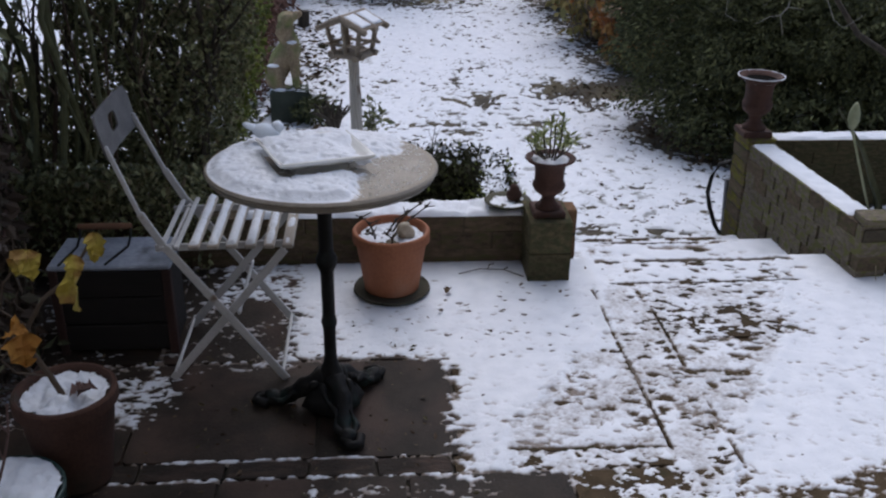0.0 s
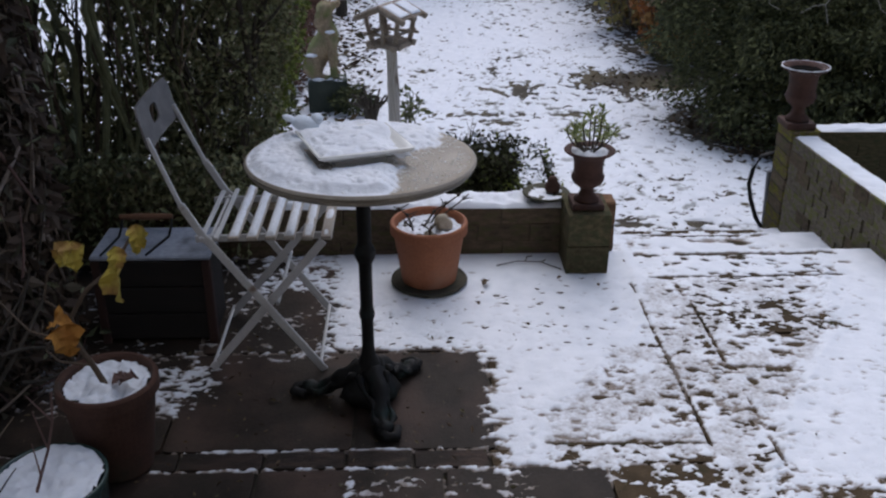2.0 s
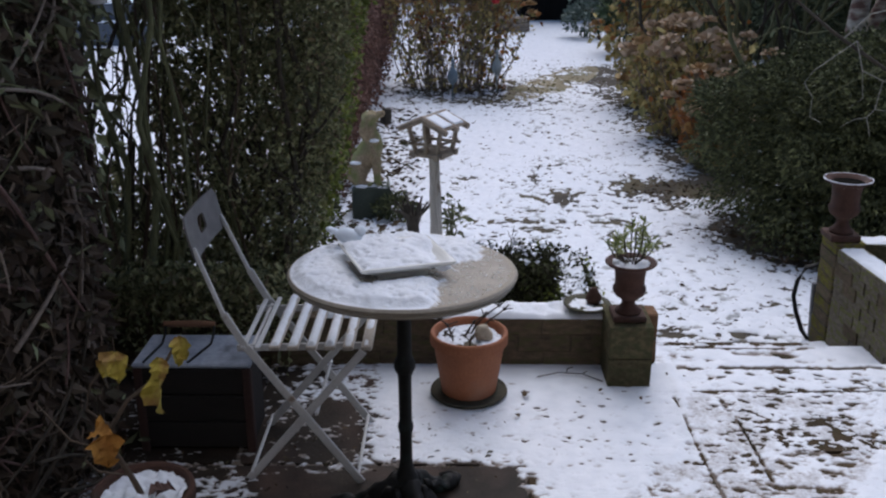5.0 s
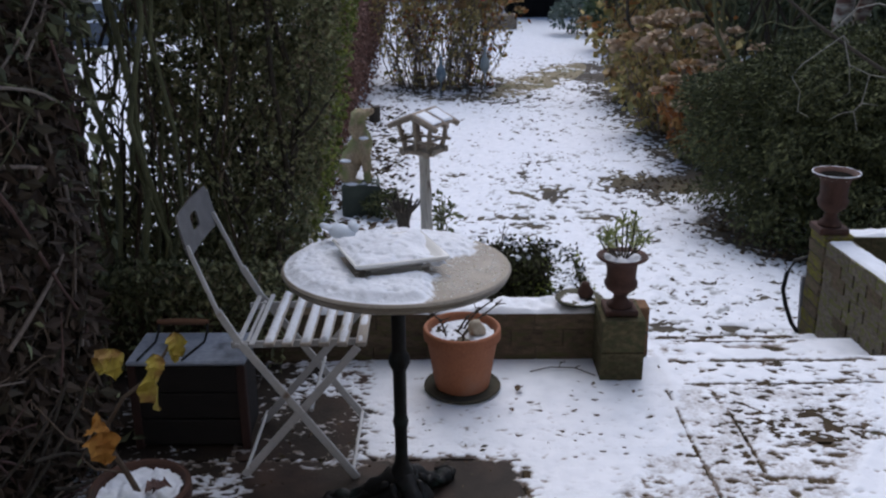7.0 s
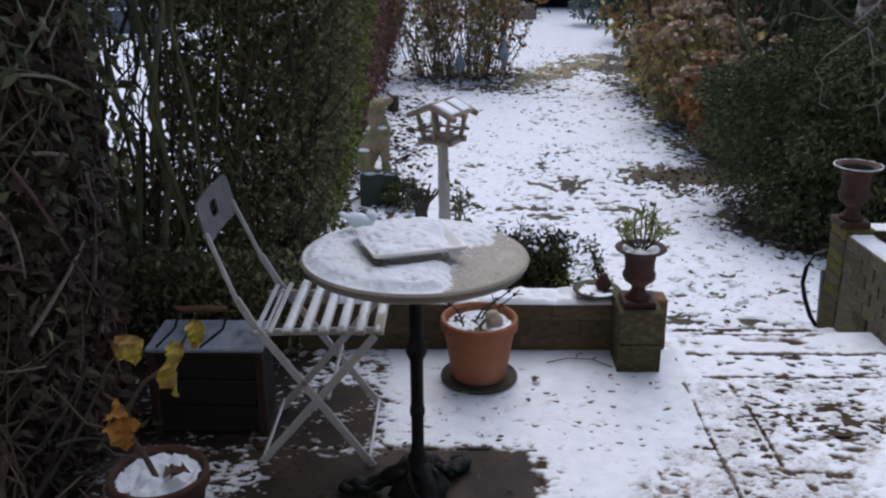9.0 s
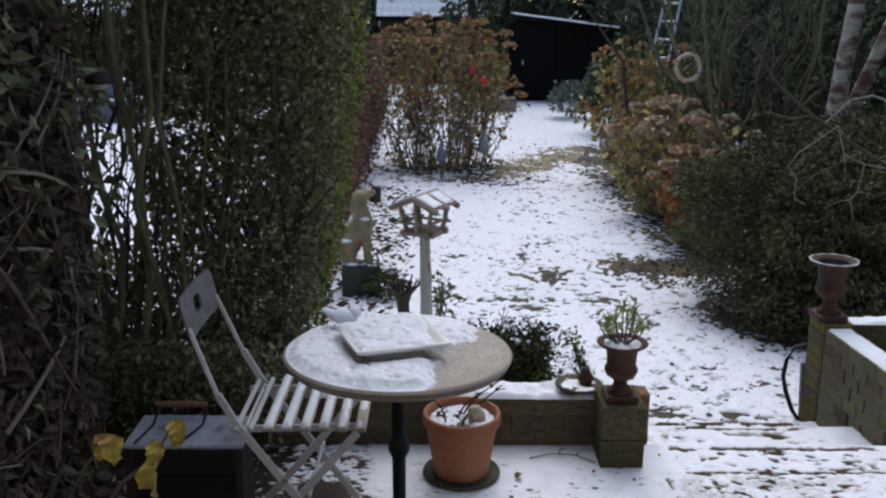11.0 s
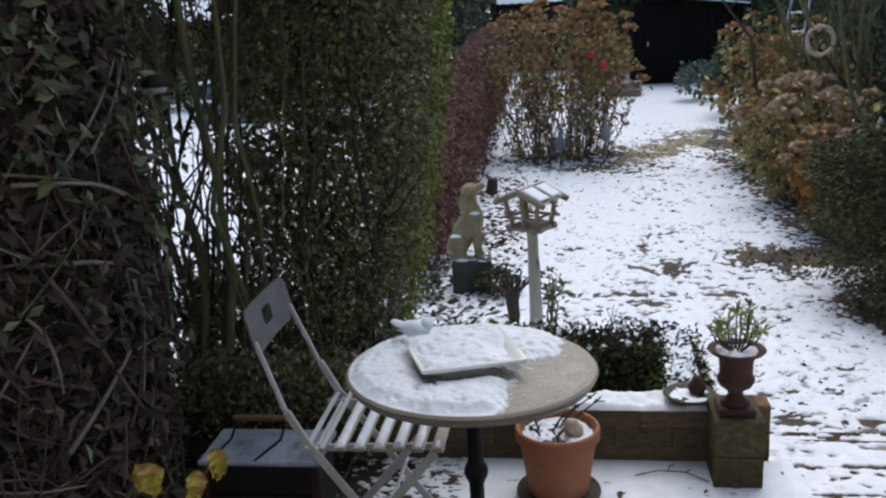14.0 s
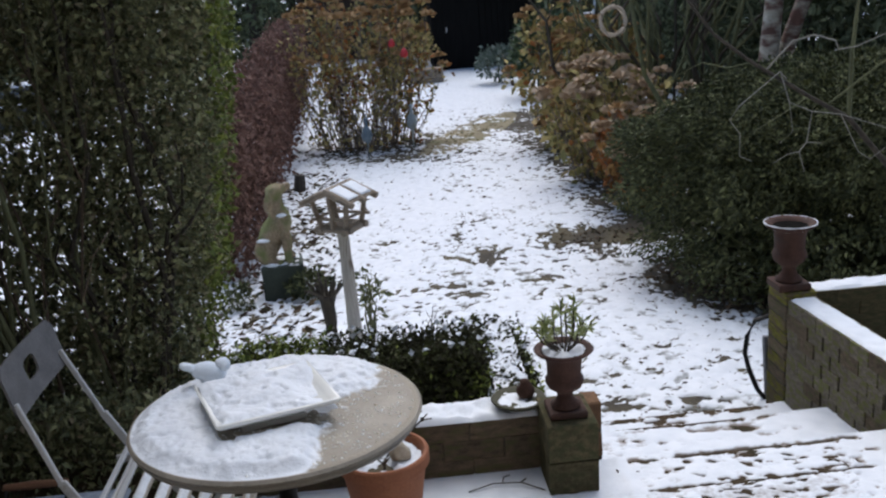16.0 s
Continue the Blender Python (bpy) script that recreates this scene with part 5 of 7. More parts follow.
for i in range(14):
    a = i * 2.4 + rng.uniform(-0.3, 0.3)
    e = (0.75, 1.05, 1.38)[i % 3] + rng.uniform(-0.08, 0.08)
    L = (0.125, 0.115, 0.155)[i % 3] * rng.uniform(0.85, 1.1)
    base = Vector((0.012 * math.cos(a), 0.012 * math.sin(a), 0.205))
    way = Vector((math.cos(a) * math.cos(e), math.sin(a) * math.cos(e), math.sin(e)))
    tip = base + way * L
    bm = bmesh.new()
    midp = (base + tip) / 2 + Vector((0.012 * math.cos(a), 0.012 * math.sin(a), -0.006))
    tube(bm, [base, midp, tip], [0.0034, 0.0028, 0.002], 6)
    part("stem", bm, BARK, u1)
    for k in range(21):
        u = rng.uniform(0.0, 1.5)
        q = np.array(tip - way * 0.03 * u)
        out = np.array(way) * (0.9 - 0.5 * u) + rng.normal(size=3) * 0.62
        leafs.append((q, out / np.linalg.norm(out)))
P, O = np.array([q for q, _ in leafs]), np.array([o for _, o in leafs])
part("foliage", leaves("foliage", P, 0.027, 16, aspect=0.28, droop=0, out=O, lean=0.92),
     mat("urn_leaf", (0.10, 0.14, 0.05), (0.25, 0.30, 0.12), rough=0.45, bump=0, island=((0.16, 0.20, 0.06), (0.30, 0.34, 0.11), (0.46, 0.48, 0.22))), u1)
heap("snow", U1, 0.066, 0.452, 0.022, 0.66, 71, "snow lump in the mouth of an urn")

U2 = (1.530, 4.205)
u2 = urn((*U2, 0.232), 1.2, "rusty cast-iron urn with a snow-rimmed empty mouth")
u2.scale = (0.91, 0.91, 1.03)
# near-black disc that fills the urn mouth
part("soil", lathe([(0.0, 0.0), (0.092, 0.0), (0.0, 0.004)], 24), mat("dark_mouth_fill", (0.004, 0.004, 0.0035), (0.012, 0.011, 0.009), rough=1.0, spec=0.02), u2, at=(0, 0, 0.2585))
heap("snow", U2, 0.075, 0.4905, 0.020, 0.30, 73, "specks of snow in an urn")
ring_bm = bmesh.new()
tube(ring_bm, [(0.114 * math.cos(a), 0.114 * math.sin(a), 0.2735) for a in np.linspace(0, 6.2832, 61)], [0.0028 + 0.0016 * math.sin(7.3 * i) * math.sin(2.1 * i) for i in range(61)], 6)
ur = part("snow", ring_bm, SNOW, at=(*U2, 0.232))
ur.scale = (0.91, 0.91, 1.03)
tagged(ur, "rim of frost and snow round an urn mouth", "snow", kind="stuff")

# saucer with a small ornament on the wall end
sc = part("bird_bath_saucer", lathe([(0.03, 0.0), (0.05, 0.004), (0.085, 0.018), (0.092, 0.026), (0.088, 0.030), (0.07, 0.022), (0.0, 0.018)], 32),
          mat("mossy_saucer", (0.035, 0.035, 0.02), (0.085, 0.08, 0.05), scale=12, rough=0.9), smooth=True)
sc.location = (0.262, 3.402, 0.213)
tagged(sc, "shallow mossy stone saucer on the end of a wall", "saucer")
heap("snow", (0.262, 3.402), 0.074, 0.233, 0.009, 0.6, 77, "thin snow in a stone saucer")
bm = lathe([(0.0, 0.0), (0.022, 0.003), (0.030, 0.018), (0.029, 0.034), (0.020, 0.046), (0.017, 0.055), (0.013, 0.064), (0.0, 0.068)], 20, 0.03, 2)
rb = part("small_ornament", bm, TERRACOTTA_OLD, smooth=True)
rb.location = (0.288, 3.415, 0.232)
tagged(rb, "small red-brown rounded clay ornament in a saucer", "ornament")


# ---- garden: plants and things ----
def bent(p0, p1, rng, n=6, wild=0.08):
    p0, p1 = Vector(p0), Vector(p1)
    L = (p1 - p0).length
    out = []
    for i in range(n):
        u = i / (n - 1)
        k = math.sin(u * math.pi) if i < n - 1 else 0.4
        out.append(p0.lerp(p1, u) + Vector((rng.uniform(-1, 1), rng.uniform(-1, 1), rng.uniform(-0.5, 0.5))) * wild * L * k)
    return out


def taper(r, n, end=0.3):
    return [r * (1 - (1 - end) * i / (n - 1)) for i in range(n)]


# clipped hedge at the side of the terrace, thin and leggy at one end
rng = np.random.default_rng(31)
hedge = thing("privet_hedge", "tall dark green clipped hedge, thin at one end", "hedge", (0, 0, 0))


def hedge_edge(z):
    return np.interp(z, [-0.4, 0.2, 0.6, 1.0, 1.5, 2.6], [-0.80, -0.78, -0.71, -0.62, -0.565, -0.56])


n = 250000
x = -0.5 - 1.75 * rng.random(n) ** 1.2
y = 3.36 + 0.95 * rng.random(n)
# the unseen upper part is added height that shades the terrace side
z = -0.4 + 3.6 * rng.random(n)
rim = hedge_edge(z) + 0.05 * (fbm(y, z, 0.16, 90, 3) - 0.5) * 2
depth = (y - 3.36) / 0.95
inside = (x < rim - 0.10 * np.abs(depth - 0.35) ** 2 * 2) & (y > 3.36 + 0.10 * (fbm(x, z, 0.22, 93, 3)))


def gap(x, y, z):
    """The leggy end of the hedge, where the next garden shows through."""
    u = x + 0.41 * (y - 3.7) + 0.03 * np.sin(7 * z)
    w = smooth(-1.37, -1.47, u) * smooth(-1.84, -1.76, u) * smooth(0.42, 0.70, z) * smooth(1.46, 1.34, z)
    w = np.maximum(w, smooth(-1.66, -1.70, u) * smooth(-1.90, -1.82, u) * smooth(-0.32, -0.15, z) * smooth(0.75, 0.55, z))
    return np.maximum(w, 0.80 * smooth(-1.38, -1.46, u) * smooth(-1.76, -1.68, u) * smooth(1.40, 1.56, z))


thin = 0.90 * gap(x, y, z) + 0.30 * smooth(-0.95, -1.2, x) * smooth(0.2, 0.6, z) * (1 - 0.75 * smooth(1.35, 1.6, z))
hole = fbm(x + 0.41 * (y - 3.7), z, 0.05, 96, 3) < 0.35
inside &= rng.random(n) > np.clip(thin, 0, 0.95)
inside &= ~(hole & (x < -0.74) & (z > 0.35) & (z < 1.5) & (rng.random(n) < 0.75))
P = np.stack([x, y, z], 1)[inside]
m = 24000
yb_ = 4.2 + 1.5 * rng.random(m)
back = np.stack([np.interp(yb_, [4.2, 5.7], [-0.98, -1.22]) - 0.45 * rng.random(m), yb_, -0.42 + 3.6 * rng.random(m)], 1)
P = np.concatenate([P, back[~((back[:, 1] > 4.35) & (back[:, 2] > 0.1) & (back[:, 2] < 1.35) & (rng.random(m) < 0.8))]])
m = 46000                                                 # older, larger leaves in the heart of the hedge
x = -0.62 - 1.65 * rng.random(m)
y = 3.72 + 0.5 * rng.random(m)
z = -0.4 + 3.6 * rng.random(m)
ok = (x < hedge_edge(z) - 0.09) & (rng.random(m) > np.maximum(0.985 * gap(x, y, z), 0.9 * (fbm(x + 0.41 * (y - 3.7), z, 0.05, 96, 3) < np.interp(x, [-1.35, -0.75], [0.40, 0.35]) * smooth(0.3, 0.6, z) * smooth(1.7, 1.4, z))))
heart = np.stack([x, y, z], 1)[ok]
part("inner_foliage", leaves("inner_foliage", heart, 0.038, 34, aspect=0.6), HEDGE_LEAF, hedge)
m = 7000                                                  # twigs of leaf that hang over the low wall
skirt = np.stack([-0.86 - 1.1 * rng.random(m), 3.20 + 0.16 * rng.random(m), 0.02 + 0.42 * rng.random(m) ** 0.7], 1)
skirt = skirt[rng.random(m) < 0.25 + 0.75 * smooth(0.10, 0.32, skirt[:, 2])]
part("skirt_foliage", leaves("skirt_foliage", skirt, 0.026, 38, aspect=0.5, droop=0.8), HEDGE_LEAF, hedge)
# light on the clipped edge is put into a brighter leaf colour
near_edge = P[:, 0] > hedge_edge(P[:, 2]) - 0.04
lit = near_edge & (rng.random(len(P)) < 0.75) & (P[:, 1] > 3.5)
out = np.tile(np.array([0.15, -0.9, 0.25]), (len(P), 1))
part("foliage", leaves("foliage", P[~lit], 0.020, 32, aspect=0.55, out=out[~lit], lean=0.35), HEDGE_LEAF, hedge)
part("young_foliage", leaves("young_foliage", P[lit], 0.025, 33, aspect=0.55, droop=-0.2), HEDGE_BRIGHT, hedge, "edge leaves coloured yellow-green as if sunlit")
srng = random.Random(7)
for i in range(24):
    x0 = -1.78 + 1.05 * srng.random() ** 1.3
    y0 = 3.45 + 0.6 * srng.random()
    thick = srng.choice((0.006, 0.009, 0.013, 0.019))
    bm = bmesh.new()
    tube(bm, bent((x0, y0, -0.4), (x0 + srng.uniform(-0.25, 0.22), y0 + srng.uniform(-0.1, 0.1), srng.uniform(1.5, 2.7)), srng, 7, 0.05), taper(thick, 7), 7)
    for k in range(3):
        zz = srng.uniform(0.3, 1.6)
        b0 = Vector((x0, y0, zz))
        tube(bm, bent(b0, b0 + Vector((srng.uniform(-0.3, 0.3), srng.uniform(-0.15, 0.15), srng.uniform(0.25, 0.6))), srng, 5, 0.1), taper(thick * 0.5, 5), 5)
    part("stem", bm, GREEN_BARK if i % 3 == 0 else BARK, hedge)

for a0, b0, thick in (((-1.365, 3.36, -0.4), (-1.43, 3.37, 2.5), 0.017), ((-1.262, 3.36, -0.4), (-1.315, 3.36, 2.3), 0.014), ((-1.34, 3.37, -0.4), (-1.15, 3.40, 2.2), 0.011), ((-1.50, 3.40, -0.4), (-1.53, 3.42, 2.3), 0.012)):
    bm = bmesh.new()
    tube(bm, bent(a0, b0, srng, 9, 0.025), taper(thick, 9, 0.6), 9)
    part("stem", bm, GREEN_BARK, hedge)
for i in range(15):                                       # bare leggy stems at the face of the thin end
    x0 = -1.70 + 0.72 * (i + srng.random()) / 15
    y0 = srng.uniform(3.40, 3.50)
    lean = srng.uniform(-0.22, 0.10)
    thick = srng.choice((0.006, 0.008, 0.011, 0.015))
    bm = bmesh.new()
    line = bent((x0, y0, -0.4), (x0 + lean, y0 + srng.uniform(-0.04, 0.1), srng.uniform(1.6, 2.4)), srng, 8, 0.03)
    tube(bm, line, taper(thick, 8), 7)
    for k in (3, 4, 5, 6):
        tube(bm, bent(line[k], line[k] + Vector((srng.uniform(-0.18, 0.18), srng.uniform(-0.03, 0.1), srng.uniform(0.2, 0.5))), srng, 5, 0.08), taper(thick * 0.45, 5), 5)
    part("stem", bm, GREEN_BARK if i % 2 else DEAD_STEM, hedge)

# ivy-grown trunk beside it
ivy = thing("ivy_clad_trunk", "thick trunk smothered in ivy and dead brown vines", "tree", (-1.86, 2.62, 0))
bm = lathe([(0.45, -0.02), (0.45, 0.4), (0.47, 0.62), (0.47, 0.9), (0.47, 1.5), (0.44, 2.2), (0.38, 3.0)], 32, 0.06, 9)
part("trunk", bm, BARK, ivy, smooth=True)
n = 30000
a, zz = rng.random(n) * 6.2832, rng.random(n) * 2.7
r = 0.44 + 0.14 * rng.random(n) ** 0.7 + 0.10 * (fbm(a * 0.6, zz, 0.35, 99, 3) - 0.5)
tuft = smooth(0.40, 0.62, fbm(a * 0.5 + 4, zz, 0.16, 98, 3))
keep = rng.random(n) < np.interp(zz, [0, 0.8, 1.2, 1.5, 2.7], [0.05, 0.08, 0.25, 0.8, 1.0]) * (0.15 + 0.85 * tuft)
r += 0.05 * tuft
P = np.stack([r * np.cos(a), r * np.sin(a), zz], 1)[keep]
out = np.stack([np.cos(a), np.sin(a), -0.5 + 0 * a], 1)[keep]
part("foliage", leaves("foliage", P, 0.034, 35, aspect=0.5, out=out, lean=0.3, spread=0.7), IVY_LEAF, ivy)
n = 30000
a, zz = rng.random(n) * 6.2832, 2.0 * rng.random(n)
r = np.interp(zz, [0, 0.45, 0.62, 2], [0.45, 0.45, 0.46, 0.46]) + 0.08 * rng.random(n)
P = np.stack([r * np.cos(a), r * np.sin(a), zz], 1)
out = np.stack([np.cos(a), np.sin(a), -0.9 + 0 * a], 1)
part("dead_foliage", leaves("dead_foliage", P, 0.036, 37, aspect=0.5, out=out, lean=0.2, spread=0.9), TRUNK_LITTER, ivy, "withered brown leaves among the vines")
bm = bmesh.new()
srng = random.Random(9)
for i in range(400):
    a0, z0 = srng.uniform(-2.2, 0.9), srng.uniform(0.0, 1.45)
    p, L = [], srng.uniform(0.15, 0.55)
    da, dz = srng.uniform(-1.0, 1.0), srng.uniform(-0.7, 1.0)
    rr = 0.505 + srng.uniform(-0.03, 0.04)
    for k in range(5):
        u = k / 4
        aa = a0 + da * L * u / rr + 0.10 * math.sin(3 * u + i)
        p.append((rr * math.cos(aa), rr * math.sin(aa), max(0.0, z0 + dz * L * u + 0.05 * math.sin(4 * u + i))))
    tube(bm, p, taper(srng.choice((0.0015, 0.002, 0.003, 0.0045)), 5, 0.5), 4)
part("vines", bm, DEAD_STEM, ivy, "tangle of dead brown vine stems")
for i in range(120):                                      # stouter canes that stand proud of the tangle, pale above, darker low down
    a0, z0, rr = srng.uniform(-2.0, 0.8), srng.uniform(0.0, 1.38), 0.54 + srng.uniform(-0.02, 0.03)
    L, steep = srng.uniform(0.14, 0.52), srng.choice((-1.25, -0.95, -0.35, 0.7, 0.95, 1.2, 1.4))
    p = []
    for k in range(6):
        u = k / 5
        aa = a0 + L * math.cos(steep) * u / rr + 0.05 * math.sin(2.5 * u + i)
        p.append((rr * math.cos(aa), rr * math.sin(aa), max(0.01, z0 + L * math.sin(steep) * u + 0.02 * math.sin(3 * u + i))))
    bm = bmesh.new()
    tube(bm, p, taper(srng.choice((0.0034, 0.0048, 0.0062, 0.0075)), 6, 0.6), 6)
    part("cane", bm, srng.choice((CANE_PALE, CANE_PALE, GREEN_BARK, RED_CANE) if z0 > 0.38 else (BARK, BARK, RED_CANE, DEAD_STEM)), ivy)
for i in range(9):                                        # loose canes at its foot
    x0, y0 = 0.42 + srng.uniform(-0.12, 0.10), -0.46 + srng.uniform(-0.2, 0.15)
    bm = bmesh.new()
    tube(bm, bent((x0, y0, 0), (x0 + srng.uniform(-0.1, 0.12), y0 + srng.uniform(-0.1, 0.1), srng.uniform(0.45, 0.95)), srng, 6, 0.08), taper(0.0045, 6), 6)
    part("cane", bm, DEAD_STEM, ivy)
n = 26000                                                 # unseen leafy head, added overhead to shade the corner
d = rng.normal(size=(n, 3))
d /= np.linalg.norm(d, axis=1)[:, None]
P = d * (0.55 + 0.45 * rng.random((n, 1))) * np.array([1.25, 1.5, 0.95]) + np.array([0.25, 0.15, 3.35])
part("crown", leaves("crown", P, 0.034, 36, aspect=0.5), IVY_LEAF, ivy)
lamp = thing("hanging_lantern", "small dark hooded garden lantern among the leaves", "lantern", (-1.215, 2.68, 1.43))
part("hood", lathe([(0.040, 0.0), (0.043, 0.006), (0.036, 0.020), (0.020, 0.030), (0.0, 0.034)], 24), IRON, lamp, smooth=True)
part("glass", lathe([(0.0, -0.018), (0.018, -0.016), (0.027, -0.007), (0.027, 0.001), (0.0, 0.002)], 20),
     mat("dull_glass", (0.30, 0.32, 0.34), (0.42, 0.44, 0.46), rough=0.2, bump=0), lamp, smooth=True)
bm = bmesh.new()
tube(bm, [(0, 0, 0.044), (-0.01, 0.0, 0.09), (-0.08, -0.02, 0.12), (-0.16, -0.06, 0.11)], 0.005, 6)
part("bracket", bm, IRON, lamp)

# low box hedge round a bed behind the wall
def box_hedge(label, x0, x1, y0, y1, z0, z1, n, seed, bright=0.15):
    t = thing("box_hedge", label, "hedge", ((x0 + x1) / 2, (y0 + y1) / 2, z0), group="low box hedging")
    g = np.random.default_rng(seed)
    P = np.stack([(g.random(n) - 0.5) * (x1 - x0), (g.random(n) - 0.5) * (y1 - y0), g.random(n) ** 0.75 * (z1 - z0)], 1)
    P += 0.02 * g.normal(size=P.shape)
    P[:, 2] += 0.025 * (fbm(P[:, 0], P[:, 1], 0.1, seed) - 0.5) - 0.010
    P[:, 2] = np.maximum(P[:, 2], 0.0)
    # lit ends and stray leaves take the sunlit leaf colour
    end = P[:, 0] > (x1 - x0) * 0.5 - 0.10
    pale = (g.random(n) < bright) | (end & (P[:, 2] < 0.7 * (z1 - z0)) & (g.random(n) < 0.45)) | ((P[:, 0] < -(x1 - x0) * 0.5 + 0.42) & (P[:, 2] > 0.27) & (g.random(n) < 0.7))
    m = n // 4
    Q = np.stack([(g.random(m) - 0.5) * (x1 - x0 - 0.06), (g.random(m) - 0.5) * (y1 - y0 - 0.08), g.random(m) * (z1 - z0 - 0.05)], 1)
    part("inner_foliage", leaves("inner_foliage", Q, 0.042, seed + 5, aspect=0.6), BOX_LEAF, t, "dark leaves inside")
    part("foliage", leaves("foliage", P[~pale], 0.024, seed, aspect=0.55, droop=-0.3), BOX_LEAF, t)
    part("young_foliage", leaves("young_foliage", P[pale], 0.026, seed + 1, aspect=0.55, droop=-0.4), HEDGE_BRIGHT, t, "leaves coloured brighter as if sunlit")
    s = random.Random(seed)
    for i in range(int(10 * max(x1 - x0, y1 - y0)) + 3):
        bm = bmesh.new()
        q = Vector((s.uniform(x0, x1) - (x0 + x1) / 2, s.uniform(y0, y1) - (y0 + y1) / 2, 0))
        for k in range(3):
            tube(bm, bent(q, q + Vector((s.uniform(-0.08, 0.08), s.uniform(-0.06, 0.06), (z1 - z0) * s.uniform(0.7, 1.05))), s, 4, 0.1), taper(0.004, 4), 4)
        part("stem", bm, BARK, t)
    m = n // 260
    Q = np.stack([(g.random(m) - 0.5) * (x1 - x0) * 1.0, (g.random(m) - 0.5) * (y1 - y0), np.full(m, z1 - z0 + 0.004) + 0.010 * g.normal(size=m)], 1)
    Q += np.array([(x0 + x1) / 2, (y0 + y1) / 2, z0])
    dust = part("snow", leaves("snow", Q, 0.026, seed + 3, aspect=0.9, droop=0, fold=0.5, out=np.tile(np.array([[0.9, 0.4, 0.0]]), (m, 1)), lean=0.8), SNOW)
    tagged(dust, "flecks of snow caught on a clipped box hedge", "snow", kind="stuff")
    return t


box_hedge("low dark clipped box hedge flecked with snow", -0.86, 0.28, 4.42, 4.80, -0.40, 0.0, 27000, 41, 0.02)
box_hedge("narrow strip of box hedge beside the path", 0.48, 0.52, 4.66, 5.5, -0.42, -0.29, 1300, 47, 0.15)


def hedge_top_snow(X, Y):
    n = ranked(fbm(X, Y, 0.05, 49, 3))
    rim = np.clip(np.minimum(X - 0.18, Y - 4.45) / 0.10, 0, 1)
    return -0.42 + (0.145 + 0.03 * smooth(4.6, 5.2, Y)) * rim ** 0.5 + 0.02 * np.clip(0.8 - n, -0.5, 0.4)


hs = part("snow", sheet("snow", np.arange(0.18, 0.48, 0.011), np.arange(4.45, 5.5, 0.011), hedge_top_snow), SNOW)
tagged(hs, "snow lying on a low clipped hedge top", "snow", kind="stuff")
q = np.random.default_rng(50)
Q = np.stack([q.uniform(0.2, 0.48, 420), q.uniform(4.55, 5.45, 420)], 1)
Q = np.column_stack([Q, hedge_top_snow(Q[:, 0], Q[:, 1]) + 0.004])
fl = part("leaf_litter", leaves("leaf_litter", Q, 0.03, 51, aspect=0.5, droop=0, out=np.tile(np.array([[0.8, 0.5, 0.1]]), (420, 1)), lean=0.5), BOX_LEAF)
tagged(fl, "dark box leaves poking through hedge-top snow", "leaf litter", kind="stuff")
tw = thing("bare_sapling", "thin bare leafless sapling in a box hedge", "sapling", (0.04, 4.56, -0.40))
srng = random.Random(3)
for a0, b0, r in (((0, 0, 0), (0.005, 0, 0.57), 0.005), ((0.003, 0, 0.45), (0.035, 0.0, 0.56), 0.003), ((0.003, 0, 0.48), (-0.02, 0.0, 0.55), 0.0025), ((0.003, 0, 0.40), (0.05, 0.0, 0.44), 0.0025)):
    bm = bmesh.new()
    tube(bm, bent(a0, b0, srng, 5, 0.05), taper(r, 5), 6)
    part("twig", bm, BARK, tw)

# bird table of rough branches
bt = thing("bird_table", "rustic branch-wood bird table with a snowy roof", "bird table", (-0.375, 5.76, 0), turn=-30)
bm = bmesh.new()
tube(bm, [(0.035, -0.02, -0.53), (0.028, -0.02, -0.3), (0.015, -0.01, 0.0), (0.0, 0.0, 0.25)], [0.043, 0.040, 0.037, 0.036], 12)
part("post", bm, POLE_WOOD, bt, "pale peeled post")
H = 0.082
for y in (-H, H):
    bm = bmesh.new()
    tube(bm, bent((-H - 0.035, y, 0.258), (H + 0.035, y, 0.258), srng, 5, 0.01), 0.020, 10)
    part("floor_log", bm, ROOF_WOOD, bt)
for x in (-H, H):
    bm = bmesh.new()
    tube(bm, bent((x, -H - 0.035, 0.252), (x, H + 0.035, 0.252), srng, 5, 0.01), 0.020, 10)
    part("floor_log", bm, ROOF_WOOD, bt)
bm = bmesh.new()
box(bm, (0, 0, 0.276), (2 * H, 2 * H, 0.012), 0.003)
part("floor_board", bm, ROOF_WOOD, bt)
RW, RL, ze, zr = 0.152, 0.128, 0.426, 0.490
for x, y, top in ((-1, -1, 0), (1, -1, 0), (-1, 1, 0), (1, 1, 0), (0.0, -1, 0.05)):
    bm = bmesh.new()
    tube(bm, bent((x * H * 0.95, y * H, 0.262), (x * H * 1.4, y * H * 1.25, ze + 0.012 + top), srng, 4, 0.02), [0.0165, 0.0155, 0.015, 0.0145], 8)
    part("upright", bm, ROOF_WOOD, bt)
for y in (-H * 1.08, H * 1.08):
    bm = bmesh.new()
    tube(bm, [(-H - 0.055, y, 0.318), (H + 0.055, y, 0.322)], 0.0095, 7)
    part("side_rail", bm, ROOF_WOOD, bt)
for x in (-H * 1.1, H * 1.1):
    bm = bmesh.new()
    tube(bm, [(x, -H - 0.05, 0.330), (x, H + 0.05, 0.326)], 0.0095, 7)
    part("side_rail", bm, ROOF_WOOD, bt)
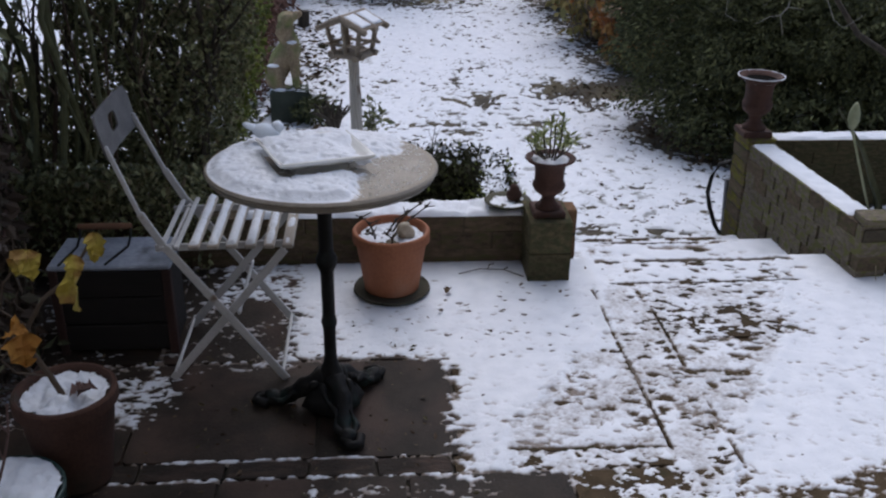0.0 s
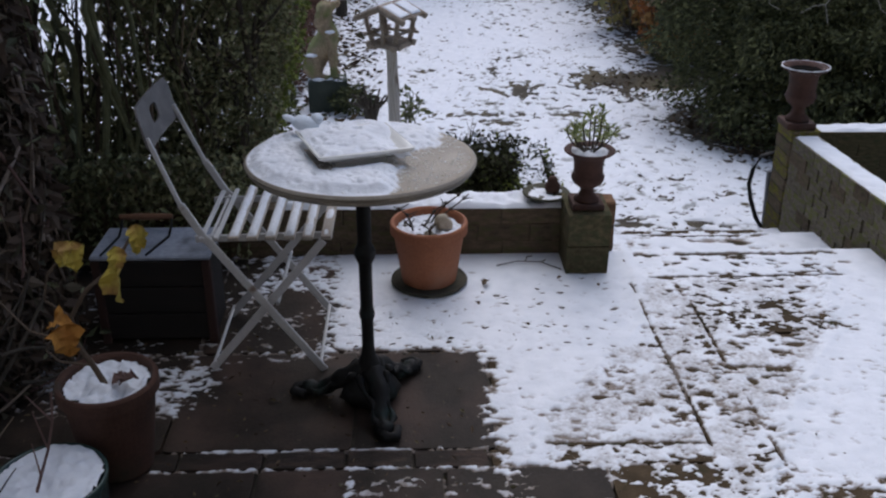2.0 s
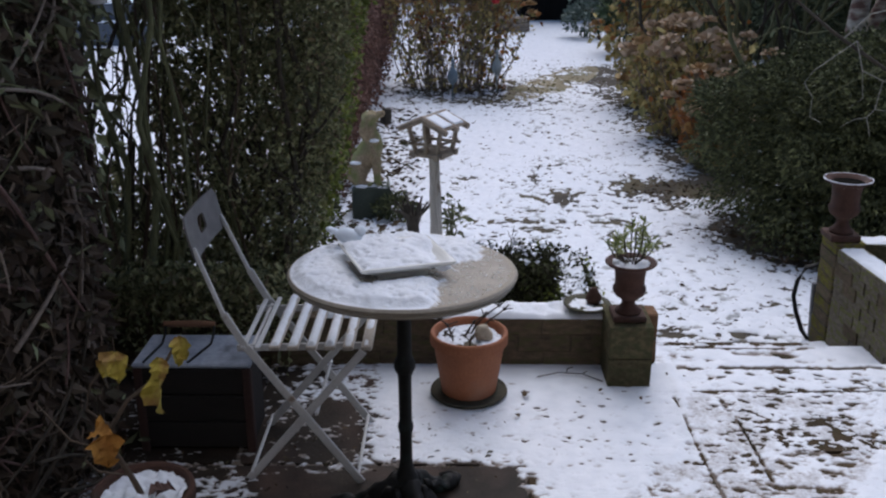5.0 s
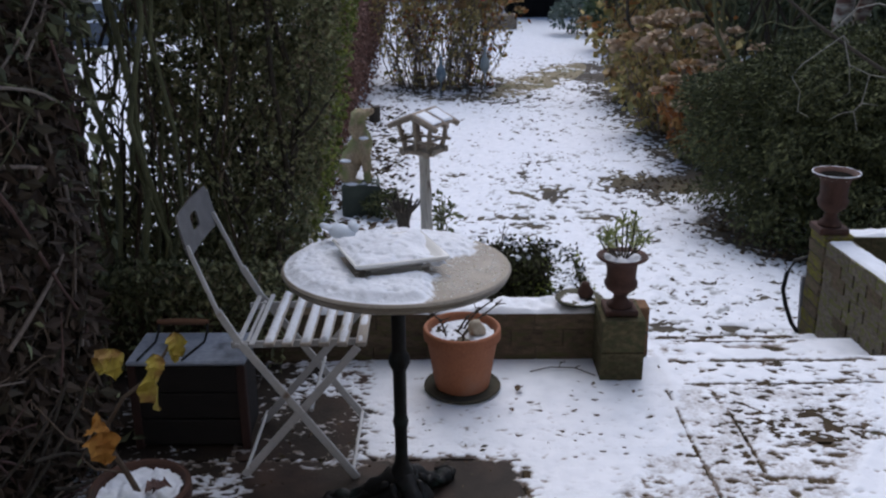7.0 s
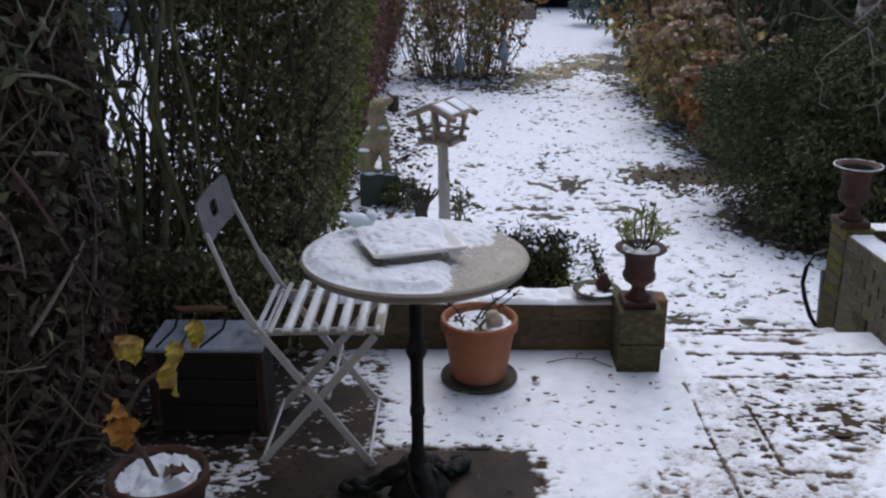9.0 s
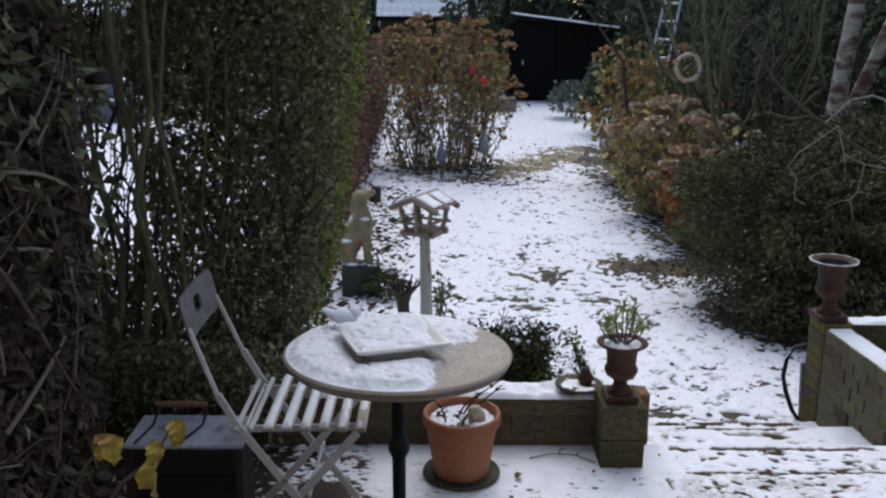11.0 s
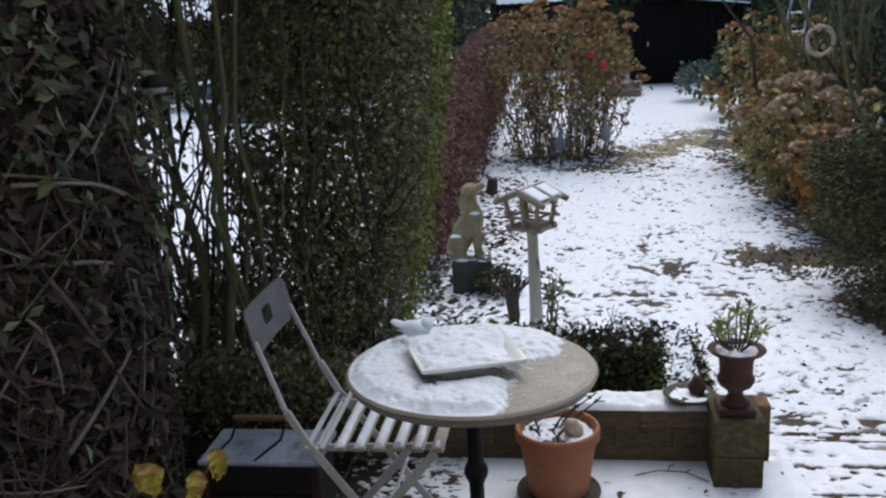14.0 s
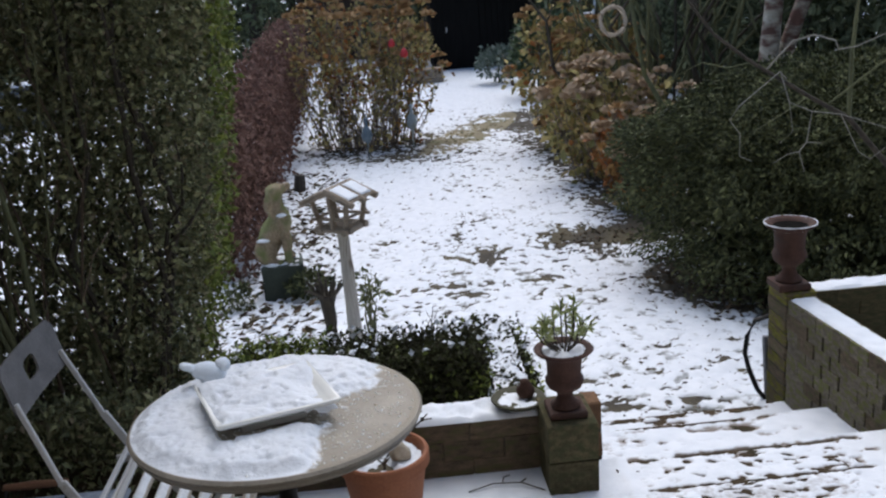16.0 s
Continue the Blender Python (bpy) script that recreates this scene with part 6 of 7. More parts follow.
for sgn in (-1, 1):
    for k in range(2):
        yk = (-0.5 + k) * RL * 1.03
        bm = bmesh.new()
        n0 = Vector((0, yk, zr - 0.004))
        n1 = Vector((sgn * RW, yk, ze))
        m = (n1 - n0).normalized()
        rot = Matrix((m, Vector((0, 1, 0)), m.cross(Vector((0, 1, 0))))).transposed()
        box(bm, (n0 + n1) / 2, ((n1 - n0).length, RL * 0.90, 0.012), 0.004, rot=rot)
        part("roof_board", bm, ROOF_WOOD, bt)
    for y in (-RL - 0.004, 0.0, RL + 0.004):
        bm = bmesh.new()
        tube(bm, bent((0, y, zr - 0.004), (sgn * (RW + 0.018), y, ze - 0.014), srng, 4, 0.02), [0.019, 0.020, 0.020, 0.018], 8)
        part("rafter", bm, ROOF_WOOD, bt)
bm = bmesh.new()
tube(bm, [(0, -RL - 0.012, zr), (0, RL + 0.012, zr)], 0.015, 8)
part("ridge_log", bm, ROOF_WOOD, bt)
slope = math.atan2(zr - ze, RW)
for sgn in (-1, 1):
    for ya, yb in ((-0.122, -0.016), (0.016, 0.122)):
        def rs(X, Y, ya=ya, yb=yb, s=sgn):
            nn = fbm(X + 4 * s, Y, 0.05, 140, 3)
            e = np.minimum(np.minimum(X - 0.012, 0.150 - X), np.minimum(Y - ya, yb - Y)) / 0.012
            return 0.0075 + 0.012 * np.clip(e + nn - 0.4, -0.3, 0.8)
        s = part("snow", sheet("snow", np.linspace(0.012, 0.150, 24), np.linspace(ya, yb, 16), rs), SNOW)
        base = Matrix.Translation((-0.375, 5.76, 0)) @ Matrix.Rotation(radians(-30), 4, "Z") @ Matrix.Translation((0, 0, zr + 0.002))
        flip = Matrix.Rotation(slope, 4, "Y") if sgn > 0 else Matrix.Rotation(math.pi, 4, "Z") @ Matrix.Rotation(slope, 4, "Y")
        s.matrix_world = base @ flip
        tagged(s, "strip of snow lying on a bird table roof", "snow", kind="stuff")

# pollard and a thin shrub beside the post
pol = thing("pollarded_stump", "short dark pollarded stump with cut twigs", "stump", (-0.52, 6.05, -0.53))
bm = bmesh.new()
tube(bm, [(0, 0, 0), (0.005, 0, 0.12), (-0.005, 0, 0.22), (0.0, 0, 0.30)], [0.045, 0.038, 0.042, 0.06], 10)
part("trunk", bm, BARK, pol)
for i in range(22):
    a0, e = srng.uniform(0, 6.28), srng.uniform(0.5, 1.4)
    L = srng.uniform(0.06, 0.17)
    bm = bmesh.new()
    q = Vector((0.035 * math.cos(a0), 0.035 * math.sin(a0), 0.28))
    tube(bm, bent(q, q + Vector((math.cos(a0) * math.cos(e), math.sin(a0) * math.cos(e), math.sin(e))) * L, srng, 4, 0.08), taper(0.011, 4, 0.6), 6)
    part("twig", bm, BARK, pol)


def shrub(name, label, at, rx, ry, h, n, size, leaf, seed, stems=10, low=0.15, aspect=0.5, bark=GREEN_BARK, shell=0.6, droop=0.3, lump=0.25, category="shrub", full=0.0):
    """Stems from the base and leaves filling a lumpy dome."""
    t = thing(name, label, category, at)
    g = np.random.default_rng(seed)
    d = g.normal(size=(n, 3))
    d /= np.linalg.norm(d, axis=1)[:, None]
    d[:, 2] = np.abs(d[:, 2]) ** 0.8 * np.where(g.random(n) < 0.82, 1, -0.55)
    if full:
        d /= ((np.abs(d) ** full).sum(1) ** (1 / full))[:, None]
    q = shell + (1 - shell) * g.random(n) ** 0.6
    az = np.arctan2(d[:, 1], d[:, 0])
    q = q * (1 + lump * (fbm(az * 1.3 + 9, d[:, 2] * 1.3 + 5, 0.33, seed, 3) - 0.5) * 2)
    c = low * h + 0.32 * h
    P = np.stack([d[:, 0] * q * rx, d[:, 1] * q * ry, c + d[:, 2] * q * (h - c)], 1)
    P = P[P[:, 2] > 0.02]
    o = P - np.array([0, 0, c])
    o /= np.linalg.norm(o, axis=1)[:, None] + 1e-6
    part("foliage", leaves("foliage", P, size, seed + 1, aspect=aspect, droop=droop, out=o, lean=0.45), leaf, t)
    s = random.Random(seed)
    for i in range(stems):
        a0, e = s.uniform(0, 6.28), s.uniform(0.0, 0.75)
        bm = bmesh.new()
        b0 = Vector((0.15 * rx * math.cos(a0), 0.15 * ry * math.sin(a0), 0))
        b1 = Vector((e * rx * math.cos(a0), e * ry * math.sin(a0), h * s.uniform(0.6, 0.92)))
        line = bent(b0, b1, s, 6, 0.06)
        tube(bm, line, taper(0.012 * h + 0.003, 6, 0.35), 6)
        for k in (2, 3, 4):
            tube(bm, bent(line[k], line[k] + Vector((s.uniform(-0.3, 0.3) * rx, s.uniform(-0.3, 0.3) * ry, s.uniform(0.1, 0.3) * h)), s, 4, 0.1), taper(0.006 * h + 0.001, 4), 5)
        part("stem", bm, bark, t)
    return t


shrub("young_shrub", "thin young shrub with sparse pale green leaves", (-0.27, 6.06, -0.54), 0.10, 0.10, 0.44, 150, 0.04, URN_SHRUB, 50, 8, shell=0.3)
shrub("ground_cover", "low dark evergreen clump at the foot of a plinth", (-0.70, 7.05, -0.62), 0.17, 0.15, 0.24, 420, 0.045, RHODO_LEAF, 52, 4, shell=0.3)
shrub("ground_cover", "low dark evergreen clump at the foot of a plinth", (-1.2, 6.95, -0.62), 0.12, 0.2, 0.2, 260, 0.045, RHODO_LEAF, 53, 4, shell=0.3)

# seated stone figure on a plinth, kept plain
pl = part("plinth", box(bmesh.new(), (0, 0, 0.145), (0.30, 0.28, 0.29), 0.012), PLINTH)
pl.location, pl.rotation_euler = (-0.905, 7.22, -0.63), (0, 0, radians(6))
tagged(pl, "dark mossy stone block under a garden statue", "plinth")
snow_on("snow", -1.045, -0.77, 7.09, 7.35, -0.341, 0.02, 0.014, 0.7, 81, label="snow on a stone plinth")
bm = bmesh.new()


def lump(c, r, turn=0.0):
    tmp = bmesh.new()
    bmesh.ops.create_uvsphere(tmp, u_segments=20, v_segments=14, radius=1.0)
    bmesh.ops.transform(tmp, matrix=Matrix.Translation(c) @ Matrix.Rotation(radians(turn), 4, "Y") @ Matrix.Diagonal((*r, 1)), verts=tmp.verts)
    me = mesh_of(tmp, "lump")
    bm.from_mesh(me)


lump((-0.055, 0.0, 0.185), (0.088, 0.095, 0.185), 24)
lump((0.030, -0.01, 0.285), (0.072, 0.085, 0.125), 8)
lump((0.000, -0.02, 0.415), (0.062, 0.060, 0.115), 6)
lump((0.012, -0.025, 0.520), (0.072, 0.060, 0.056), -14)
lump((0.075, -0.03, 0.545), (0.048, 0.036, 0.030), -24)
lump((0.105, -0.032, 0.560), (0.024, 0.030, 0.024), -24)
lump((-0.038, -0.080, 0.455), (0.030, 0.017, 0.070), 12)
lump((-0.038, 0.035, 0.455), (0.030, 0.017, 0.070), 12)
lump((-0.098, -0.080, 0.095), (0.078, 0.058, 0.095), -10)
lump((-0.092, 0.07, 0.095), (0.072, 0.05, 0.095), -10)
lump((-0.045, -0.105, 0.020), (0.075, 0.032, 0.024))
tube(bm, [(0.048, -0.060, 0.29), (0.056, -0.068, 0.15), (0.058, -0.072, 0.03), (0.082, -0.09, 0.005)], [0.042, 0.032, 0.028, 0.028], 12)
tube(bm, [(0.046, 0.035, 0.29), (0.054, 0.04, 0.15), (0.058, 0.04, 0.03), (0.080, 0.03, 0.005)], [0.042, 0.032, 0.028, 0.028], 12)
rough_form = new("rough_form", mesh_of(bm, "rough_form"))
skin = rough_form.modifiers.new("skin", "REMESH")
skin.mode, skin.voxel_size = "VOXEL", 0.008
bpy.context.view_layer.update()
closed = bpy.data.meshes.new_from_object(rough_form.evaluated_get(bpy.context.evaluated_depsgraph_get()))
bpy.data.objects.remove(rough_form)
bm = bmesh.new()
bm.from_mesh(closed)
bmesh.ops.smooth_vert(bm, verts=bm.verts, factor=0.5, use_axis_x=True, use_axis_y=True, use_axis_z=True)
bm.normal_update()
for v in bm.verts:
    v.co += v.normal * (0.007 * noise.noise(v.co * 22) + 0.004 * noise.noise(v.co * 60))
st = part("statue", bm, STONE_STATUE, smooth=True)
st.location, st.scale = (-0.905, 7.22, -0.343), (1.0, 0.95, 1.0)
tagged(st, "weathered lichened stone statue on a dark block", "statue")
for c, r in (((-1.005, 7.135, -0.160), (0.046, 0.034, 0.013)), ((-0.862, 7.150, 0.012), (0.036, 0.026, 0.014)), ((-0.96, 7.10, -0.335), (0.05, 0.03, 0.014))):
    bm = bmesh.new()
    bmesh.ops.create_icosphere(bm, subdivisions=3, radius=1.0)
    for v in bm.verts:
        k = 1 + 0.25 * noise.noise(v.co * 2.2 + Vector(c))
        v.co = Vector((v.co.x * r[0] * k, v.co.y * r[1] * k, v.co.z * r[2] * k))
    fleck = part("snow", bm, SNOW, at=c, smooth=True)
    tagged(fleck, "small pad of snow caught on a stone statue", "snow", kind="stuff")
bm = bmesh.new()
tube(bm, [(0, 0, 0), (0.01, 0, 0.10), (0.02, 0, 0.19)], [0.07, 0.065, 0.055], 12)
sp = part("tree_stump", bm, BARK)
sp.location = (-1.06, 11.0, -0.68)
tagged(sp, "small dark sawn tree stump in the snow", "stump")

# copper beech hedge along the boundary
beech = thing("beech_hedge", "long copper-brown winter beech hedge", "hedge", (-1.4, 15, -0.7))
g = np.random.default_rng(61)
n = 42000
y = 7.6 + 15.0 * g.random(n) ** 1.2
x = np.interp(y, [7.6, 11.5, 15, 22.6], [-1.20, -1.25, -1.30, -1.62]) - 0.55 * g.random(n) ** 1.3 + 0.05 * g.normal(size=n)
h = np.interp(y, [7.6, 11, 17], [0.80, 0.92, 1.0]) * (1.42 + 0.10 * (fbm(x, y, 0.5, 160, 3) - 0.5)) * g.random(n) ** 0.85
P = np.stack([x + 1.4, y - 15, h + 0.05], 1)
part("foliage", leaves("foliage", P, 0.055, 62, aspect=0.5, droop=0.6), BEECH_LEAF, beech)
srng = random.Random(13)
for i in range(40):
    yy = 7.7 + 0.36 * i
    xx = np.interp(yy, [7.6, 15, 22.6], [-1.45, -1.58, -1.9])
    bm = bmesh.new()
    tube(bm, bent((xx + 1.4, yy - 15, -0.05), (xx + 1.4 + srng.uniform(-0.2, 0.2), yy - 15, 1.35), srng, 5, 0.05), taper(0.016, 5), 6)
    part("stem", bm, BARK, beech)


def hydrangea(label, at, rx, ry, h, canes, per, seed, head_mat, orange=0.2, head=0.075, legs=0.25, drop=0.30, leaf=0.075, foot=0.25, low=0.14):
    """Canes that fan out from the base, each with leaves along it and a dry flower head of many florets at its end."""
    t = thing("hydrangea", label, "shrub", at, group="hydrangeas")
    g, s = np.random.default_rng(seed), random.Random(seed)
    spots, dead = [], []
    for i in range(canes):
        a0, e = s.uniform(0, 6.28), math.sqrt(s.random())
        reach = 0.80 + 0.34 * float(fbm(np.array([a0 * 0.9]), np.array([e * 2.0]), 0.8, seed, 2)[0]) + s.uniform(-0.05, 0.05)
        high = h * (1.0 - drop * e * e) * (1 - 0.46 * s.random() ** 1.7)
        top = Vector((e * rx * reach * math.cos(a0), e * ry * reach * math.sin(a0), high))
        base = Vector((foot * rx * e * math.cos(a0) + s.uniform(-0.06, 0.06), foot * ry * e * math.sin(a0) + s.uniform(-0.06, 0.06), 0))
        line = bent(base, top, s, 6, 0.08)
        bm = bmesh.new()
        tube(bm, line, taper(0.0075, 6, 0.45), 5)
        part("cane", bm, CANE_PALE if s.random() < 0.85 else DEAD_STEM, t)
        for k in range(per):
            u = legs + (1 - legs) * s.random() ** 0.8 if s.random() > low else 0.75 * s.random()
            j = min(4, int(u * 5))
            q = line[j].lerp(line[j + 1], u * 5 - j) + Vector((s.gauss(0, 0.055), s.gauss(0, 0.055), s.gauss(0, 0.03)))
            (dead if s.random() < 0.13 - 0.07 * u else spots).append(q)
        if s.random() < 0.72:
            m = 44
            d = g.normal(size=(m, 3))
            d[:, 2] = np.abs(d[:, 2]) * 0.9 - 0.2
            d /= np.linalg.norm(d, axis=1)[:, None]
            w = np.cross(d, g.normal(size=(m, 3)))
            w /= np.linalg.norm(w, axis=1)[:, None]
            size = head * s.uniform(0.7, 1.2) * g.uniform(0.75, 1.15, (m, 1))
            flat, c = np.array([1.0, 1.0, 0.62]), np.array(top)
            V = np.concatenate([[c - np.array([0, 0, 0.01])], c + (0.86 * d + 0.26 * w) * size * flat, c + d * size * flat, c + (0.86 * d - 0.26 * w) * size * flat])
            k = np.arange(m)[:, None]
            F = np.concatenate([np.concatenate([0 * k, 1 + k, 1 + m + k], 1), np.concatenate([0 * k, 1 + m + k, 1 + 2 * m + k], 1)])
            part("flower_head", soup("flower_head", V, F), head_mat if s.random() < 0.82 else HYD_HEAD_TAN, t)
    P = np.array([tuple(q) for q in spots])
    P = P[P[:, 2] > 0.03]
    turned = g.random(len(P)) < orange * (0.2 + 1.6 * smooth(0.45, 0.62, fbm(P[:, 0] + 7, P[:, 2], 0.35, seed, 2)))
    part("foliage", leaves("foliage", P[~turned], leaf, seed + 1, aspect=0.62, droop=0.8), HYD_LEAF, t, "yellowing leaves")
    if turned.any():
        part("turned_foliage", leaves("turned_foliage", P[turned], leaf, seed + 2, aspect=0.62, droop=0.8), HYD_ORANGE, t, "orange turned leaves")
    D = np.array([tuple(q) for q in dead])
    part("dead_foliage", leaves("dead_foliage", D[D[:, 2] > 0.03], leaf * 0.9, seed + 3, aspect=0.5, droop=0.9), DEAD_LEAF, t, "withered brown leaves")
    return t


hydrangea("tall russet hydrangea with dry flower heads and yellow leaves", (-0.26, 13.85, -0.74), 1.18, 0.8, 2.16, 140, 36, 64, HYD_HEAD_TAN, 0.16, 0.10, 0.34, 0.16, 0.066, 0.60, 0.34)
hydrangea("spreading hydrangea with pale dry flower heads", (2.28, 10.3, -0.68), 0.80, 0.75, 1.34, 72, 34, 66, HYD_HEAD, 0.06, 0.118, 0.10, 0.26, 0.08, 0.4)
hydrangea("hydrangea with orange leaves and tan flower heads", (2.30, 8.9, -0.65), 0.60, 0.5, 1.0, 46, 38, 68, HYD_HEAD, 0.55, 0.09, 0.08, 0.30, 0.085)
hydrangea("yellow-brown hydrangea behind the others", (2.35, 12.3, -0.72), 0.90, 0.8, 1.98, 84, 40, 70, HYD_HEAD_TAN, 0.08, 0.09, 0.12, 0.30, 0.09)
shrub("laurel", "dense green laurel bush near a shed", (2.98, 17.5, -0.76), 0.66, 0.8, 1.45, 3000, 0.11, mat("laurel_leaf", (0.03, 0.055, 0.02), (0.07, 0.11, 0.04), rough=0.5, bump=0, island=((0.022, 0.038, 0.015), (0.050, 0.080, 0.028), (0.10, 0.14, 0.05))), 72, 8)
shrub("grey_green_bush", "small grey-green bush beside a shed door", (2.45, 20.0, -0.78), 0.5, 0.5, 0.75, 900, 0.09, mat("grey_green_leaf", (0.06, 0.09, 0.07), (0.14, 0.18, 0.14), rough=0.6, bump=0, island=((0.05, 0.075, 0.055), (0.12, 0.155, 0.12), (0.20, 0.23, 0.20))), 73, 6)
shrub("rhododendron", "large dark evergreen dome-shaped bush", (3.30, 6.55, -0.62), 1.72, 1.45, 1.46, 110000, 0.034, RHODO_LEAF, 74, 16, low=0.10, aspect=0.42, shell=0.80, lump=0.24, droop=0.6, full=2.5)
shrub("evergreen_filler", "dark evergreen undergrowth inside a bush", (3.30, 6.55, -0.62), 1.38, 1.2, 1.30, 14000, 0.10, RHODO_LEAF, 75, 4, low=0.05, shell=0.4, lump=0.05, full=2.5)

# small things in the borders
def plain_bird_shape(name, label, at, h, material, turn=0):
    bm = lathe([(0.0, 0.0), (0.010, 0.0), (0.009, 0.38 * h), (0.05, 0.44 * h), (0.075, 0.56 * h), (0.055, 0.70 * h), (0.022, 0.78 * h), (0.018, 0.90 * h), (0.028, 0.95 * h), (0.0, h)], 16)
    ob = part(name, bm, material, smooth=True)
    ob.location, ob.rotation_euler = at, (0, 0, radians(turn))
    return tagged(ob, label, "ornament")


BLUE_METAL = mat("blue_grey_metal", (0.085, 0.12, 0.15), (0.17, 0.22, 0.25), scale=8, rough=0.5, bump=0.2)
plain_bird_shape("garden_figure", "slim blue-grey metal garden figure", (-0.28, 12.62, -0.70), 0.56, BLUE_METAL)
# the second shape is a plain stand-in for a grey chair-like thing
plain_bird_shape("garden_figure", "slim pale grey metal stand-in for a chair-like thing", (0.33, 13.3, -0.71), 0.60, mat("pale_metal", (0.26, 0.30, 0.30), (0.42, 0.46, 0.45), rough=0.5))
RED = mat("red_plastic", (0.40, 0.02, 0.025), (0.55, 0.04, 0.045), rough=0.4, bump=0)
for q, s in (((0.14, 13.02, 0.66), 0.048), ((0.29, 13.0, 0.52), 0.055)):
    bm = lathe([(0.0, 0.0), (s * 0.7, 0.01), (s, s * 0.6), (s * 0.8, s * 1.5), (s * 0.3, s * 2.2), (0.0, s * 2.3)], 12)
    rd = thing("hanging_decoration", "bright red hanging garden decoration", "decoration", q, group="red hangings")
    part("body", bm, RED, rd, smooth=True)
    bm = bmesh.new()
    tube(bm, [(0, 0, s * 2.2), (0.0, 0.25, 0.35)], 0.004, 5)
    part("cord", bm, BARK, rd)
crate = thing("wooden_planter", "low brown wooden planter beside a shed", "planter", (0.98, 21.2, -0.785))
for k in range(3):
    bm = bmesh.new()
    box(bm, (0, 0, 0.07 + 0.10 * k), (0.75, 0.4, 0.09), 0.01)
    part("board", bm, ROOF_WOOD, crate)
shrub("planted_shrub", "leafy brown shrub growing behind a planter", (0.75, 21.9, -0.785), 0.45, 0.4, 1.3, 700, 0.10, HYD_LEAF, 79, 6)

# shed and house at the end of the garden
shed = thing("garden_shed", "black-stained wooden shed with a snowy roof edge", "shed", (2.6, 23.6, -0.80))
for i in range(17):
    bm = bmesh.new()
    box(bm, (-1.20 + 0.145 * i, 0.0, 0.95), (0.138, 0.03, 1.9), 0.006)
    part("board", bm, SHED_WOOD, shed)
bm = bmesh.new()
box(bm, (0, 0.9, 0.95), (2.5, 1.7, 1.88), 0.01)
part("body", bm, SHED_WOOD, shed)
bm = bmesh.new()
box(bm, (0.12, 0.8, 1.90), (2.5, 2.2, 0.07), 0.01, rot=Matrix.Rotation(radians(7), 3, "Y"))
part("roof", bm, SHED_WOOD, shed)
bm = bmesh.new()
box(bm, (0.12, 0.8, 1.945), (2.48, 2.22, 0.035), 0.012, rot=Matrix.Rotation(radians(7), 3, "Y"), seg=2)
part("roof_snow", bm, SNOW, shed, "snow along the roof edge")
bm = bmesh.new()
box(bm, (-0.92, -0.03, 0.95), (0.03, 0.03, 0.12), 0.008)
dbm = bmesh.new()
box(dbm, (-0.55, -0.02, 0.93), (0.84, 0.016, 1.8), 0.004)
door = part("door", dbm, SHED_WOOD, shed)
part("door_handle", bm, ALU, door)

house = thing("neighbour_house", "dark outbuilding with a snow-dusted pantile roof", "house", (-0.1, 28.5, -0.8))
bm = bmesh.new()
box(bm, (0, 1.5, 0.95), (4.0, 3.2, 1.9), 0.02)
part("wall", bm, mat("dark_brown_wall", (0.03, 0.022, 0.018), (0.06, 0.045, 0.036), rough=0.9), house)


def tiles(X, Y):
    return 1.88 + (Y + 0.4) * 0.75 + 0.03 * np.abs(np.sin(X * math.pi / 0.22)) + 0.05 * (1 - ((Y + 0.4) / 0.30 % 1.0))


part("roof", sheet("roof", np.arange(-2.1, 2.11, 0.055), np.arange(-0.4, 2.4, 0.06), tiles),
          mat("snowy_pantiles", (0.62, 0.68, 0.76), (0.76, 0.80, 0.86), scale=2.5, rough=0.8, third=(0.16, 0.17, 0.20), third_scale=1.6, third_from=0.62, third_to=0.70), house, "pantiles dusted with snow")
bm = bmesh.new()
box(bm, (0, -0.42, 1.87), (4.2, 0.09, 0.10), 0.02)
part("gutter", bm, SHED_WOOD, house)

# snow-covered roof of an outbuilding in the next garden
out = thing("outbuilding", "low dark outbuilding with a snow-covered roof", "outbuilding", (-9.7, 24.0, -0.8))
bm = bmesh.new()
box(bm, (0, 1.2, 0.98), (3.0, 2.2, 1.96), 0.02)
part("wall", bm, SHED_WOOD, out)
bm = bmesh.new()
box(bm, (0, 0.95, 2.36), (3.4, 2.3, 0.07), 0.01, rot=Matrix.Rotation(radians(22), 3, "X"))
part("roof", bm, SHED_WOOD, out)
bm = bmesh.new()
box(bm, (0, 0.92, 2.42), (3.38, 2.26, 0.06), 0.02, rot=Matrix.Rotation(radians(22), 3, "X"), seg=2)
part("roof_snow", bm, SNOW, out, "blue-white snow on the roof")

nh = thing("neighbour_hedge", "pale green clipped hedge in the next garden", "hedge", (-8.6, 21.5, -0.8))
g = np.random.default_rng(88)
n = 9000
P = np.stack([7.0 * (g.random(n) - 0.5), 0.7 * (g.random(n) - 0.5), 1.75 * g.random(n) ** 0.9], 1)
part("foliage", leaves("foliage", P, 0.10, 89, aspect=0.5, droop=0.4),
     mat("pale_hedge_leaf", (0.10, 0.115, 0.06), (0.22, 0.24, 0.12), rough=0.7, bump=0, spec=0.1, island=((0.08, 0.09, 0.05), (0.17, 0.185, 0.10), (0.27, 0.28, 0.17))), nh)
for i in range(12):
    bm = bmesh.new()
    xx = -3.2 + 0.58 * i
    tube(bm, [(xx, 0, -0.05), (xx + 0.05, 0.05, 0.8), (xx - 0.04, 0, 1.6)], [0.03, 0.024, 0.012], 6)
    part("stem", bm, BARK, nh)

